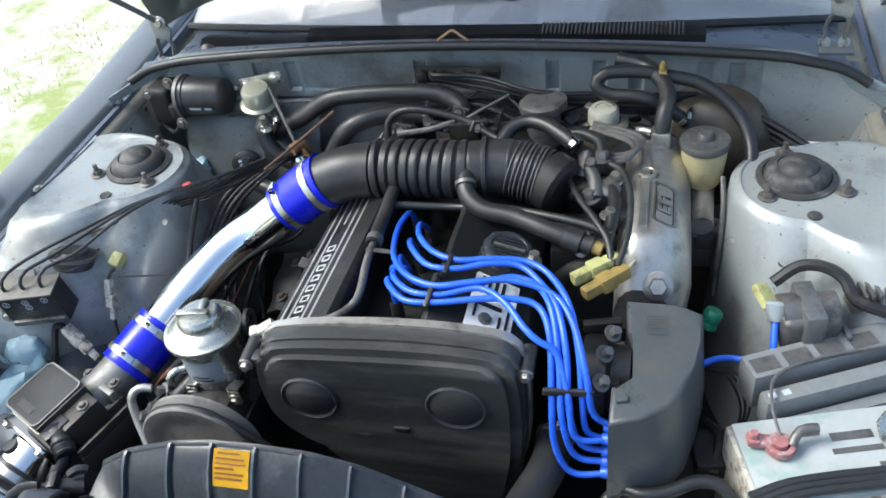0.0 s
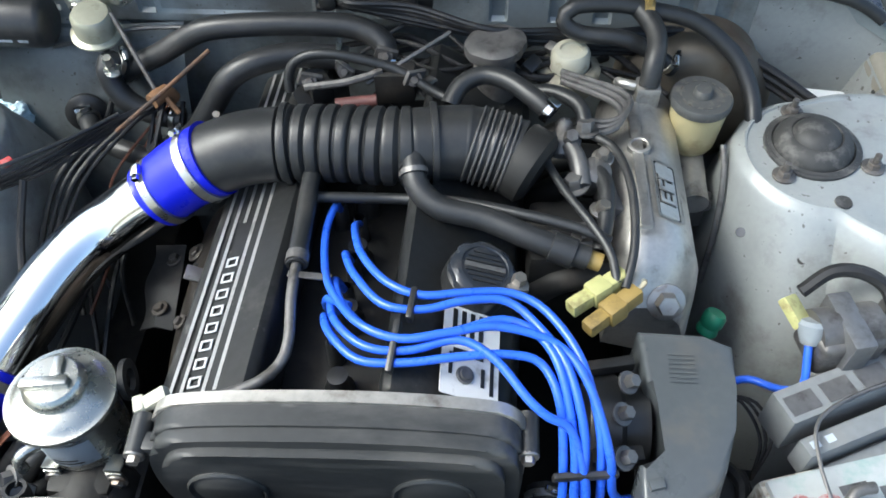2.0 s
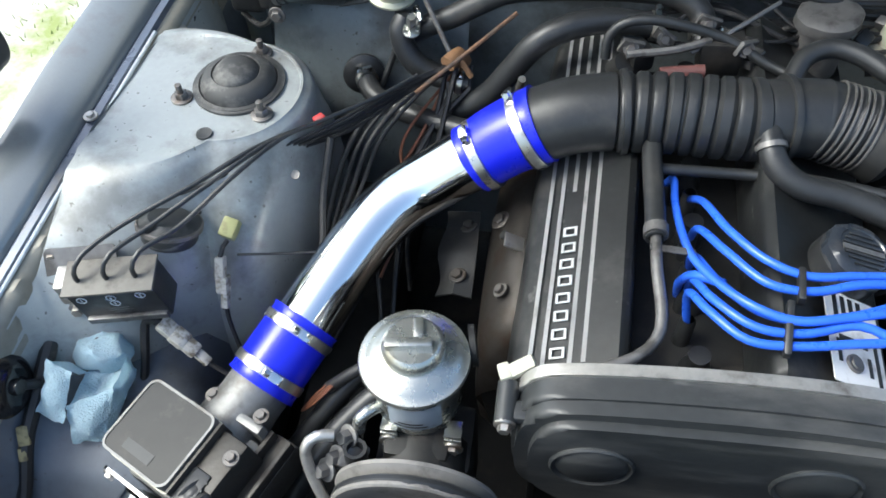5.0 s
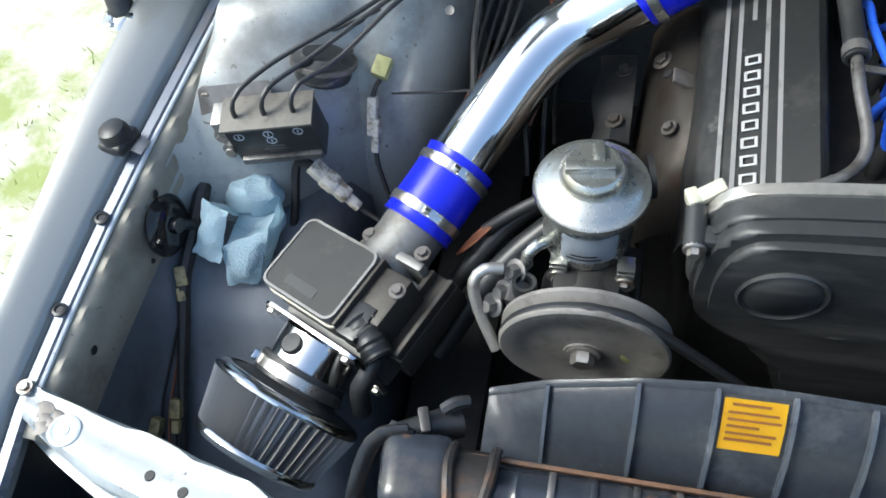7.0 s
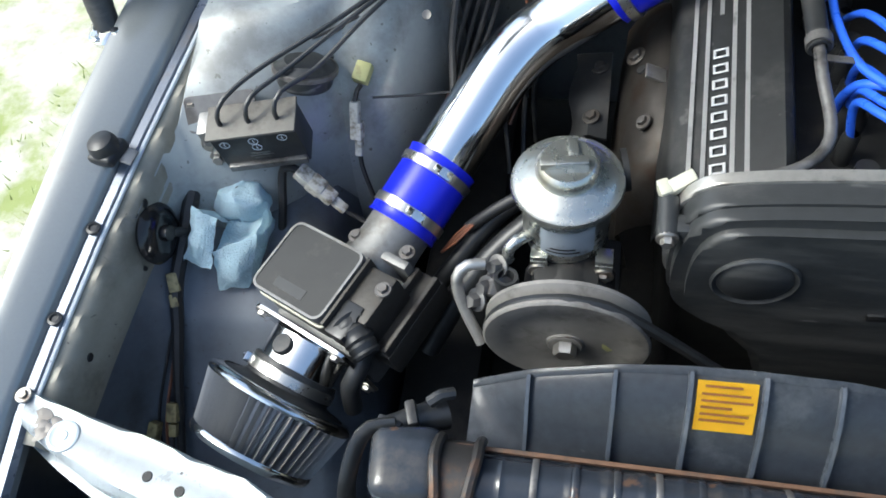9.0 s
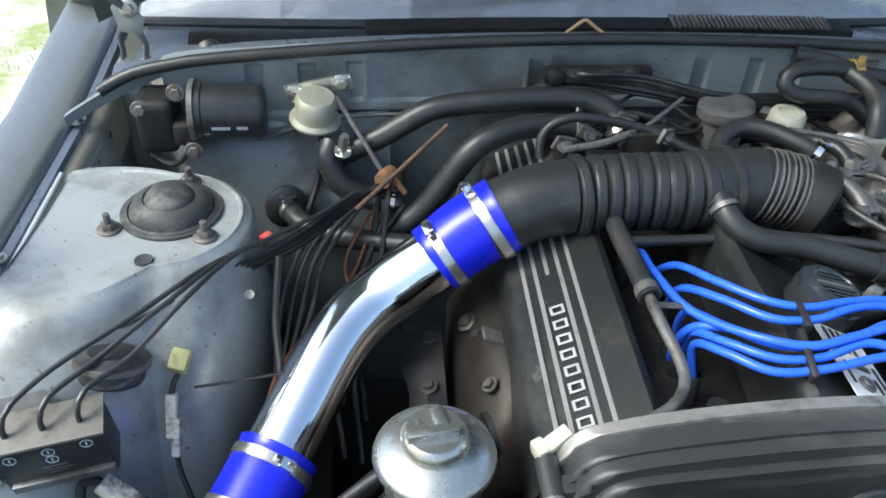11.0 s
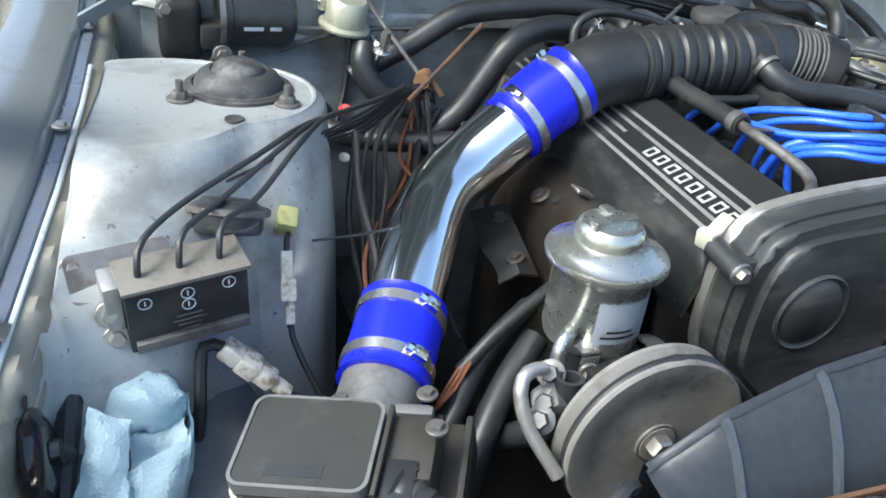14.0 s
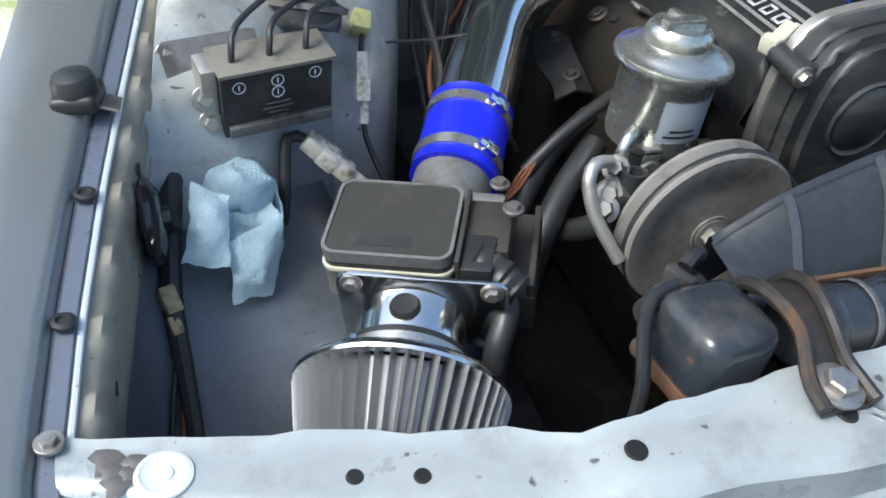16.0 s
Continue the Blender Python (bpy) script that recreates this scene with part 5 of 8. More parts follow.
bm = bmesh.new()
add_sheet(bm, [sh_row(-0.335 + 0.64 * k / 64) for k in range(65)], 0.003)
part("shroud_shell", bm, M_shroud, shroud)
for x in (-0.283, -0.211, -0.152, -0.095, -0.038, 0.02, 0.08, 0.14, 0.20, 0.26):
    bm = bmesh.new()
    r = sh_row(x)
    outer = []
    for i, q in enumerate(r[1:9]):
        c = Vector((x, -0.62, 0.70))
        d = (Vector(q) - Vector((x, -0.49, sh_z(x) - 0.09))).normalized()
        outer.append(Vector(q) + d * 0.006)
    rows = [[Vector(q) + Vector((-0.0022, 0, 0)), o + Vector((-0.0016, 0, 0)), o + Vector((0.0016, 0, 0)), Vector(q) + Vector((0.0022, 0, 0))] for q, o in zip(r[1:9], outer)]
    add_sheet(bm, rows)
    part("rib", bm, M_shroud, shroud)
bm = bmesh.new()
rows = [[(x, -0.527, sh_z(x) - 0.06), (x, -0.529, sh_z(x) + 0.001), (x, -0.531, sh_z(x) + 0.004), (x, -0.534, sh_z(x) + 0.0035), (x, -0.537, sh_z(x) + 0.0005)] for x in [-0.335 + 0.64 * k / 64 for k in range(65)]]
add_sheet(bm, rows, 0.002)
part("lip", bm, M_shroud, shroud)
bm = bmesh.new()
add_tube(bm, [(-0.36, -0.555, 0.728), (-0.380, -0.566, 0.734), (-0.400, -0.576, 0.738), (-0.418, -0.584, 0.740)], lambda t: 0.016 - 0.006 * t, 14)
add_box(bm, (0.010, 0.024, 0.022), pose(-0.386, -0.570, 0.750, 0, 0, 20), 0.003)
add_box(bm, (0.024, 0.012, 0.012), pose(-0.405, -0.582, 0.752, 0, 0, -14), 0.003)
end = part("shroud_end", bm, M_black, shroud)
bm = bmesh.new()
add_tube(bm, [(-0.352, -0.545, 0.752), (-0.362, -0.550, 0.757), (-0.372, -0.556, 0.752)], 0.006, 8)
part("clip", bm, M_black, end)
# caution sticker
bm = bmesh.new()
st = [[Vector((x, q[1], q[2] + 0.0035)) for q in sh_row(x)[3:6]] for x in (-0.147, -0.135, -0.123, -0.111, -0.1005)]
add_sheet(bm, st, 0.0008)
sticker = part("caution_sticker", bm, M_sticker, shroud, "yellow caution sticker with brown print")
for t, w0, w1 in ((0.12, 0.1, 0.75), (0.28, 0.05, 0.9), (0.42, 0.05, 0.95), (0.55, 0.05, 0.6), (0.68, 0.05, 0.9), (0.80, 0.05, 0.85)):
    bm = bmesh.new()
    rows = []
    for i in range(5):
        x = -0.1455 + 0.044 * (w0 + (w1 - w0) * i / 4)
        r = [Vector(q) for q in sh_row(x)[3:6]]
        def on(tt):
            tt *= 2
            p = r[0].lerp(r[1], tt) if tt < 1 else r[1].lerp(r[2], tt - 1)
            return p + Vector((0, -0.0006, 0.0052))
        rows.append([on(t - 0.025), on(t + 0.025)])
    add_sheet(bm, rows)
    part("print_bar", bm, M_brownink, sticker)

rad = thing("radiator", (0, -0.63, 0.55), "black radiator with a ribbed top tank and rusty seams", "radiator")
bm = bmesh.new()


def tank_r(t):
    k = (t * 22) % 1.0
    return 0.026 + (0.0012 if k > 0.82 else 0)


add_tube(bm, [(-0.325, -0.622, 0.744), (0.0, -0.622, 0.747), (0.33, -0.622, 0.744)], tank_r, 20, 0.003)
tank = part("top_tank", bm, M_tank, rad, "black ribbed metal top tank")
bm = bmesh.new()
add_box(bm, (0.066, 0.066, 0.062), pose(-0.383, -0.615, 0.737, 0, 0, 6), 0.018, 4)
part("tank_end", bm, M_tank, tank)
bm = bmesh.new()
add_box(bm, (0.07, 0.072, 0.014), pose(-0.383, -0.615, 0.710, 0, 0, 6), 0.005)
add_box(bm, (0.68, 0.004, 0.006), pose(0.0, -0.596, 0.760), 0.001)
part("seam", bm, M_rust, tank, "rusty solder seam")
for k in range(17):
    bm = bmesh.new()
    x = -0.27 + 0.034 * k
    add_lathe(bm, [(0.0268, -0.003), (0.0275, -0.002), (0.0275, 0.002), (0.0268, 0.003)], along((x, -0.622, 0.746), (x + 1, -0.622, 0.746)), 20)
    part("tank_rib", bm, M_dull if k % 3 == 0 else M_tank, tank)
bm = bmesh.new()
add_box(bm, (0.66, 0.035, 0.42), pose(0.0, -0.63, 0.49), 0.004)
part("core", bm, M_dark, rad)
brk = thing("radiator_bracket", (-0.33, -0.67, 0.70), "rusty black radiator bracket bolted to the support", "bracket")
bm = bmesh.new()
STRAP = ((-0.588, 0.752, 1.0), (-0.598, 0.768, 1.0), (-0.614, 0.776, 1.0), (-0.632, 0.776, 0.85), (-0.650, 0.770, 0.72), (-0.666, 0.758, 0.85), (-0.680, 0.7525, 1.05), (-0.697, 0.7495, 1.12))
for side in (-0.019, 0.017):
    add_tube(bm, [(-0.336 + side * w, y, z + 0.003) for y, z, w in STRAP], 0.0052, 8, 0.008)
add_shell(bm, [[(-0.336 - 0.019 * w, y, z), (-0.336 + 0.017 * w, y, z)] for y, z, w in STRAP], (0, 0, -0.004))
part("strap", bm, mat("bracket_steel", (0.045, 0.042, 0.04), 0.45, 0.5, 0.25, 120, 0.2, (0.12, 0.06, 0.03), 0.3, 30), brk)
bm = bmesh.new()
add_bolt(bm, (-0.3365, -0.682, 0.754), (0, -0.15, 0.98), 0.011, 0.009)
part("bolt", bm, M_steel, brk)
bm = bmesh.new()
add_tube(bm, [(-0.444, -0.640, 0.69), (-0.440, -0.630, 0.722), (-0.432, -0.604, 0.748), (-0.420, -0.588, 0.757), (-0.398, -0.582, 0.757)], 0.010, 10, 0.01, 0.5)
solid("shroud_bracket", bm, M_black, "bent black metal bracket beside the radiator", "bracket")
hose("upper_radiator_hose", [(0.17, -0.60, 0.70), (0.185, -0.54, 0.70), (0.205, -0.48, 0.695), (0.225, -0.42, 0.69), (0.23, -0.36, 0.69)], 0.024, M_rubber, "thick black upper radiator hose")

# front panel, lamps and wiring before the support
bm = bmesh.new()
add_lathe(bm, [(0.0, 0.0), (0.03, 0.0), (0.035, 0.01), (0.07, 0.03), (0.085, 0.06), (0.088, 0.08)], along((-0.715, -0.690, 0.60), (-0.70, -0.9, 0.52)), 28)
lampb = thing("headlamp", (-0.70, -0.75, 0.5), "back of a dark headlamp bucket", "lamp")
part("bucket", bm, M_dull, lampb)
bm = bmesh.new()
add_lathe(bm, [(0.022, -0.05), (0.022, -0.012), (0.019, -0.010), (0.019, 0.0), (0.0215, 0.001), (0.0215, 0.008), (0.015, 0.010), (0, 0.010)], pose(-0.590, -0.698, 0.635, -12, 6, 0), 20)
part("bulb_holder", bm, M_dull, lampb, "grey bulb holder")
bm = bmesh.new()
add_box(bm, (0.03, 0.03, 0.03), pose(-0.612, -0.715, 0.60, 0, 0, 20), 0.004)
part("socket", bm, M_black, lampb)
for k in range(3):
    hose("lamp_wire", [(-0.60, -0.698, 0.63), (-0.618 - 0.005 * k, -0.684, 0.645 + 0.004 * k), (-0.640 - 0.005 * k, -0.686, 0.635), (-0.648 - 0.003 * k, -0.700, 0.61), (-0.635, -0.715, 0.58)], 0.0018, M_red, "thin red wire to the headlamp", "wire", 6, "lamp wires")
hose("lamp_rod", [(-0.80, -0.735, 0.60), (-0.69, -0.738, 0.595)], 0.008, M_dull, "dull rod beside the headlamp", "rod", 8)
bm = bmesh.new()
rnd = random.Random(8)
for k in range(5):
    add_box(bm, (0.02, 0.014, 0.012), pose(-0.815 + 0.006 * k, -0.745 - 0.006 * k, 0.60 + 0.006 * (k % 2), 20 * k, 30, 15 * k), 0.003)
solid("wire_connector", bm, M_cream, "dirty cream wire connector by the headlamp", "connector")

# ---------------------------------------------------------------- left side of the bay
ign = thing("ignition_module", (-0.62, -0.27, 0.70), "black ignition module box on a rusty plate", "module")
IC = Vector((-0.621, -0.278, 0.7815))
IM = frame_of(IC, (-0.574, -0.270, 0.785), (0.0, 0.95, 0.12))
bm = bmesh.new()
add_box(bm, (0.100, 0.040, 0.066), IM @ Matrix.Translation((0.001, 0.017, -0.033)), 0.002)
box = part("box", bm, M_black, ign, "black plastic box")
bm = bmesh.new()
add_box(bm, (0.104, 0.046, 0.004), IM @ Matrix.Translation((0.001, 0.016, 0.0)), 0.0012)
part("top_plate", bm, mat("dusty_module_top", (0.15, 0.14, 0.12), 0.6, 0, 0.2, 120, 0.1, (0.08, 0.07, 0.06), 0.3, 40), box, "dusty top face")
bm = bmesh.new()
add_box(bm, (0.094, 0.008, 0.010), IM @ Matrix.Translation((0.002, -0.005, -0.058)), 0.001)
part("lower_ledge", bm, M_dull, box)
for x, z in ((-0.034, -0.014), (0.0, -0.013), (0.0, -0.025), (0.034, -0.012)):
    bm = bmesh.new()
    fm = IM @ Matrix.Translation((x, -0.0045, z)) @ pose(0, 0, 0, 90)
    add_lathe(bm, [(0.0058, 0), (0.0058, 0.0008), (0.0050, 0.0008), (0.0050, 0)], fm, 18)
    ring = part("printed_ring", bm, M_paper, box)
    bm = bmesh.new()
    add_box(bm, (0.0012, 0.0052, 0.0006), fm @ Matrix.Translation((0, 0, 0.0004)))
    part("print_bar", bm, M_paper, ring)
for z, w in ((-0.036, 0.022), (-0.041, 0.028), (-0.046, 0.020), (-0.051, 0.016)):
    bm = bmesh.new()
    add_box(bm, (w, 0.0006, 0.0022), IM @ Matrix.Translation((0.0, -0.0043 - 0.0004, z)))
    part("print_bar", bm, M_dull, box)
bm = bmesh.new()
add_slab(bm, rounded(0.085, 0.042, 0.006), 0.003, IM @ Matrix.Translation((-0.042, 0.043, -0.014)) @ pose(0, 0, 0, 40, 0, 0))
mp = part("mounting_plate", bm, M_dull, ign, "rusty brown mounting plate")
for x, y, z in ((-0.060, 0.012, -0.030), (-0.058, 0.006, -0.052), (-0.077, 0.055, -0.01)):
    bm = bmesh.new()
    add_bolt(bm, IM @ Vector((x, y, z)), IM.to_3x3() @ Vector((0, -1, 0.4)), 0.007, 0.008)
    part("bolt", bm, M_steel, mp)
bm = bmesh.new()
add_box(bm, (0.014, 0.030, 0.045), IM @ Matrix.Translation((-0.056, 0.02, -0.022)), 0.003)
part("end_bracket", bm, M_alu, ign)

bm = bmesh.new()
add_lathe(bm, [(0.0, 0.0), (0.030, 0.0), (0.032, 0.004), (0.032, 0.016), (0.036, 0.018), (0.036, 0.022), (0.026, 0.027), (0.024, 0.030), (0.010, 0.031), (0, 0.030)], pose(-0.578, -0.198, 0.775, -22, 8, 0), 32)
vac = thing("vacuum_valve", (-0.578, -0.198, 0.77), "dusty round black vacuum valve on the strut tower", "valve")
part("housing", bm, M_cover, vac)
bm = bmesh.new()
add_lathe(bm, [(0.0362, 0.0165), (0.0378, 0.0175), (0.0378, 0.0225), (0.0355, 0.0235)], pose(-0.578, -0.198, 0.775, -22, 8, 0), 32)
part("rim", bm, M_stud, vac, "dusty tan-grey rim")
bm = bmesh.new()
add_lathe(bm, [(0, 0), (0.017, 0.0), (0.018, 0.004), (0.013, 0.010), (0.008, 0.011), (0.008, 0.016), (0, 0.016)], along((-0.624, -0.155, 0.79), (-0.64, -0.24, 0.85)), 20)
solid("tower_grommet", bm, M_rubber, "black rubber grommet with a bolt on the strut tower", "grommet")

LOOM = [(-0.42, -0.03, 0.822), (-0.37, 0.02, 0.818), (-0.33, 0.07, 0.812), (-0.290, 0.112, 0.805)]
for k, dx in enumerate((-0.034, -0.001, 0.032)):
    s0 = IM @ Vector((dx, 0.012, -0.002))
    hose("vacuum_hose", [s0, s0 + Vector((0.0, 0.0, 0.016)), s0 + Vector((0.006, 0.016, 0.028)), s0 + Vector((0.04, 0.055, 0.038 - 0.004 * k)), (-0.545 + 0.02 * k, -0.16 + 0.008 * k, 0.832), (-0.49 + 0.012 * k, -0.095 + 0.008 * k, 0.832), (-0.43, -0.04, 0.826), LOOM[1], LOOM[2]], 0.0029, M_rubber, "thin black vacuum hose from the ignition module", "hose", 8, "vacuum hoses")
for k in range(5):
    o = 0.006 * k
    hose("wire_loom", [(-0.60 + 0.01 * k, -0.17, 0.80 - o), (-0.53, -0.125 + o, 0.808 - o), (-0.46, -0.065 + o * 0.5, 0.812 - o), (-0.40, -0.01, 0.812 - o), (-0.345 + o * 0.3, 0.06, 0.806 - o * 0.5), (-0.288 + o * 0.2, 0.115, 0.800)], 0.0017 + 0.0005 * (k % 3), M_wire, "thin dusty black wires along the strut tower", "wire", 6, "wiring")
for k in range(4):
    hose("wire_loom", [(-0.288, 0.115, 0.80 - 0.004 * k), (-0.335 - 0.01 * k, 0.06, 0.78), (-0.37 - 0.012 * k, 0.0, 0.76), (-0.385 - 0.014 * k, -0.06, 0.735 - 0.01 * k), (-0.410 - 0.006 * k, -0.125, 0.690 - 0.01 * k), (-0.420, -0.18, 0.62 - 0.01 * k)], 0.0028 + 0.001 * (k % 2), M_wire, "dusty black cable sagging beside the strut tower", "wire", 8, "wiring")
hose("thin_wire", [(-0.50, -0.20, 0.76), (-0.45, -0.19, 0.757), (-0.41, -0.185, 0.76)], 0.0015, M_wire, "thin stretched black wire", "wire", 6)
hose("hanging_cable", [(-0.42, -0.04, 0.80), (-0.425, -0.09, 0.75), (-0.42, -0.15, 0.70), (-0.435, -0.20, 0.64)], 0.005, M_wire, "black cable hanging beside the strut tower", "wire", 8)
bm = bmesh.new()
add_tube(bm, [(-0.296, 0.102, 0.806), (-0.284, 0.122, 0.806), (-0.278, 0.128, 0.79)], 0.011, 10)
add_tube(bm, [(-0.284, 0.115, 0.81), (-0.265, 0.105, 0.785)], 0.004, 6)
solid("cable_tie", bm, mat("brown_tape", (0.22, 0.12, 0.06), 0.6, 0, 0.3, 200, 0.3), "brown tape tied round the wiring", "tape")
bm = bmesh.new()
add_box(bm, (0.014, 0.010, 0.008), pose(-0.432, -0.035, 0.825, 0, 0, 50), 0.002)
solid("wire_tag", bm, M_red, "small red wire clip on the wiring", "clip")
bm = bmesh.new()
add_box(bm, (0.019, 0.024, 0.018), pose(-0.518, -0.167, 0.765, 25, 10, -10), 0.003)
solid("wire_connector", bm, M_yellow, "aged yellow wire connector by the strut tower", "connector")
conn = thing("inline_connector", (-0.512, -0.24, 0.74), "aged cream inline wire connector hanging by the tower", "connector")
bm = bmesh.new()
add_box(bm, (0.011, 0.027, 0.011), pose(-0.5245, -0.204, 0.738, 62, 0, -6), 0.002)
part("plug", bm, M_grimy, conn)
bm = bmesh.new()
add_box(bm, (0.014, 0.022, 0.014), pose(-0.524, -0.213, 0.716, 62, 0, -6), 0.002)
part("socket", bm, M_grimy, conn)
bm = bmesh.new()
add_box(bm, (0.009, 0.024, 0.009), pose(-0.5235, -0.221, 0.696, 62, 0, -6), 0.002)
part("tail", bm, M_grimy, conn)
hose("connector_wire", [(-0.519, -0.180, 0.758), (-0.524, -0.198, 0.750), (-0.524, -0.224, 0.688), (-0.518, -0.24, 0.66), (-0.49, -0.28, 0.60)], 0.003, M_wire, "black wire through a cream connector", "wire", 6)
conn = thing("white_connector", (-0.57, -0.30, 0.67), "white multi-piece wire connector beside the coupler", "connector")
d0, d1 = Vector((-0.588, -0.264, 0.694)), Vector((-0.534, -0.286, 0.650))
for k, (t, w, mm) in enumerate(((0.08, 0.019, M_grimy), (0.34, 0.021, M_grimy), (0.58, 0.018, M_grimy), (0.84, 0.012, M_grimy))):
    bm = bmesh.new()
    add_box(bm, (0.020, w, w * 0.9), frame_of(d0.lerp(d1, t), d1 + (d1 - d0), (0, 1, 0.3)), 0.003)
    part("shell", bm, mm, conn)
hose("connector_lead", [d1, d1 + Vector((0.03, -0.012, -0.012)), (-0.487, -0.335, 0.645), (-0.475, -0.34, 0.60)], 0.003, M_wire, "thin black lead of the white connector", "wire", 6)
hose("connector_lead", [d0, d0 + Vector((-0.02, 0.0, 0.004)), (-0.615, -0.292, 0.648), (-0.622, -0.312, 0.615), (-0.640, -0.345, 0.57)], 0.0055, M_wire, "black cable behind the cloth", "wire", 8)

# crumpled cloth: a draped sheet with two front flaps, a valley between them and a rounded fold behind
towel = thing("paper_towel", (-0.66, -0.34, 0.62), "crumpled light blue paper cloth stuffed beside the meter", "cloth")


def cloth_patch(c00, c10, c11, c01, bulge, n=16):
    """A crumpled four-cornered piece of the cloth, swollen by bulge in its middle."""
    a, b, c, d = Vector(c00), Vector(c10), Vector(c11), Vector(c01)
    out = (b - a).cross(d - a).normalized()
    rows = []
    for j in range(n + 1):
        v = j / n
        row = []
        for i in range(n + 1):
            u = i / n
            p = a.lerp(b, u).lerp(d.lerp(c, u), v)
            p = p + out * bulge * math.sin(math.pi * u) * math.sin(math.pi * v)
            p += noise.noise_vector(p * 60) * 0.0036 + noise.noise_vector(p * 150) * 0.0013
            p.z = max(p.z, floor_z(p.y) + 0.006)
            row.append(p)
        rows.append(row)
    bm = bmesh.new()
    add_sheet(bm, rows, 0.0025)
    part("fold", bm, M_rag, towel)


cloth_patch((-0.713, -0.378, 0.654), (-0.677, -0.384, 0.654), (-0.671, -0.341, 0.694), (-0.699, -0.331, 0.706), 0.010)
cloth_patch((-0.699, -0.331, 0.706), (-0.671, -0.341, 0.694), (-0.668, -0.318, 0.650), (-0.694, -0.314, 0.655), 0.004, 10)
cloth_patch((-0.676, -0.393, 0.620), (-0.640, -0.386, 0.616), (-0.627, -0.344, 0.672), (-0.675, -0.368, 0.668), 0.009)
cloth_patch((-0.640, -0.386, 0.616), (-0.626, -0.300, 0.630), (-0.626, -0.297, 0.676), (-0.627, -0.344, 0.672), 0.006)
cloth_patch((-0.673, -0.366, 0.666), (-0.628, -0.344, 0.670), (-0.632, -0.300, 0.656), (-0.672, -0.308, 0.660), -0.010, 12)
rows = []
for j in range(15):
    a = math.pi * (0.02 + 0.56 * j / 14)
    row = []
    for i in range(29):
        b = 2 * math.pi * i / 28
        p = Vector((-0.661 + 0.036 * math.sin(a) * math.cos(b), -0.293 + 0.026 * math.sin(a) * math.sin(b), 0.664 + 0.032 * math.cos(a)))
        p += noise.noise_vector(p * 55) * 0.0065 + noise.noise_vector(p * 130) * 0.002
        row.append(p)
    row[-1] = row[0].copy()
    rows.append(row)
bm = bmesh.new()
add_sheet(bm, rows, 0.0025)
part("fold", bm, M_rag, towel, "rounded fold behind")
bm = bmesh.new()
add_lathe(bm, [(0.0, 0.0), (0.036, 0.0), (0.037, 0.004), (0.034, 0.008), (0.022, 0.014), (0.010, 0.014), (0.009, 0.020), (0, 0.020)], along((-0.738, -0.366, 0.694), (-0.6, -0.370, 0.715)), 32)
solid("horn", bm, mat("gloss_black", (0.012, 0.012, 0.013), 0.12, 0, 0.1, 60, 0.02, rough_vary=0.04), "glossy black round horn on the apron", "horn")
hose("horn_bracket", [(-0.730, -0.366, 0.694), (-0.722, -0.358, 0.686), (-0.715, -0.350, 0.676)], 0.006, M_rubber, "black bracket arm behind the cloth", "bracket", 8)
hose("apron_loom", [(-0.715, -0.30, 0.69), (-0.722, -0.36, 0.655), (-0.725, -0.40, 0.632), (-0.722, -0.44, 0.60), (-0.718, -0.50, 0.555), (-0.715, -0.58, 0.475)], lambda t: 0.0105 - 0.006 * t, M_wire, "taped black wire loom down the apron", "wire", 8)
for k in range(3):
    hose("loom_wire", [(-0.724, -0.42, 0.615), (-0.735 + 0.008 * k, -0.47, 0.575), (-0.745 + 0.010 * k, -0.53, 0.525), (-0.735 + 0.004 * k, -0.585, 0.475)], 0.002, M_copper if k == 1 else M_wire, "thin loose wire on the apron", "wire", 6, "apron wires")
for p, r in (((-0.727, -0.398, 0.636), 20), ((-0.722, -0.525, 0.540), 5), ((-0.748, -0.545, 0.52), -10)):
    bm = bmesh.new()
    con = thing("apron_connector", p, "grimy yellow wire connector against the apron", "connector", "apron connectors")
    add_box(bm, (0.014, 0.024, 0.014), pose(*p, 35, 0, r), 0.003)
    part("socket", bm, M_oldtan, con)
    bm = bmesh.new()
    add_box(bm, (0.010, 0.016, 0.010), pose(p[0] + 0.002, p[1] - 0.018, p[2] - 0.012, 35, 0, r), 0.002)
    part("plug", bm, M_oldtan, con)
bm = bmesh.new()
add_tube(bm, [(-0.732, -0.275, 0.712), (-0.72, -0.29, 0.70), (-0.71, -0.305, 0.68)], 0.003, 8)
solid("brake_pipe", bm, M_rust, "short rusty pipe on the apron", "pipe")
# hood bumper bracket on the fender gutter
bmp = thing("hood_bumper", (-0.77, -0.325, 0.775), "black rubber hood bumper on a steel bracket", "bumper")
bm = bmesh.new()
add_box(bm, (0.034, 0.036, 0.014), pose(-0.776, -0.318, 0.781, 0, -8, -12), 0.005, 3)
add_lathe(bm, [(0.017, 0.0), (0.017, 0.010), (0.0145, 0.016), (0.008, 0.019), (0.0, 0.0195)], pose(-0.776, -0.318, 0.784, 0, -8, 0), 24)
part("rubber_block", bm, M_rubber, bmp)
bm = bmesh.new()
add_box(bm, (0.022, 0.020, 0.003), pose(-0.757, -0.318, 0.776, 0, 14, -10), 0.001)
part("bracket", bm, M_steel, bmp)
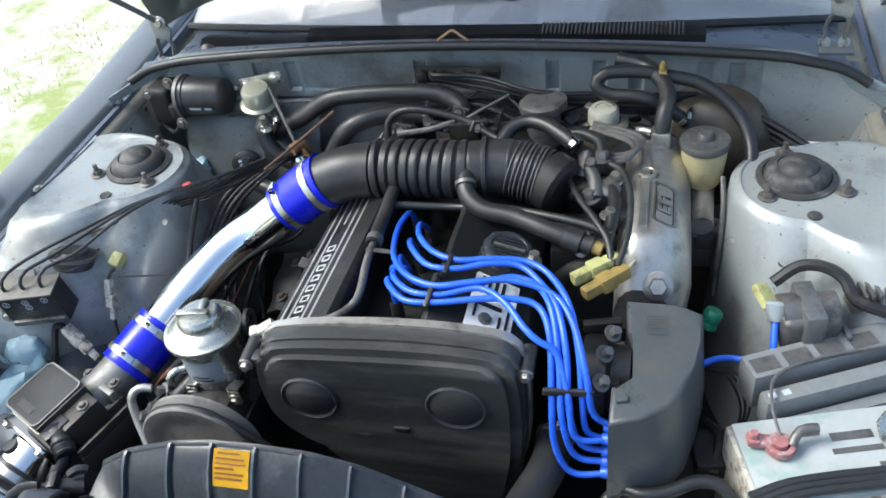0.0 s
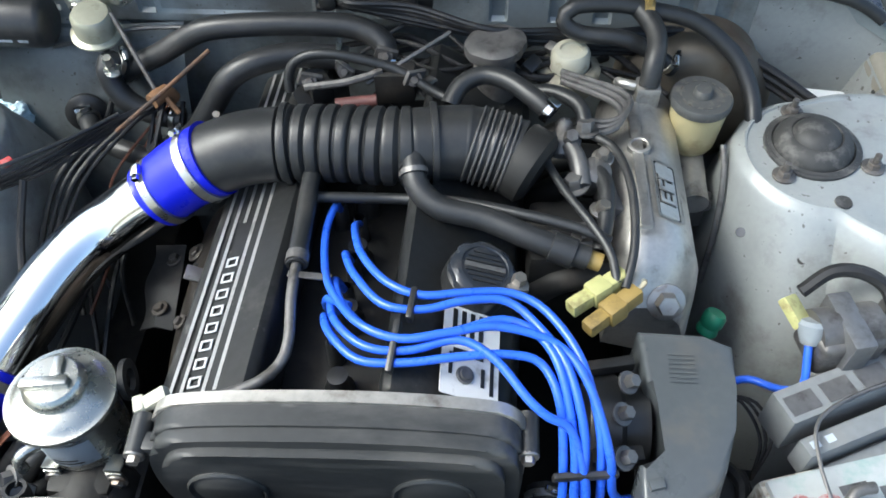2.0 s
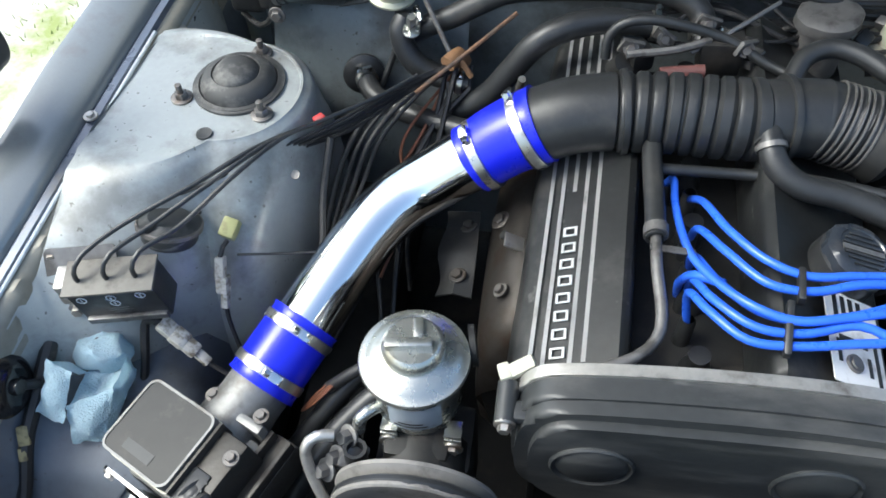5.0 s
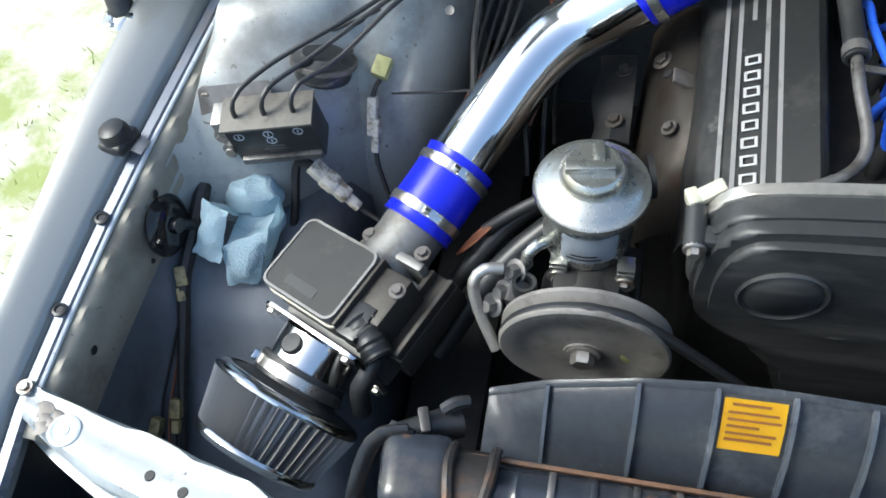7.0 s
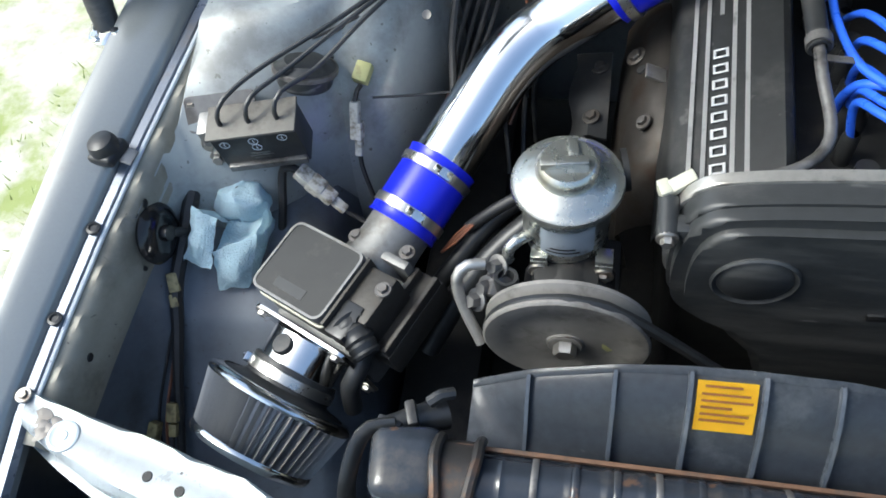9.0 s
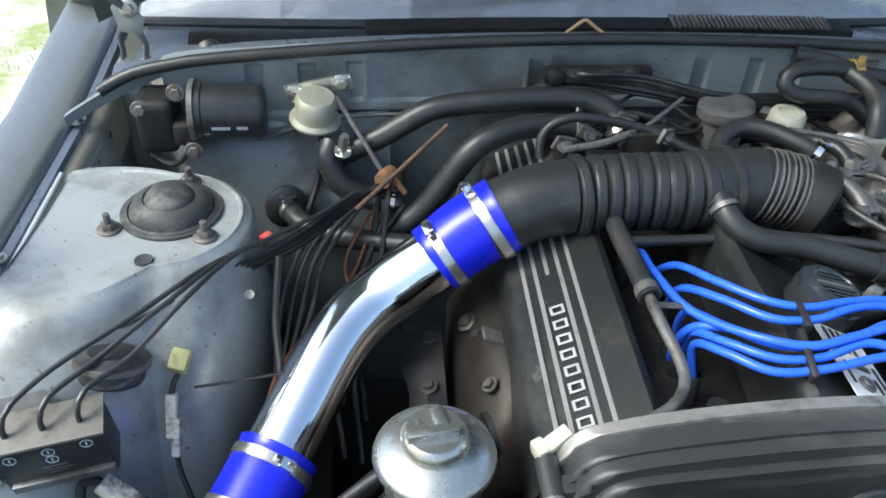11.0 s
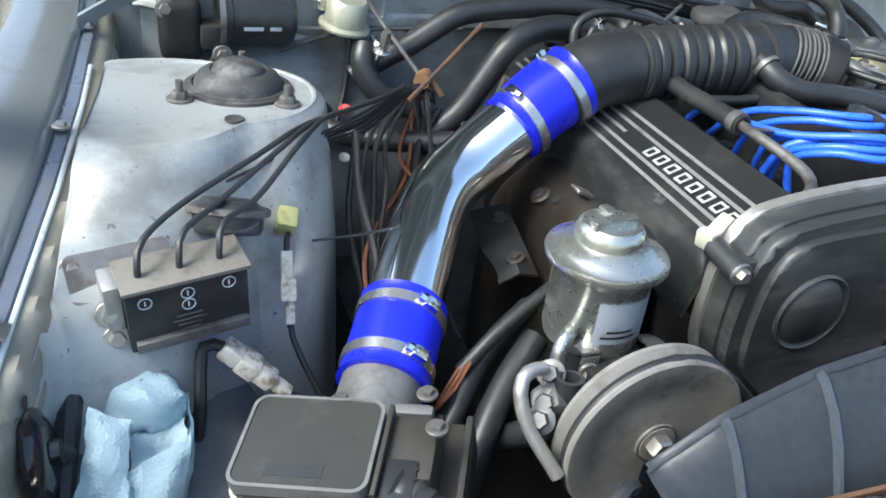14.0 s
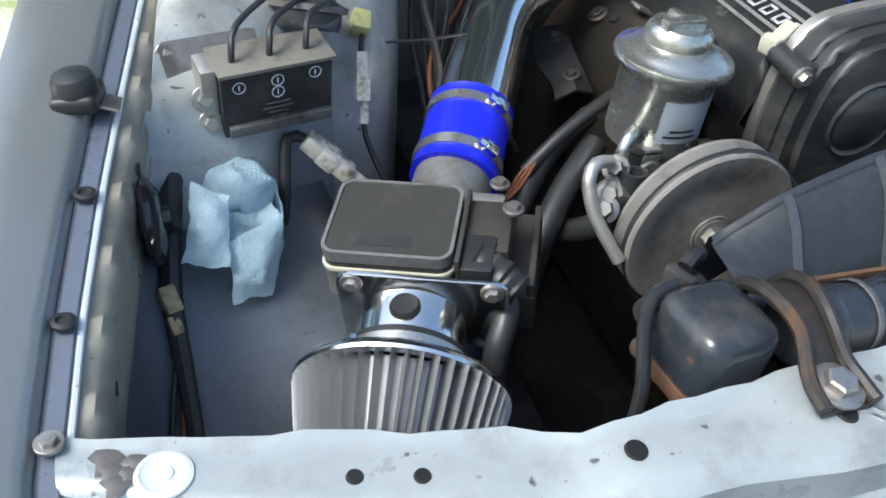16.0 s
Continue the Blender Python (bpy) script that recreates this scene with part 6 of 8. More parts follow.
for y in (-0.50, -0.40):
    bm = bmesh.new()
    add_lathe(bm, [(0.008, 0), (0.008, 0.003), (0.005, 0.004), (0.004, 0.002), (0, 0.002)], pose(-edge_x(y) + 0.010, y, edge_z(y) - 0.0095), 16)
    solid("rubber_stop", bm, M_rubber, "small black rubber stop in the fender gutter", "stop", "rubber stops")

# fender mirror
MF = Vector((-0.820, -0.165, 0.818))
mir = thing("fender_mirror", MF, "grey-black bullet-shaped fender mirror on a tapered stalk", "mirror")
bm = bmesh.new()
add_tube(bm, [MF + Vector((0, 0, -0.004)), MF + Vector((-0.010, 0.022, 0.03)), MF + Vector((-0.014, 0.042, 0.07)), MF + Vector((-0.008, 0.052, 0.105))], lambda t: 0.0145 + 0.007 * t, 20, 0.008)
part("stalk", bm, M_cover, mir)
bm = bmesh.new()
add_lathe(bm, [(0.024, -0.010), (0.025, -0.003), (0.021, 0.003), (0.016, 0.006)], Matrix.Translation(MF), 24)
foot = part("foot", bm, M_chrome, mir, "bright metal foot")
for dx, dy in ((0.016, -0.010), (-0.008, -0.017)):
    bm = bmesh.new()
    add_bolt(bm, MF + Vector((dx, dy, 0.002)), (0, 0, 1), 0.0055, 0.006)
    part("screw", bm, M_chrome, foot)
bm = bmesh.new()
HD = MF + Vector((0.004, 0.075, 0.130))
add_lathe(bm, [(0, -0.066), (0.018, -0.062), (0.034, -0.050), (0.047, -0.028), (0.053, 0.0), (0.054, 0.022), (0.050, 0.026), (0.048, 0.020), (0, 0.020)], along(HD, HD + Vector((0.1, 1, 0.05))), 32)
head = part("mirror_head", bm, M_cover, mir)
bm = bmesh.new()
add_lathe(bm, [(0, 0.0215), (0.047, 0.0215)], along(HD, HD + Vector((0.1, 1, 0.05))), 32)
part("mirror_glass", bm, M_chrome, head)

# ---------------------------------------------------------------- firewall, left
wm = thing("wiper_motor", (-0.50, 0.21, 0.84), "black cylindrical wiper motor on a bracket", "motor")
bm = bmesh.new()
add_lathe(bm, [(0, 0), (0.028, 0.0), (0.034, 0.004), (0.036, 0.01), (0.036, 0.078), (0.038, 0.08), (0.038, 0.088), (0.03, 0.092), (0, 0.092)], along((-0.445, 0.195, 0.862), (-0.56, 0.195, 0.862)), 32)
motor = part("motor_can", bm, M_black, wm)
bm = bmesh.new()
add_lathe(bm, [(0.0385, 0), (0.041, 0.0), (0.041, 0.007), (0.0385, 0.007)], along((-0.533, 0.195, 0.862), (-0.6, 0.195, 0.862)), 32)
part("end_ring", bm, M_dull, wm)
for k, (x0, x1) in enumerate(((-0.512, -0.488), (-0.480, -0.466))):
    bm = bmesh.new()
    rows = [[(x0, 0.195 + 0.0366 * math.cos(a), 0.862 + 0.0366 * math.sin(a)), (x1, 0.195 + 0.0366 * math.cos(a), 0.862 + 0.0366 * math.sin(a))] for a in (radians(188), radians(196))]
    add_sheet(bm, rows)
    part("print_bar", bm, M_paper, motor)
bm = bmesh.new()
add_box(bm, (0.05, 0.06, 0.075), pose(-0.585, 0.205, 0.845), 0.012, 3)
add_box(bm, (0.03, 0.04, 0.03), pose(-0.548, 0.185, 0.84), 0.006)
add_tube(bm, [(-0.60, 0.19, 0.80), (-0.57, 0.17, 0.795), (-0.548, 0.165, 0.815), (-0.545, 0.17, 0.84)], 0.004, 8)
part("gearbox", bm, M_dark, wm)
for p in ((-0.555, 0.185, 0.893), (-0.602, 0.18, 0.872), (-0.538, 0.16, 0.822)):
    bm = bmesh.new()
    add_bolt(bm, p, (0, -1, 0.1), 0.0075, 0.006)
    part("bolt", bm, M_stud, wm)
act = thing("vacuum_actuator", (-0.375, 0.19, 0.82), "pale zinc vacuum actuator can with a rod", "actuator")
bm = bmesh.new()
add_lathe(bm, [(0, -0.022), (0.012, -0.022), (0.031, -0.018), (0.034, -0.016), (0.034, -0.013), (0.027, -0.010), (0.027, 0.016), (0.023, 0.022), (0.010, 0.024), (0, 0.024)], pose(-0.379, 0.182, 0.868, 8, 6, 0), 32)
part("can", bm, mat("pale_cadmium", (0.42, 0.42, 0.33), 0.4, 0.5, 0.12, 90, 0.06, (0.2, 0.18, 0.12), 0.2, 40), act)
bm = bmesh.new()
add_box(bm, (0.09, 0.006, 0.022), pose(-0.375, 0.208, 0.888, 0, -12, 0), 0.002)
plate = part("bracket", bm, M_zinc, act)
for p in ((-0.405, 0.204, 0.880), (-0.345, 0.204, 0.895)):
    bm = bmesh.new()
    add_bolt(bm, p, (0, -1, 0), 0.008, 0.006)
    part("bolt", bm, M_zinc, plate)
bm = bmesh.new()
add_tube(bm, [(-0.352, 0.185, 0.885), (-0.325, 0.155, 0.85), (-0.293, 0.118, 0.808)], 0.0033, 8)
part("rod", bm, M_stud, act)
bm = bmesh.new()
add_bolt(bm, (-0.345, 0.125, 0.838), (0.1, -0.3, 1), 0.007, 0.03)
add_box(bm, (0.022, 0.012, 0.008), pose(-0.345, 0.125, 0.84), 0.002)
solid("adjuster_bolt", bm, M_zinc, "bright adjuster bolt under the actuator", "bolt")
hose("actuator_hose", [(-0.375, 0.18, 0.848), (-0.374, 0.178, 0.82), (-0.38, 0.17, 0.77), (-0.40, 0.14, 0.72)], 0.0045, M_rubber, "thin black hose below the actuator", "hose", 8)
# footwell bulge with heater grommet
bm = bmesh.new()
rows = []
for j in range(9):
    t = j / 8
    rows.append([(x, 0.245 - 0.10 * math.sin(t * 1.5) - 0.02 * math.cos((x + 0.42) * 9), 0.836 - 0.30 * t ** 1.4) for x in [-0.56 + 0.28 * i / 14 for i in range(15)]])
add_sheet(bm, rows, 0.003)
part("footwell_panel", bm, M_bay, firewall, "grey painted bulge of the footwell")
hose("brake_line", [(-0.46, 0.20, 0.815), (-0.42, 0.19, 0.832), (-0.38, 0.20, 0.838), (-0.32, 0.215, 0.84), (-0.2, 0.22, 0.84)], 0.003, M_dull, "thin grey metal line along the firewall", "pipe", 6)
bm = bmesh.new()
add_lathe(bm, [(0.03, 0), (0.03, 0.006), (0.022, 0.012), (0.014, 0.012)], along((-0.425, 0.155, 0.735), (-0.40, 0.05, 0.76)), 24)
solid("heater_grommet", bm, M_rubber, "black rubber heater grommet in the firewall", "grommet")
hose("heater_hose", [(-0.424, 0.150, 0.737), (-0.40, 0.11, 0.735), (-0.36, 0.085, 0.735), (-0.30, 0.06, 0.74), (-0.24, 0.04, 0.745)], 0.0145, M_rubber, "black heater hose out of the firewall")
hose("heater_hose", [(-0.350, 0.165, 0.815), (-0.362, 0.150, 0.83), (-0.362, 0.140, 0.808), (-0.345, 0.130, 0.782), (-0.315, 0.125, 0.766), (-0.27, 0.12, 0.76)], 0.016, M_rubber, "bent black heater hose below the actuator")
hose("heater_hose", [(-0.37, 0.17, 0.79), (-0.325, 0.168, 0.818), (-0.294, 0.168, 0.834), (-0.257, 0.168, 0.858), (-0.222, 0.168, 0.876), (-0.16, 0.168, 0.885), (-0.08, 0.168, 0.889), (-0.02, 0.165, 0.886), (0.015, 0.15, 0.872), (0.02, 0.12, 0.85)], 0.0155, M_rubber, "long black heater hose across the firewall")
hose("heater_hose", [(-0.30, 0.09, 0.72), (-0.245, 0.095, 0.762), (-0.212, 0.098, 0.808), (-0.183, 0.10, 0.85), (-0.15, 0.11, 0.868), (-0.10, 0.125, 0.872), (-0.03, 0.13, 0.865)], 0.0165, M_rubber, "thick black heater hose rising behind the engine")
bm = bmesh.new()
add_tube(bm, [(-0.20, 0.07, 0.80), (-0.196, 0.062, 0.825)], 0.005, 8)
solid("hose_clip", bm, M_steel, "small steel spring clip on a heater hose", "clip")
bm = bmesh.new()
add_tube(bm, [(-0.33, 0.05, 0.80), (-0.27, 0.09, 0.835), (-0.21, 0.13, 0.872)], 0.003, 8)
solid("stay_rod", bm, M_rust, "thin brown metal stay rod behind the engine", "rod")

# ---------------------------------------------------------------- firewall, middle and rear of the engine
for k in range(5):
    z = 0.882 + 0.006 * k
    hose("rear_loom", [(-0.08 + 0.01 * k, 0.215, z), (-0.03, 0.19 - 0.006 * k, z + 0.018), (0.05, 0.17, z + 0.012), (0.15, 0.165 - 0.004 * k, z - 0.004), (0.25, 0.17, z - 0.018), (0.34, 0.18, z - 0.028), (0.40, 0.20, z - 0.035)], 0.0042 + 0.001 * (k % 2), M_wire, "black cables strung along the firewall", "cable", 8, "firewall cables")
bm = bmesh.new()
add_box(bm, (0.15, 0.02, 0.02), pose(0.0, 0.205, 0.905), 0.004)
for k in range(4):
    add_lathe(bm, [(0.011, 0), (0.011, 0.012), (0.006, 0.014), (0, 0.014)], along((-0.06 + 0.035 * k, 0.196, 0.908), (-0.06 + 0.035 * k, 0.1, 0.908)), 12)
solid("loom_bracket", bm, M_dark, "grimy dark loom bracket on the firewall", "bracket")
hose("vacuum_hose", [(-0.098, 0.075, 0.855), (-0.097, 0.085, 0.878), (-0.08, 0.09, 0.897), (-0.04, 0.09, 0.903), (0.034, 0.082, 0.890), (0.085, 0.06, 0.874), (0.112, 0.045, 0.872)], 0.0062, M_rubber, "black vacuum hose arching behind the intake hose", "hose", 10)
Tilt.slope = 0.052
thr = thing("throttle_linkage", (-0.02, 0.06, 0.80), "grimy throttle linkage with brackets and rods", "linkage")
bm = bmesh.new()
add_box(bm, (0.05, 0.03, 0.045), pose(0.035, 0.085, 0.855), 0.004)
part("body", bm, M_dark, thr)
bm = bmesh.new()
add_box(bm, (0.03, 0.03, 0.03), pose(-0.06, 0.075, 0.855, 0, 0, 30), 0.006)
part("block", bm, M_dark, thr)
bm = bmesh.new()
add_lathe(bm, [(0.014, 0), (0.014, 0.02), (0, 0.022)], pose(-0.085, 0.065, 0.842, 20, 30, 0), 16)
part("spring_cup", bm, M_dark, thr)
bm = bmesh.new()
add_tube(bm, [(-0.075, 0.062, 0.868), (-0.02, 0.068, 0.872), (0.02, 0.08, 0.878)], 0.005, 8)
part("rod", bm, M_dull, thr)
bm = bmesh.new()
add_tube(bm, [(0.0, 0.075, 0.862), (0.05, 0.10, 0.88), (0.10, 0.14, 0.888)], 0.003, 6)
part("rod", bm, M_dull, thr)
bm = bmesh.new()
add_tube(bm, [(-0.035, 0.045, 0.855), (0.015, 0.05, 0.857)], 0.008, 10)
part("red_sleeve", bm, mat("faded_red", (0.12, 0.05, 0.045), 0.5, 0, 0.3, 90, 0.2), thr, "faded red rubber sleeve")
for p, a in (((-0.07, 0.075, 0.87), 10), ((-0.03, 0.10, 0.865), -30), ((0.06, 0.075, 0.872), 40), ((0.02, 0.12, 0.872), 0)):
    bm = bmesh.new()
    add_box(bm, (0.028, 0.006, 0.02), pose(*p, 10, 20, a), 0.002)
    tab = part("bracket", bm, M_dull, thr)
    bm = bmesh.new()
    add_bolt(bm, (p[0], p[1] - 0.004, p[2]), (0, -1, 0.5), 0.006, 0.006)
    part("bolt", bm, M_stud, tab)
cap = thing("coolant_filler", (0.164, 0.144, 0.80), "metal coolant filler with a dull black cap", "filler")
bm = bmesh.new()
add_lathe(bm, [(0.03, 0.79), (0.028, 0.83), (0.026, 0.845), (0.030, 0.848), (0.030, 0.856)], pose(0.157, 0.130, 0.013), 24)
part("neck", bm, M_dull, cap)
bm = bmesh.new()
add_lathe(bm, [(0.036, 0.855), (0.037, 0.860), (0.036, 0.868), (0.028, 0.872), (0.020, 0.871), (0, 0.870)], pose(0.157, 0.130, 0.013), 28, wave=lambda a, k: 1.07 if abs(math.cos(a - 0.3)) > 0.93 and k < 3 else 1.0)
part("pressure_cap", bm, M_dull, cap, "dusty metal pressure cap")
can2 = thing("thermo_valve", (0.256, 0.128, 0.80), "dusty cream round valve housing on the engine", "valve")
bm = bmesh.new()
add_lathe(bm, [(0.034, 0.80), (0.040, 0.815), (0.041, 0.83), (0.036, 0.836), (0.028, 0.838)], pose(0.253, 0.142, -0.003), 28)
part("base", bm, mat("dusty_cream", (0.28, 0.26, 0.2), 0.55, 0.1, 0.2, 90, 0.1, (0.12, 0.1, 0.07), 0.3, 30), can2)
bm = bmesh.new()
add_lathe(bm, [(0.026, 0.836), (0.025, 0.855), (0.021, 0.861), (0.014, 0.862), (0.013, 0.859), (0, 0.859)], pose(0.253, 0.142, -0.003), 28)
part("knob", bm, M_cream, can2, "pale cream plastic knob")

Tilt.slope = 0.0
# loose wiring in the dark gap beside the engine and along the firewall
rnd = random.Random(21)
for k in range(9):
    a = Vector((-0.285 + rnd.uniform(-0.02, 0.02), 0.11 + rnd.uniform(-0.03, 0.03), 0.79 + rnd.uniform(-0.03, 0.02)))
    b = Vector((-0.30 - rnd.uniform(0.0, 0.14), -0.10 - rnd.uniform(0.0, 0.16), 0.60 + rnd.uniform(-0.05, 0.07)))
    m1 = a.lerp(b, 0.35) + Vector((rnd.uniform(-0.05, 0.02), rnd.uniform(-0.02, 0.02), rnd.uniform(-0.03, 0.01)))
    m2 = a.lerp(b, 0.7) + Vector((rnd.uniform(-0.04, 0.02), rnd.uniform(-0.03, 0.03), rnd.uniform(-0.03, 0.03)))
    hose("gap_wire", [a, m1, m2, b], rnd.uniform(0.002, 0.0045), M_copper if k % 4 == 3 else M_wire, "loose dusty wire in the gap beside the engine", "wire", 6, "gap wiring")
for k in range(8):
    x0, x1 = rnd.uniform(-0.12, 0.02), rnd.uniform(0.22, 0.40)
    z0 = rnd.uniform(0.83, 0.89)
    pts = [(x0, rnd.uniform(0.13, 0.21), z0)]
    for i in (1, 2, 3):
        pts.append((x0 + (x1 - x0) * i / 4, rnd.uniform(0.11, 0.20), z0 + rnd.uniform(-0.02, 0.025)))
    pts.append((x1, rnd.uniform(0.12, 0.21), z0 - 0.02))
    hose("firewall_wire", pts, rnd.uniform(0.0025, 0.006), M_wire, "black cable tangled behind the engine", "cable", 8, "rear wiring")
for k in range(6):
    x = rnd.uniform(-0.10, 0.30)
    p = Vector((x, rnd.uniform(0.06, 0.16), rnd.uniform(0.84, 0.87)))
    bm = bmesh.new()
    add_box(bm, (rnd.uniform(0.014, 0.03), rnd.uniform(0.012, 0.02), rnd.uniform(0.01, 0.02)), Matrix.Translation(p) @ pose(0, 0, 0, rnd.uniform(-30, 30), rnd.uniform(-30, 30), rnd.uniform(0, 90)), 0.003)
    solid("rear_connector", bm, M_black if k % 3 else M_dull, "grimy dark wire connector behind the engine", "connector", "rear connectors")
# second cloth behind the strut tower
bm = bmesh.new()
bmesh.ops.create_icosphere(bm, subdivisions=5, radius=1.0)
for v in bm.verts:
    d = v.co.normalized()
    f = 1 + 0.45 * noise.noise(d * 1.7) + 0.28 * (0.5 - abs(noise.noise(d * 3.6 + Vector((4, 2, 1))))) + 0.10 * noise.noise(d * 9)
    v.co = Vector((d.x * 0.034, d.y * 0.026, d.z * 0.028)) * f + Vector((-0.546, 0.160, 0.711))
solid("paper_towel", bm, M_rag, "small crumpled light blue paper cloth behind the strut tower", "cloth")

# ---------------------------------------------------------------- intake side
Tilt.slope = 0.052
plen = thing("intake_plenum", (0.34, -0.05, 0.70), "cast aluminium intake plenum with raised lettering", "plenum")
PY = (-0.192, -0.186, -0.172, -0.150, -0.135, -0.05, 0.05, 0.098, 0.110)
bm = bmesh.new()
rows = []
for y in PY:
    f = 0.0 if y > -0.14 else min(1.0, (-0.14 - y) / 0.05)
    zt = 0.830 - 0.060 * f ** 1.5
    w = -0.012 * f
    rows.append([(0.290, y, 0.70), (0.292, y, zt - 0.040), (0.298, y, zt - 0.018), (0.308, y, zt - 0.004), (0.318, y, zt), (0.346, y, zt - 0.001), (0.366 + w, y, zt - 0.012), (0.384 + w, y, zt - 0.032), (0.394 + w, y, zt - 0.062), (0.398 + w, y, zt - 0.10), (0.394 + w, y, 0.69)])
add_sheet(bm, rows)
bmesh.ops.contextual_create(bm, geom=[v for v in bm.verts if abs(v.co.y - PY[0]) < 1e-5])
bmesh.ops.contextual_create(bm, geom=[v for v in bm.verts if abs(v.co.y - PY[-1]) < 1e-5])
pbody = part("plenum_body", bm, M_alu, plen)
bm = bmesh.new()
add_box(bm, (0.014, 0.20, 0.008), pose(0.326, -0.03, 0.831), 0.003)
part("raised_rail", bm, M_alu, pbody)
bm = bmesh.new()
add_lathe(bm, [(0.0065, 0), (0.0135, 0.0), (0.0135, 0.008), (0.0105, 0.009), (0.009, 0.008), (0.009, 0.001), (0, 0.001)], pose(0.328, -0.007, 0.828), 24)
part("ring_boss", bm, M_alu, pbody)
bm = bmesh.new()
add_lathe(bm, [(0, 0.002), (0.009, 0.002)], pose(0.328, -0.007, 0.829), 20)
part("ring_hole", bm, M_ink, pbody)
EM = frame_of((0.3540, -0.070, 0.8235), (0.3540, -0.02, 0.8235), (-0.020, 0, 0.011))
bm = bmesh.new()
o, i_ = rounded(0.090, 0.037, 0.004), rounded(0.084, 0.031, 0.003)
vo = [bm.verts.new(EM @ Vector((x, y, 0.003))) for x, y in o]
vi = [bm.verts.new(EM @ Vector((x, y, 0.003))) for x, y in i_]
for k in range(len(o)):
    j = (k + 1) % len(o)
    bm.faces.new((vo[k], vo[j], vi[j], vi[k]))
bmesh.ops.solidify(bm, geom=bm.faces[:], thickness=0.002)
fr = part("letter_frame", bm, M_alu, pbody)
bm = bmesh.new()
add_slab(bm, i_, 0.0006, EM @ Matrix.Translation((0, 0, 0.0004)))
part("frame_groove", bm, M_dark, fr)
bm = bmesh.new()
add_slab(bm, rounded(0.079, 0.026, 0.003), 0.0008, EM @ Matrix.Translation((0, 0, 0.0008)))
part("letter_field", bm, M_alu, fr)


def letter_mesh(offset, height, lift):
    txt = bpy.data.curves.new("letters", "FONT")
    txt.body, txt.size, txt.extrude, txt.align_x, txt.align_y = "EFI", 0.032, height, "CENTER", "CENTER"
    txt.offset = offset
    tob = new("letters", txt)
    tob.matrix_world = EM @ Matrix.Translation((0, 0, lift)) @ Matrix.Diagonal((1.15, 0.86, 1, 1))
    bpy.context.view_layer.update()
    deps = bpy.context.evaluated_depsgraph_get()
    tm = bpy.data.meshes.new_from_object(tob.evaluated_get(deps))
    tw = tob.matrix_world.copy()
    bpy.data.objects.remove(tob)
    tm.transform(tw)
    bm = bmesh.new()
    bm.from_mesh(tm)
    return bm


part("letter_groove", letter_mesh(0.0018, 0.0002, 0.0018), M_dark, fr, smooth=False)
part("raised_letters", letter_mesh(0.0004, 0.0008, 0.0028), M_alu, fr, "raised letters EFI", smooth=False)
bm = bmesh.new()
add_bolt(bm, (0.351, -0.188, 0.775), (0, -0.8, 0.6), 0.013, 0.016)
part("bolt", bm, M_steel, pbody)
bm = bmesh.new()
add_box(bm, (0.03, 0.028, 0.03), pose(0.345, 0.085, 0.835), 0.005)
add_tube(bm, [(0.33, 0.085, 0.845), (0.315, 0.09, 0.846), (0.31, 0.10, 0.84)], 0.006, 10)
fit_ = part("hose_fitting", bm, M_alu, pbody)
for k in range(6):
    bm = bmesh.new()
    y = -0.155 + 0.046 * k
    add_tube(bm, [(0.296, y, 0.775), (0.265, y - 0.004, 0.785), (0.235, y - 0.004, 0.775), (0.205, y, 0.74)], 0.017, 14)
    part("runner", bm, M_dark, plen, "oily cast intake runner")
hose("brake_vacuum_hose", [(0.345, 0.082, 0.848), (0.348, 0.095, 0.872), (0.352, 0.125, 0.888), (0.340, 0.155, 0.897), (0.315, 0.185, 0.905), (0.27, 0.20, 0.912)], 0.0125, M_rubber, "black brake vacuum hose rising from the plenum")
Tilt.slope = 0.0
hose("servo_hose", [(0.385, 0.145, 0.85), (0.362, 0.143, 0.872), (0.318, 0.140, 0.899), (0.262, 0.145, 0.902), (0.240, 0.152, 0.915), (0.252, 0.16, 0.930), (0.30, 0.165, 0.932), (0.345, 0.165, 0.925), (0.405, 0.16, 0.912), (0.455, 0.135, 0.882), (0.478, 0.10, 0.850), (0.48, 0.06, 0.82), (0.475, 0.02, 0.78)], 0.0105, M_rubber, "long black hose looped over the brake servo")
bm = bmesh.new()
add_lathe(bm, [(0.0135, 0), (0.017, 0.0), (0.017, 0.012), (0.0135, 0.012)], along((0.335, 0.165, 0.9265), (0.36, 0.165, 0.923)), 20)
add_box(bm, (0.006, 0.01, 0.02), pose(0.342, 0.158, 0.942), 0.002)
solid("hose_valve", bm, M_tan, "orange-yellow valve ring on a black hose", "valve")
for k in range(3):
    hose("servo_line", [(0.30, 0.19, 0.87 - 0.010 * k), (0.40, 0.20, 0.868 - 0.012 * k), (0.50, 0.17, 0.845 - 0.012 * k), (0.585, 0.12, 0.815 - 0.010 * k)], 0.0055, M_wire, "black cables crossing to the strut tower", "cable", 8, "servo cables")
servo = thing("brake_servo", (0.42, 0.17, 0.70), "dusty brown brake servo drum on the firewall", "servo")
bm = bmesh.new()
add_lathe(bm, [(0, -0.012), (0.04, -0.012), (0.055, -0.004), (0.085, 0.0), (0.098, 0.010), (0.104, 0.022), (0.108, 0.030), (0.108, 0.036), (0.100, 0.045), (0.10, 0.085), (0.08, 0.095), (0, 0.095)], along((0.425, 0.145, 0.775), (0.425, 0.5, 0.775)), 48)
part("drum", bm, mat("dusty_servo", (0.115, 0.10, 0.078), 0.5, 0.4, 0.2, 60, 0.1, (0.09, 0.06, 0.04), 0.4, 10), servo)
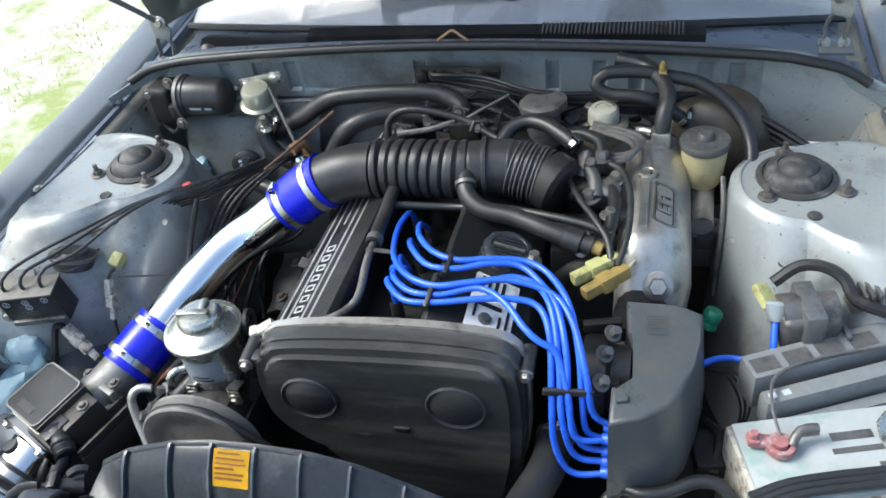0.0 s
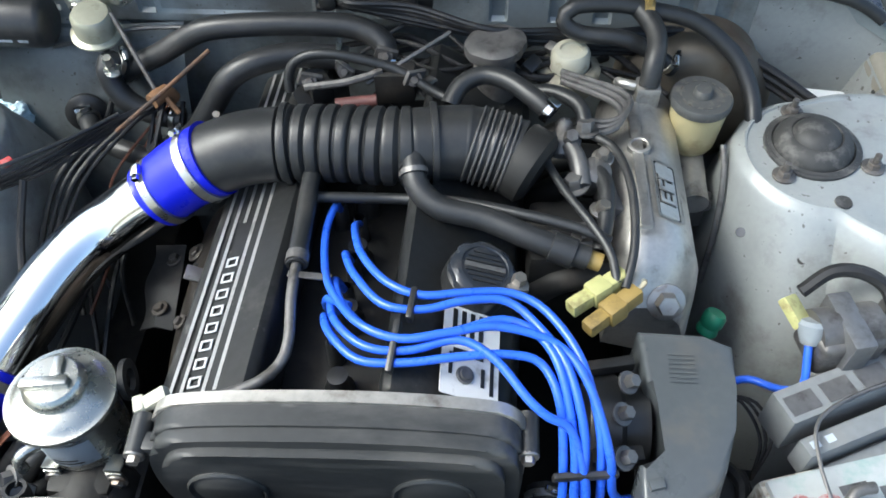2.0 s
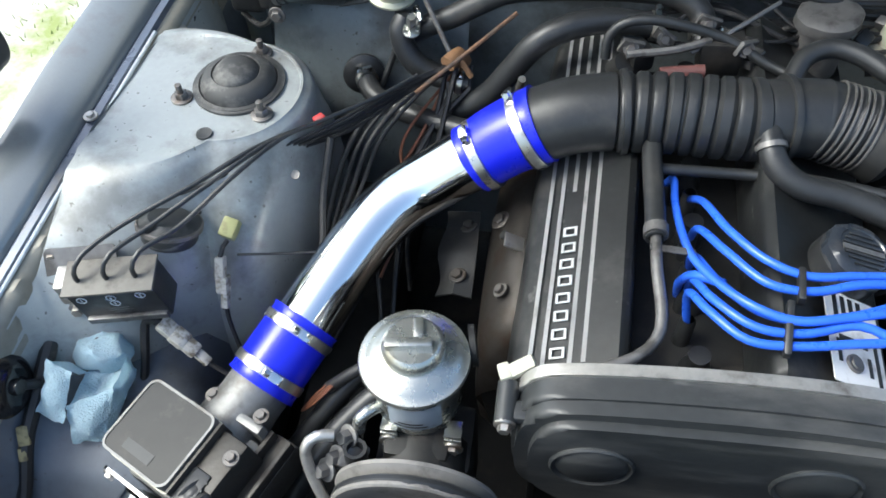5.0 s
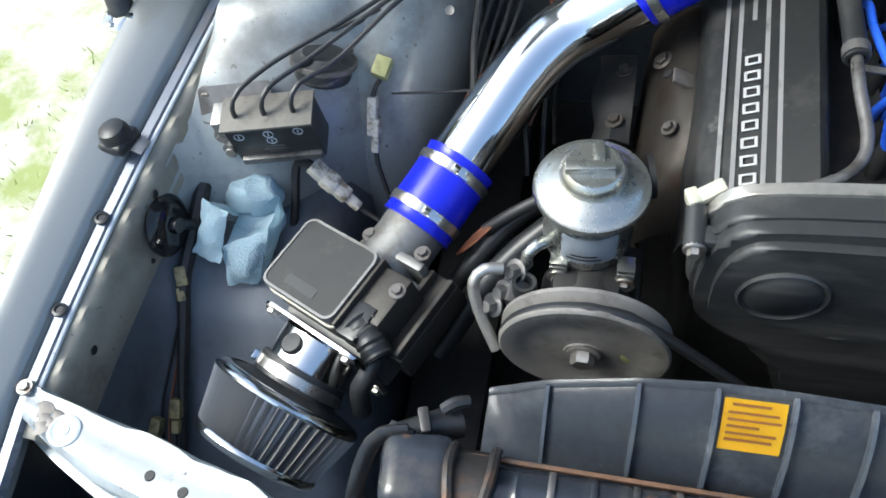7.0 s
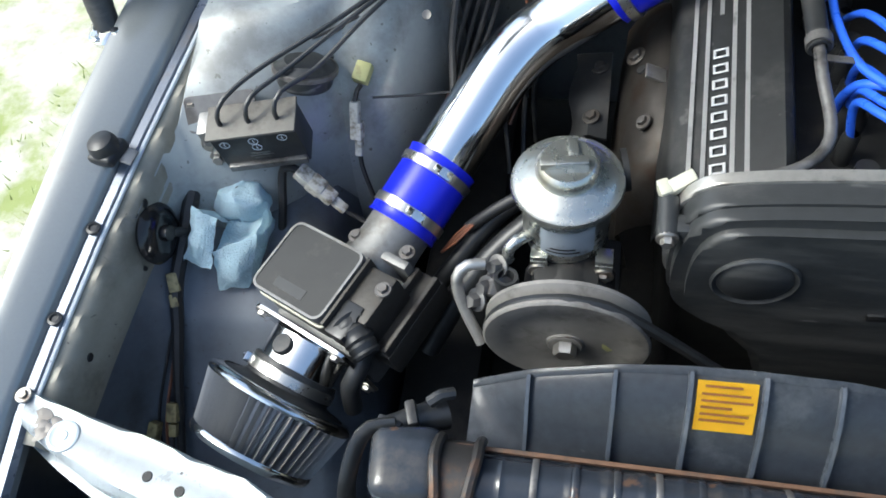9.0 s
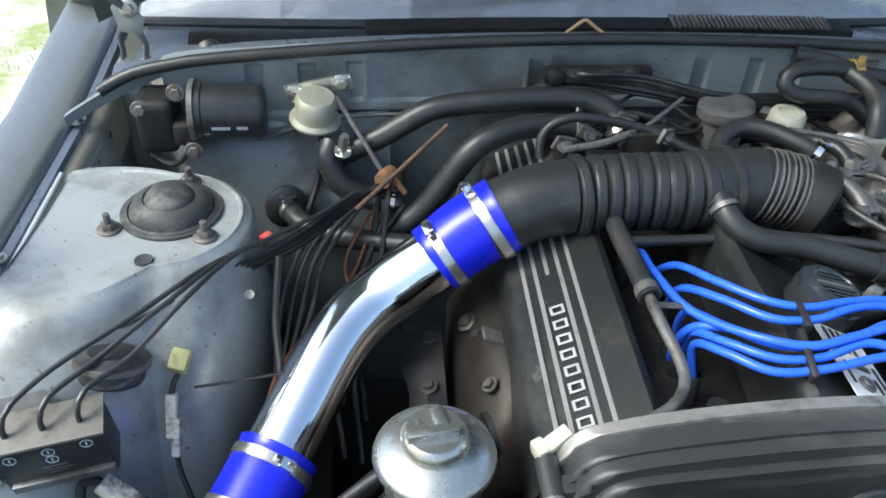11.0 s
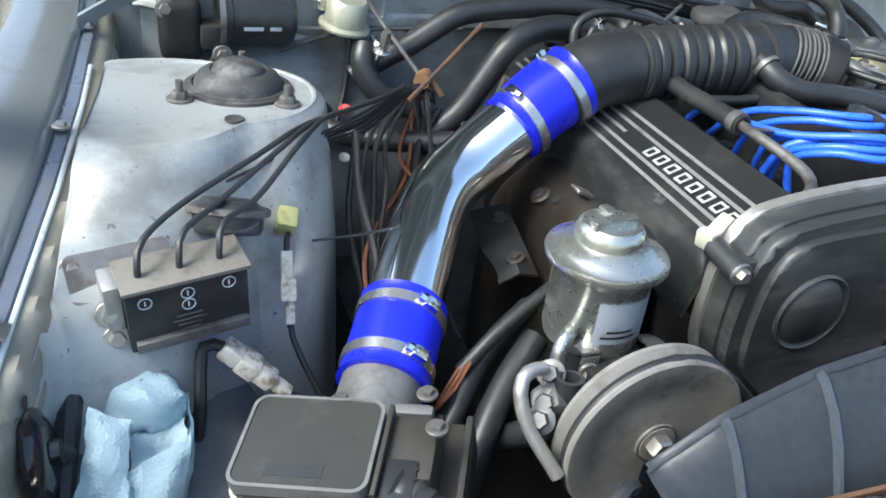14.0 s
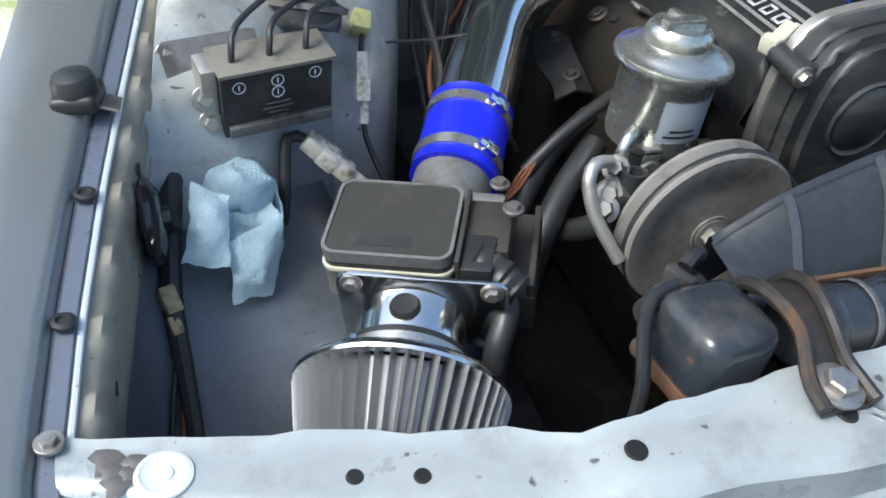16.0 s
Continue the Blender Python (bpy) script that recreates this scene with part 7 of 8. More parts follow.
bm = bmesh.new()
add_tube(bm, [(0.415, 0.13, 0.775), (0.412, -0.01, 0.765)], 0.018, 16)
part("master_cylinder", bm, M_alu, servo)
brk2 = thing("brake_reservoir", (0.414, 0.07, 0.78), "yellowed brake fluid reservoir with a grey cap", "reservoir")
bm = bmesh.new()
add_lathe(bm, [(0.014, 0.775), (0.026, 0.782), (0.031, 0.792), (0.0325, 0.81), (0.0345, 0.835), (0.0345, 0.848), (0.030, 0.852), (0, 0.852)], pose(0.411, 0.078, 0.004), 32)
part("tank", bm, mat("yellowed_plastic", (0.46, 0.40, 0.22), 0.35, 0, 0.15, 30, 0.03, (0.25, 0.19, 0.09), 0.3, 15, spec=0.5), brk2)
bm = bmesh.new()
add_lathe(bm, [(0.037, 0.850), (0.038, 0.853), (0.038, 0.859), (0.036, 0.862), (0.012, 0.863), (0.011, 0.870), (0.009, 0.872), (0, 0.872)], pose(0.411, 0.078, 0.004), 36)
lid2 = part("cap", bm, mat("grey_cap", (0.075, 0.077, 0.075), 0.5, 0, 0.15, 90, 0.1, (0.2, 0.18, 0.15), 0.3, 40), brk2, "grey plastic cap with printed ring")
for k in range(14):
    bm = bmesh.new()
    a = 2 * math.pi * k / 14
    add_box(bm, (0.006, 0.0022, 0.0006), pose(0.411 + 0.026 * math.cos(a), 0.078 + 0.026 * math.sin(a), 0.8669, 0, 0, math.degrees(a) + 90))
    part("print_bar", bm, M_stud, lid2)
bm = bmesh.new()
add_tube(bm, [(0.438, 0.03, 0.83), (0.441, 0.0, 0.80), (0.44, -0.03, 0.74), (0.437, -0.05, 0.66)], 0.004, 8)
solid("brake_line", bm, M_dull, "grey metal brake line below the reservoir", "pipe")
bm = bmesh.new()
for p in ((0.412, 0.03, 0.765), (0.43, 0.015, 0.745), (0.40, 0.01, 0.74)):
    add_bolt(bm, p, (0.2, -1, 0.3), 0.009, 0.014)
add_box(bm, (0.03, 0.03, 0.035), pose(0.42, 0.02, 0.72), 0.006)
solid("brake_union", bm, M_dull, "dull metal brake union", "fitting")
rel = thing("relay", (0.60, 0.15, 0.78), "white plastic relay behind the strut tower", "relay")
bm = bmesh.new()
add_box(bm, (0.055, 0.03, 0.028), pose(0.596, 0.155, 0.79, 0, 0, -6), 0.004)
part("case", bm, M_white, rel)
bm = bmesh.new()
add_box(bm, (0.05, 0.026, 0.022), pose(0.648, 0.148, 0.785, 0, 0, -8), 0.006)
part("connector", bm, M_white, rel)

# throttle end clutter between hose and plenum
Tilt.slope = 0.052
thb = thing("throttle_unit", (0.22, -0.10, 0.75), "grimy cast throttle body at the hose's end", "throttle")
bm = bmesh.new()
add_lathe(bm, [(0.042, 0), (0.044, 0.004), (0.044, 0.028), (0.035, 0.035), (0, 0.035)], along((0.182, -0.045, 0.856), (0.219, -0.066, 0.844)), 28)
add_box(bm, (0.07, 0.09, 0.06), pose(0.235, -0.115, 0.782), 0.012)
part("casting", bm, M_dark, thb)
bm = bmesh.new()
add_lathe(bm, [(0.016, 0), (0.018, 0.004), (0.018, 0.03), (0.012, 0.034), (0, 0.034)], pose(0.268, -0.05, 0.815, 10, 15, 0), 20)
add_lathe(bm, [(0.010, 0), (0.010, 0.04), (0.006, 0.045), (0, 0.045)], pose(0.235, -0.035, 0.845, -60, 10, 0), 16)
add_box(bm, (0.024, 0.04, 0.022), pose(0.29, -0.08, 0.815, 0, 10, 12), 0.005)
part("regulator", bm, M_dull, thb)
for p, r, w in (((0.262, -0.012, 0.862), 0.010, (0, 0.3, 1)), ((0.244, -0.022, 0.858), 0.009, (0.2, -0.4, 1)), ((0.283, -0.035, 0.842), 0.008, (0, -0.2, 1)), ((0.25, -0.075, 0.838), 0.011, (-0.2, 0.1, 1)), ((0.278, -0.105, 0.83), 0.008, (0.3, 0, 1)), ((0.26, -0.135, 0.825), 0.009, (0, -0.5, 1)), ((0.225, -0.14, 0.815), 0.010, (-0.3, -0.6, 1)), ((0.245, -0.155, 0.81), 0.007, (0, -0.8, 0.6))):
    bm = bmesh.new()
    add_bolt(bm, p, w, r, 0.014)
    part("fitting", bm, M_steel if r < 0.009 else M_dull, thb)
hose("return_hose", [(0.105, 0.022, 0.872), (0.118, 0.045, 0.884), (0.145, 0.055, 0.890), (0.175, 0.043, 0.890), (0.205, 0.018, 0.884), (0.225, 0.002, 0.876)], 0.0115, M_rubber, "arched black bypass hose with a bright clamp")
bm = bmesh.new()
a, w = Vector((0.218, 0.007, 0.879)), Vector((0.7, -0.55, -0.3)).normalized()
add_lathe(bm, [(0.0125, 0), (0.0142, 0.0), (0.0142, 0.008), (0.0125, 0.008)], along(a, a + w), 20)
add_box(bm, (0.016, 0.009, 0.008), pose(0.224, 0.0, 0.894, 0, 20, -40), 0.002)
solid("hose_clamp", bm, M_chrome, "bright worm-drive clamp on a black hose", "clamp")
hose("return_hose", [(0.19, 0.055, 0.862), (0.225, 0.045, 0.872), (0.255, 0.02, 0.874), (0.262, -0.005, 0.866)], 0.009, M_rubber, "black bypass hose behind the throttle")
for k in range(3):
    o = 0.009 * k
    hose("injector_pipe", [(0.262, 0.0 + o, 0.850), (0.285 + o * 0.4, -0.005 + o, 0.853), (0.305 + o * 0.5, 0.012 + o, 0.854), (0.300 + o * 0.7, 0.05 + o, 0.850), (0.24, 0.09 + o, 0.85)], 0.0042, M_dull, "bent grey metal pipe beside the plenum", "pipe", 8, "metal pipes")
hose("vacuum_hose", [(0.232, -0.010, 0.858), (0.220, -0.025, 0.860), (0.216, -0.048, 0.858), (0.236, -0.095, 0.855), (0.262, -0.14, 0.853), (0.282, -0.175, 0.845), (0.289, -0.205, 0.832)], 0.0048, M_rubber, "thin black vacuum hose across the throttle", "hose", 10)
hose("vacuum_hose", [(0.262, -0.012, 0.860), (0.290, -0.035, 0.862), (0.304, -0.075, 0.862), (0.309, -0.12, 0.857), (0.307, -0.17, 0.845), (0.297, -0.21, 0.83)], 0.0048, M_rubber, "thin black vacuum hose beside the plenum", "hose", 10)
hose("fuel_hose", [(0.272, -0.045, 0.838), (0.285, -0.075, 0.838), (0.283, -0.115, 0.828), (0.276, -0.15, 0.815)], 0.010, M_rubber, "short black fuel hose by the plenum")
hose("fuel_hose", [(0.245, -0.028, 0.855), (0.254, -0.05, 0.850), (0.258, -0.078, 0.840)], 0.0105, M_dull, "grey metal pulsation damper", "damper")

bm = bmesh.new()
add_tube(bm, [(0.070, -0.072, 0.882), (0.072, -0.092, 0.876), (0.080, -0.108, 0.866), (0.104, -0.124, 0.856), (0.15, -0.134, 0.851), (0.195, -0.152, 0.844), (0.232, -0.164, 0.836), (0.262, -0.172, 0.831)], 0.0135, 16, 0.008, inner=0.7)
bh = thing("breather_hose", (0.15, -0.13, 0.82), "thick black rubber breather hose over the intake cover", "hose")
part("tube", bm, M_rubber, bh)
bm = bmesh.new()
add_lathe(bm, [(0.0145, 0), (0.0165, 0.001), (0.0165, 0.026), (0.0145, 0.027)], along((0.222, -0.161, 0.838), (0.256, -0.171, 0.832)), 18)
part("end_sleeve", bm, M_black, bh)
bm = bmesh.new()
add_lathe(bm, [(0.0145, 0), (0.0160, 0.0), (0.0160, 0.006), (0.0145, 0.006)], along((0.0715, -0.088, 0.878), (0.0735, -0.099, 0.873)), 18)
part("clip_ring", bm, M_dull, bh)
bm = bmesh.new()
add_tube(bm, [(0.258, -0.171, 0.8315), (0.275, -0.176, 0.828)], 0.010, 12)
part("pipe_end", bm, M_tan, bh)
hose("thin_hose", [(-0.046, -0.100, 0.848), (0.0, -0.096, 0.842), (0.05, -0.094, 0.838), (0.12, -0.105, 0.845), (0.19, -0.125, 0.848), (0.25, -0.142, 0.845), (0.285, -0.155, 0.838)], 0.0062, M_rubber, "thin black hose under the intake hose", "hose", 10)

# yellow connectors
for a, b, mm, lab in (((0.241, -0.232, 0.824), (0.297, -0.192, 0.828), M_yellow, "pale yellow two-part wire connector"), ((0.258, -0.252, 0.818), (0.309, -0.211, 0.824), M_tan, "tan two-part wire connector")):
    c = thing("wire_connector", a, lab + " beside the leads", "connector")
    a, b = Vector(a), Vector(b)
    for t, w, ln in ((0.18, 0.016, 0.026), (0.52, 0.022, 0.022), (0.85, 0.018, 0.024)):
        bm = bmesh.new()
        add_box(bm, (ln, w, w), frame_of(a.lerp(b, t), b + (b - a), (0, 0.2, 1)), 0.003)
        part("shell", bm, mm, c)
    bm = bmesh.new()
    add_tube(bm, [b, b + Vector((0.008, 0.008, 0.006)), b + Vector((0.010, 0.018, -0.004))], 0.003, 8)
    part("wire", bm, M_cream, c)

# distributor, cover and leads
dist = thing("distributor", (0.29, -0.33, 0.65), "black distributor with dull metal bolts", "distributor")
bm = bmesh.new()
add_lathe(bm, [(0, 0), (0.050, 0.0), (0.052, 0.006), (0.052, 0.03), (0.045, 0.036), (0.043, 0.060), (0.0, 0.062)], along((0.262, -0.315, 0.735), (0.335, -0.315, 0.735)), 32)
part("cap", bm, M_black, dist)
bm = bmesh.new()
add_box(bm, (0.05, 0.012, 0.016), pose(0.283, -0.275, 0.785, 0, 0, 10), 0.003)
br = part("clamp_bracket", bm, M_dark, dist)
bm = bmesh.new()
add_box(bm, (0.05, 0.016, 0.014), pose(0.285, -0.37, 0.778, 0, 0, 6), 0.003)
br = part("clamp_bracket", bm, M_dark, dist)
for p in ((0.290, -0.334, 0.795), (0.289, -0.378, 0.792), (0.298, -0.30, 0.796)):
    bm = bmesh.new()
    add_bolt(bm, p, (0.5, -0.2, 0.8), 0.0075, 0.012)
    part("bolt", bm, M_dull, br)
cov = thing("distributor_cover", (0.35, -0.33, 0.68), "dusty grey-black plastic distributor cover", "cover")
OUT = [(0.312, -0.240), (0.378, -0.242), (0.408, -0.252), (0.404, -0.30), (0.396, -0.345), (0.382, -0.385), (0.368, -0.408), (0.338, -0.428), (0.302, -0.440), (0.302, -0.385), (0.332, -0.376), (0.330, -0.318), (0.316, -0.300)]
bm = bmesh.new()
lowv = [bm.verts.new((x + (0.012 if x > 0.36 else 0.0), y - (0.012 if y < -0.38 else 0), 0.660)) for x, y in OUT]
highv = [bm.verts.new((x, y, 0.798 - 0.16 * max(0, x - 0.372) - 0.05 * max(0, -0.36 - y))) for x, y in OUT]
bm.faces.new(highv)
for k in range(len(OUT)):
    j = (k + 1) % len(OUT)
    bm.faces.new((lowv[k], lowv[j], highv[j], highv[k]))
rim = [e for e in bm.edges if all(v in highv for v in e.verts)]
bmesh.ops.bevel(bm, geom=rim, offset=0.006, segments=3, affect="EDGES", profile=0.6)
M_dc = mat("grey_black_cover", (0.075, 0.083, 0.088), 0.30, 0, 0.15, 90, 0.08, (0.11, 0.105, 0.095), 0.25, 12)
shell = part("shell", bm, M_dc, cov)
for k in range(7):
    bm = bmesh.new()
    add_box(bm, (0.026, 0.0010, 0.0004), pose(0.352, -0.268 - 0.0052 * k, 0.7983))
    part("raised_print", bm, M_dc, shell)
bm = bmesh.new()
add_box(bm, (0.014, 0.010, 0.006), pose(0.315, -0.405, 0.7975, 0, 0, 15), 0.001)
part("raised_mark", bm, M_dc, shell)
LEADS = (
    [(0.006, -0.09, 0.79), (0.010, -0.14, 0.842), (0.026, -0.195, 0.866), (0.056, -0.236, 0.874), (0.092, -0.252, 0.874), (0.135, -0.247, 0.872), (0.180, -0.243, 0.866), (0.214, -0.262, 0.862), (0.245, -0.310, 0.855), (0.262, -0.365, 0.83), (0.268, -0.395, 0.78), (0.275, -0.405, 0.73), (0.306, -0.402, 0.715)],
    [(0.004, -0.15, 0.79), (0.004, -0.175, 0.84), (0.022, -0.222, 0.866), (0.055, -0.262, 0.873), (0.095, -0.268, 0.873), (0.135, -0.258, 0.874), (0.175, -0.254, 0.868), (0.205, -0.278, 0.862), (0.232, -0.320, 0.858), (0.248, -0.372, 0.83), (0.253, -0.405, 0.77), (0.268, -0.413, 0.715), (0.306, -0.410, 0.70)],
    [(0.002, -0.19, 0.79), (-0.002, -0.21, 0.84), (0.014, -0.256, 0.862), (0.046, -0.290, 0.868), (0.085, -0.298, 0.868), (0.13, -0.288, 0.868), (0.172, -0.274, 0.866), (0.205, -0.288, 0.862), (0.226, -0.325, 0.857), (0.240, -0.380, 0.82), (0.245, -0.412, 0.76), (0.262, -0.420, 0.70), (0.306, -0.416, 0.687)],
    [(0.0, -0.22, 0.79), (-0.004, -0.235, 0.835), (0.010, -0.276, 0.860), (0.042, -0.306, 0.866), (0.083, -0.310, 0.866), (0.13, -0.300, 0.870), (0.165, -0.318, 0.866), (0.195, -0.352, 0.856), (0.214, -0.366, 0.848), (0.236, -0.372, 0.834), (0.252, -0.40, 0.79), (0.262, -0.418, 0.735), (0.306, -0.408, 0.722)],
    [(-0.002, -0.26, 0.79), (-0.008, -0.252, 0.835), (0.004, -0.286, 0.858), (0.036, -0.318, 0.862), (0.08, -0.322, 0.864), (0.13, -0.316, 0.866), (0.175, -0.310, 0.862), (0.208, -0.316, 0.856), (0.226, -0.352, 0.842), (0.232, -0.398, 0.79), (0.236, -0.420, 0.72), (0.258, -0.428, 0.675), (0.306, -0.424, 0.675)],
    [(-0.020, -0.07, 0.79), (-0.018, -0.10, 0.832), (-0.020, -0.15, 0.846), (-0.012, -0.205, 0.852), (0.002, -0.24, 0.858), (0.034, -0.284, 0.872), (0.075, -0.302, 0.874), (0.12, -0.296, 0.876), (0.168, -0.286, 0.872), (0.222, -0.298, 0.862), (0.252, -0.335, 0.85), (0.272, -0.385, 0.815), (0.282, -0.40, 0.76), (0.308, -0.398, 0.735)],
)
for k, pts in enumerate(LEADS):
    lead = thing("ignition_lead", pts[-1], "bright blue silicone ignition lead to the distributor", "lead", "ignition leads")
    bm = bmesh.new()
    add_tube(bm, pts, 0.0043, 10, 0.008)
    part("wire", bm, M_lead, lead)
    e = Vector(pts[-1])
    bm = bmesh.new()
    add_lathe(bm, [(0.006, 0), (0.0075, 0.003), (0.0085, 0.016), (0.0085, 0.022), (0, 0.022)], along(e - Vector((0.014, 0, 0)), e + Vector((0.1, 0.004, 0.0))), 14)
    part("boot", bm, M_lead, lead, "blue rubber boot")
    bm = bmesh.new()
    p = Vector(pts[0])
    add_lathe(bm, [(0.006, 0.012), (0.0085, 0.008), (0.0095, -0.03), (0, -0.03)], Matrix.Translation(p), 14)
    part("plug_boot", bm, M_rubber, lead, "black rubber plug boot")
hose("ignition_lead", [(-0.008, -0.215, 0.78), (-0.012, -0.225, 0.815), (-0.004, -0.238, 0.846), (0.02, -0.255, 0.858)], 0.0048, M_lead, "short blue ignition lead into the plug valley", "lead", 10, "ignition leads")
for p, q in (((0.085, -0.252, 0.874), (0.083, -0.274, 0.873)), ((0.072, -0.288, 0.872), (0.068, -0.326, 0.864))):
    bm = bmesh.new()
    a, b = Vector(p), Vector(q)
    add_box(bm, ((a - b).length + 0.014, 0.007, 0.013), frame_of((a + b) / 2, b + (b - a), (1, 0, 0.1)), 0.003)
    solid("lead_separator", bm, M_black, "black plastic clip holding the blue leads", "clip", "lead clips")
bm = bmesh.new()
add_box(bm, (0.062, 0.006, 0.010), pose(0.252, -0.398, 0.795, 0, 8, 8), 0.002)
solid("lead_separator", bm, M_black, "black plastic clip holding the blue leads", "clip", "lead clips")
bm = bmesh.new()
add_bolt(bm, (0.186, -0.215, 0.84), (0.2, 0, 1), 0.008, 0.016)
add_box(bm, (0.022, 0.012, 0.012), pose(0.186, -0.222, 0.842, 0, 20, 20), 0.003)
solid("bolt_bracket", bm, M_steel, "bright bolt and bracket beside the leads", "bolt")

# ---------------------------------------------------------------- right side of the bay
Tilt.slope = 0.0
grn = thing("green_plug", (0.43, -0.15, 0.68), "green plastic test plug with ribs", "plug")
bm = bmesh.new()
add_lathe(bm, [(0.013, 0), (0.014, 0.004), (0.012, 0.010), (0.014, 0.014), (0.014, 0.026), (0.011, 0.030), (0, 0.030)], pose(0.424, -0.150, 0.69, -20, 20, 0), 18)
part("cap", bm, M_green, grn)
hose("coil_lead", [(0.405, -0.25, 0.71), (0.43, -0.235, 0.715), (0.458, -0.225, 0.71), (0.485, -0.245, 0.725), (0.498, -0.255, 0.752), (0.500, -0.235, 0.775), (0.502, -0.212, 0.793)], 0.0046, M_lead, "blue ignition lead to the coil", "lead", 10, "ignition leads")
for k in range(3):
    hose("loose_wire", [(0.42, -0.24, 0.70), (0.445 + 0.008 * k, -0.255, 0.71), (0.465 + 0.006 * k, -0.29, 0.69), (0.46, -0.32, 0.65)], 0.002, M_wire, "thin black wire by the coil", "wire", 6, "coil wires")
coil = thing("ignition_coil", (0.54, -0.21, 0.72), "grey ignition coil pack on a bracket", "coil")
CM = pose(0.540, -0.208, 0.775, 0, 0, 12)
bm = bmesh.new()
add_box(bm, (0.075, 0.055, 0.05), CM, 0.010, 3)
add_tube(bm, [CM @ Vector((-0.034, 0.004, 0.012)), CM @ Vector((0.036, 0.004, 0.012))], 0.027, 20)
part("winding", bm, M_dull, coil, "grey moulded coil body")
bm = bmesh.new()
add_box(bm, (0.026, 0.072, 0.062), CM @ Matrix.Translation((0.0, 0, 0.008)), 0.004)
add_box(bm, (0.084, 0.008, 0.008), CM @ Matrix.Translation((0.0, -0.036, -0.020)), 0.001)
add_box(bm, (0.006, 0.07, 0.006), CM @ Matrix.Translation((0.044, -0.002, 0.0)), 0.001)
part("core", bm, mat("laminated_core", (0.19, 0.195, 0.2), 0.45, 0.6, 0.15, 150, 0.15, (0.1, 0.09, 0.08), 0.2, 30), coil, "laminated steel core")
bm = bmesh.new()
add_lathe(bm, [(0.010, 0), (0.014, 0.012), (0.016, 0.022), (0.012, 0.026), (0, 0.026)], along((0.502, -0.222, 0.785), (0.503, -0.206, 0.806)), 18)
part("boot", bm, mat("grey_boot", (0.26, 0.29, 0.31), 0.5, 0, 0.15, 90, 0.05, DUST, 0.2, 40), coil, "grey rubber lead boot")
bm = bmesh.new()
add_box(bm, (0.022, 0.036, 0.012), pose(0.488, -0.192, 0.80, 20, 20, 35), 0.003)
part("tag", bm, M_yellow, coil, "yellow plastic tag")
bm = bmesh.new()
for k in range(5):
    add_box(bm, (0.004, 0.03, 0.02), pose(0.600 + 0.009 * k, -0.175 + 0.002 * k, 0.795, 0, 0, 14), 0.001)
add_box(bm, (0.05, 0.028, 0.015), pose(0.618, -0.17, 0.783, 0, 0, 14), 0.002)
solid("ballast_resistor", bm, M_dull, "finned grey resistor by the coil", "resistor")
hose("coil_loom", [(0.50, -0.165, 0.80), (0.53, -0.15, 0.818), (0.56, -0.152, 0.822), (0.585, -0.165, 0.815), (0.60, -0.19, 0.80), (0.64, -0.20, 0.79)], 0.008, M_wire, "black taped wire loom over the coil", "wire", 8)
fb = thing("fuse_box", (0.55, -0.30, 0.68), "grey-black relay and fuse box with a label lid", "fuse box")
FM = frame_of((0.563, -0.248, 0.772), (0.662, -0.203, 0.772), (-0.2, 0.9, 0))
bm = bmesh.new()
add_box(bm, (0.215, 0.040, 0.06), FM @ Matrix.Translation((0, 0.0, -0.032)), 0.004)
lidf = part("lid", bm, mat("grey_fuse_lid", (0.19, 0.20, 0.205), 0.4, 0, 0.2, 90, 0.08, (0.2, 0.2, 0.195), 0.3, 18), fb)
for k in range(4):
    bm = bmesh.new()
    add_box(bm, (0.034, 0.022, 0.001), FM @ Matrix.Translation((-0.085 + 0.044 * k, -0.002, -0.0015)))
    part("lid_label", bm, M_dull, lidf)
bm = bmesh.new()
add_box(bm, (0.215, 0.022, 0.045), FM @ Matrix.Translation((0, -0.043, -0.035)), 0.004)
add_box(bm, (0.215, 0.016, 0.03), FM @ Matrix.Translation((0, -0.066, -0.055)), 0.004)
lower = part("lower_step", bm, lidf.data.materials[0], fb)
for k in range(2):
    bm = bmesh.new()
    add_box(bm, (0.010, 0.008, 0.001), FM @ Matrix.Translation((-0.095 + 0.018 * k, -0.043, -0.0123)))
    part("print_mark", bm, M_paper, lower)
bat = thing("battery", (0.55, -0.44, 0.52), "white-topped car battery with corroded terminals", "battery")
BM = frame_of((0.560, -0.385, 0.738), (0.648, -0.360, 0.738), (-0.2, 0.9, 0))
bm = bmesh.new()
add_box(bm, (0.215, 0.125, 0.17), BM @ Matrix.Translation((0, 0, -0.095)), 0.006)
part("case", bm, M_grimy, bat)
bm = bmesh.new()
add_box(bm, (0.205, 0.115, 0.010), BM @ Matrix.Translation((0, 0, -0.006)), 0.003)
top = part("top", bm, mat("battery_label", (0.40, 0.425, 0.425), 0.35, 0, 0.2, 35, 0.02, (0.25, 0.36, 0.34), 0.4, 22), bat, "white printed battery top")
for x, y, w, h in ((0.03, 0.02, 0.05, 0.012), (0.03, 0.0, 0.06, 0.008), (-0.02, 0.03, 0.03, 0.01), (0.06, -0.03, 0.03, 0.02)):
    bm = bmesh.new()
    add_box(bm, (w, h, 0.0006), BM @ Matrix.Translation((x, y, -0.0008)))
    part("print_bar", bm, M_dull, top)
bm = bmesh.new()
tp = BM @ Vector((-0.060, 0.010, 0.0))
add_lathe(bm, [(0.010, 0), (0.0085, 0.018), (0, 0.018)], Matrix.Translation(tp), 16)
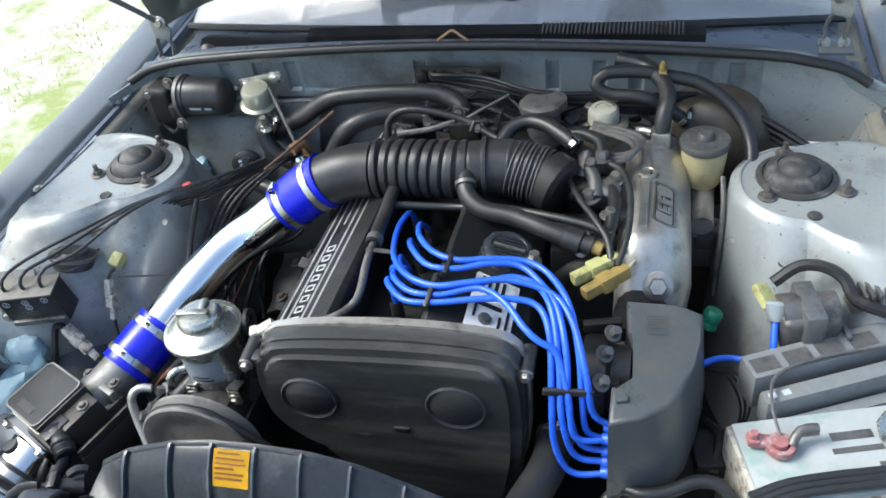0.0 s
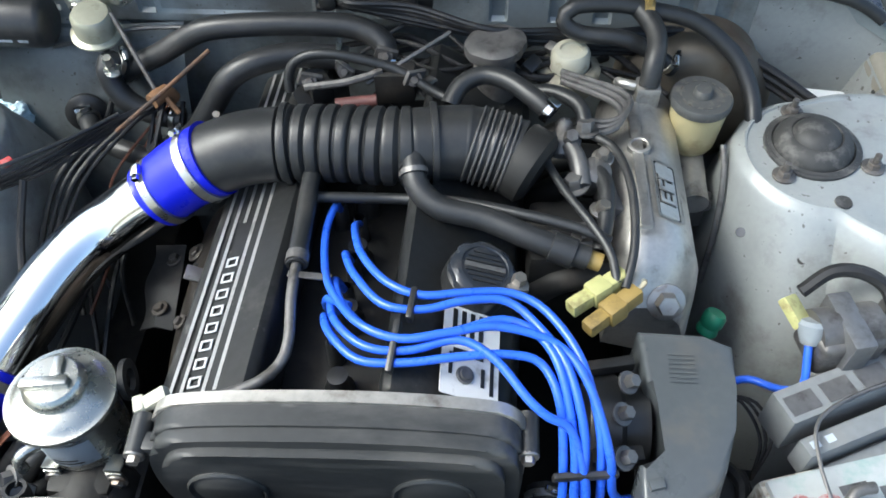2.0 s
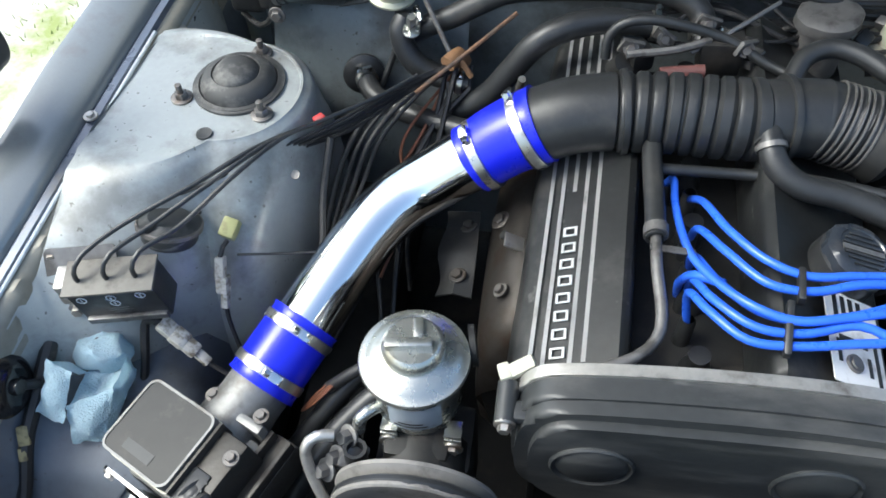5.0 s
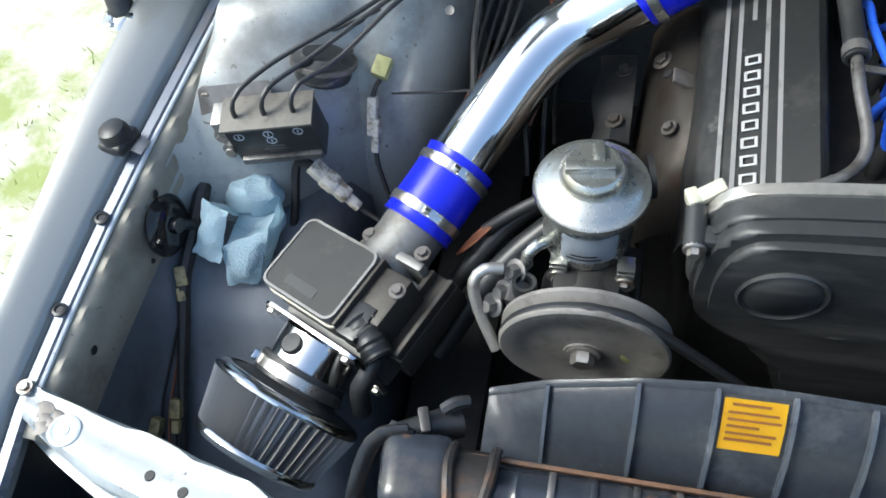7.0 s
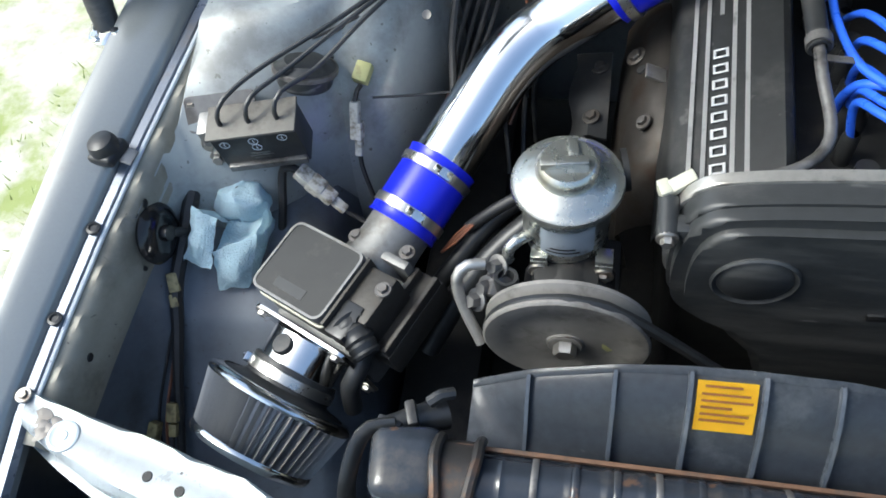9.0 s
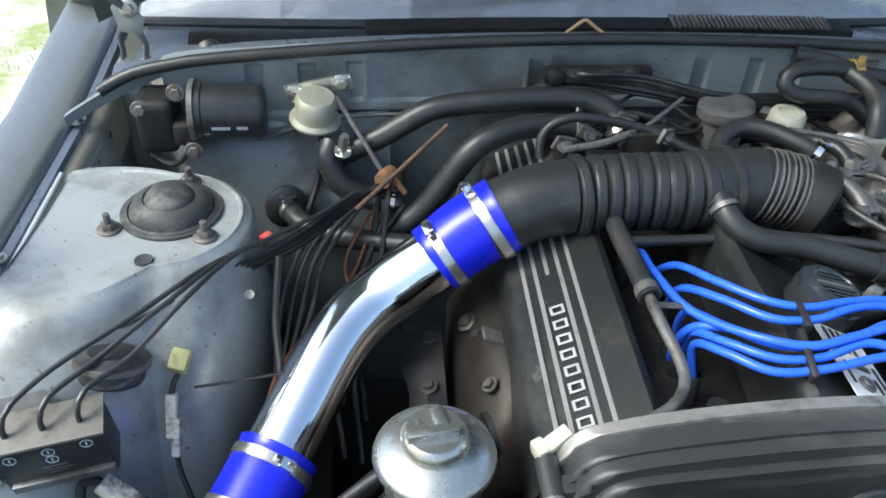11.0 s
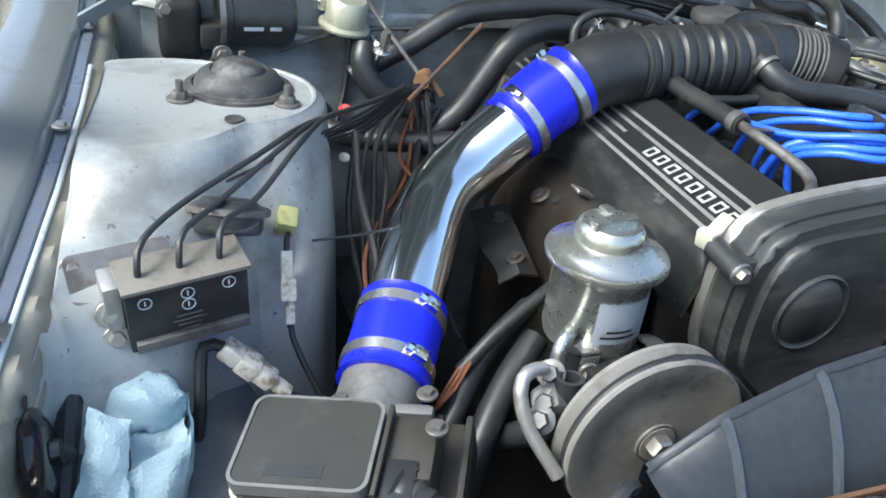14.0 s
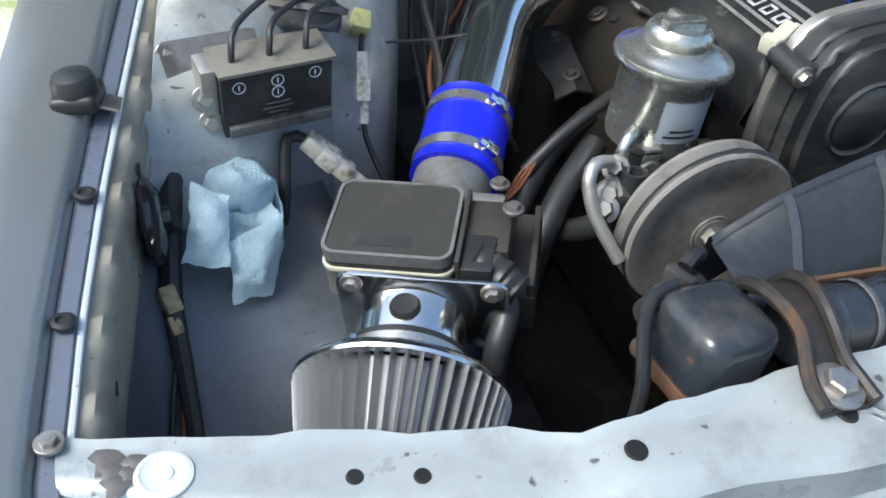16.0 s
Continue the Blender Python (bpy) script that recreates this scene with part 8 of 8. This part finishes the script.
add_lathe(bm, [(0.017, 0.004), (0.017, 0.014), (0.011, 0.014), (0.011, 0.004), (0.017, 0.004)], Matrix.Translation(tp), 18)
add_box(bm, (0.03, 0.016, 0.010), Matrix.Translation(tp + Vector((-0.022, 0.004, 0.010))), 0.003)
add_bolt(bm, tp + Vector((-0.03, 0.004, 0.015)), (0, 0, 1), 0.006, 0.01)
part("terminal_clamp", bm, mat("corroded_red", (0.38, 0.16, 0.16), 0.7, 0.2, 0.5, 150, 0.6, (0.55, 0.5, 0.48), 0.4, 60), bat, "corroded pinkish-red terminal clamp")
bm = bmesh.new()
add_tube(bm, [tp + Vector((0.012, 0, 0.012)), tp + Vector((0.022, 0.016, 0.022)), tp + Vector((0.042, 0.022, 0.022))], 0.006, 10)
part("terminal_cable", bm, M_dull, bat)
hose("terminal_wire", [tp + Vector((0.0, 0.008, 0.016)), tp + Vector((-0.008, 0.045, 0.028)), tp + Vector((-0.002, 0.085, 0.036)), tp + Vector((0.05, 0.12, 0.036)), tp + Vector((0.14, 0.155, 0.034))], 0.0022, M_dull, "thin grey wire over the fuse box", "wire", 6)
hold = thing("battery_clamp", BM @ Vector((0.07, 0.03, 0)), "zinc battery hold-down with a wing nut", "clamp")
bm = bmesh.new()
p = BM @ Vector((0.072, 0.018, 0.004))
add_slab(bm, [(-0.014, -0.018), (0.014, -0.018), (0.017, 0.004), (0.006, 0.016), (-0.006, 0.016), (-0.017, 0.004)], 0.004, Matrix.Translation(p) @ pose(0, 0, 0.012, 55, 0, 15), 0.001)
add_tube(bm, [p + Vector((0, -0.005, 0.0)), p + Vector((0, -0.045, -0.004))], 0.0035, 8)
part("wing_nut", bm, M_zinc, hold)
bm = bmesh.new()
for k in range(3):
    add_tube(bm, [BM @ Vector((-0.115, -0.048 - 0.008 * k, 0.004)), BM @ Vector((-0.05, -0.040 - 0.008 * k, 0.012)), BM @ Vector((0.11, -0.040 - 0.008 * k, 0.010))], 0.0055, 8)
part("strap", bm, M_black, hold, "black ribbed hold-down strap")
tankw = thing("coolant_tank", (0.36, -0.46, 0.5), "yellowed white coolant overflow tank", "tank")
bm = bmesh.new()
add_box(bm, (0.135, 0.09, 0.20), pose(0.365, -0.478, 0.575, 0, 0, -4), 0.018, 3)
part("body", bm, M_cream, tankw)
bm = bmesh.new()
add_lathe(bm, [(0.02, 0.672), (0.022, 0.676), (0.022, 0.688), (0.018, 0.69), (0, 0.69)], pose(0.36, -0.455, 0), 20)
part("cap", bm, M_black, tankw)
hose("overflow_hose", [(0.292, -0.50, 0.66), (0.300, -0.455, 0.675), (0.318, -0.438, 0.69), (0.345, -0.446, 0.695), (0.375, -0.440, 0.698), (0.41, -0.425, 0.705), (0.44, -0.428, 0.70), (0.455, -0.45, 0.67), (0.45, -0.48, 0.60)], 0.0085, M_rubber, "grey-black overflow hose over the tank")
bm = bmesh.new()
add_box(bm, (0.05, 0.06, 0.03), pose(0.43, -0.35, 0.66, 0, 0, 10), 0.006)
add_tube(bm, [(0.42, -0.30, 0.66), (0.44, -0.34, 0.68), (0.43, -0.38, 0.66)], 0.008, 8)
solid("battery_bracket", bm, M_dark, "dark metal bracket beside the battery tray", "bracket")
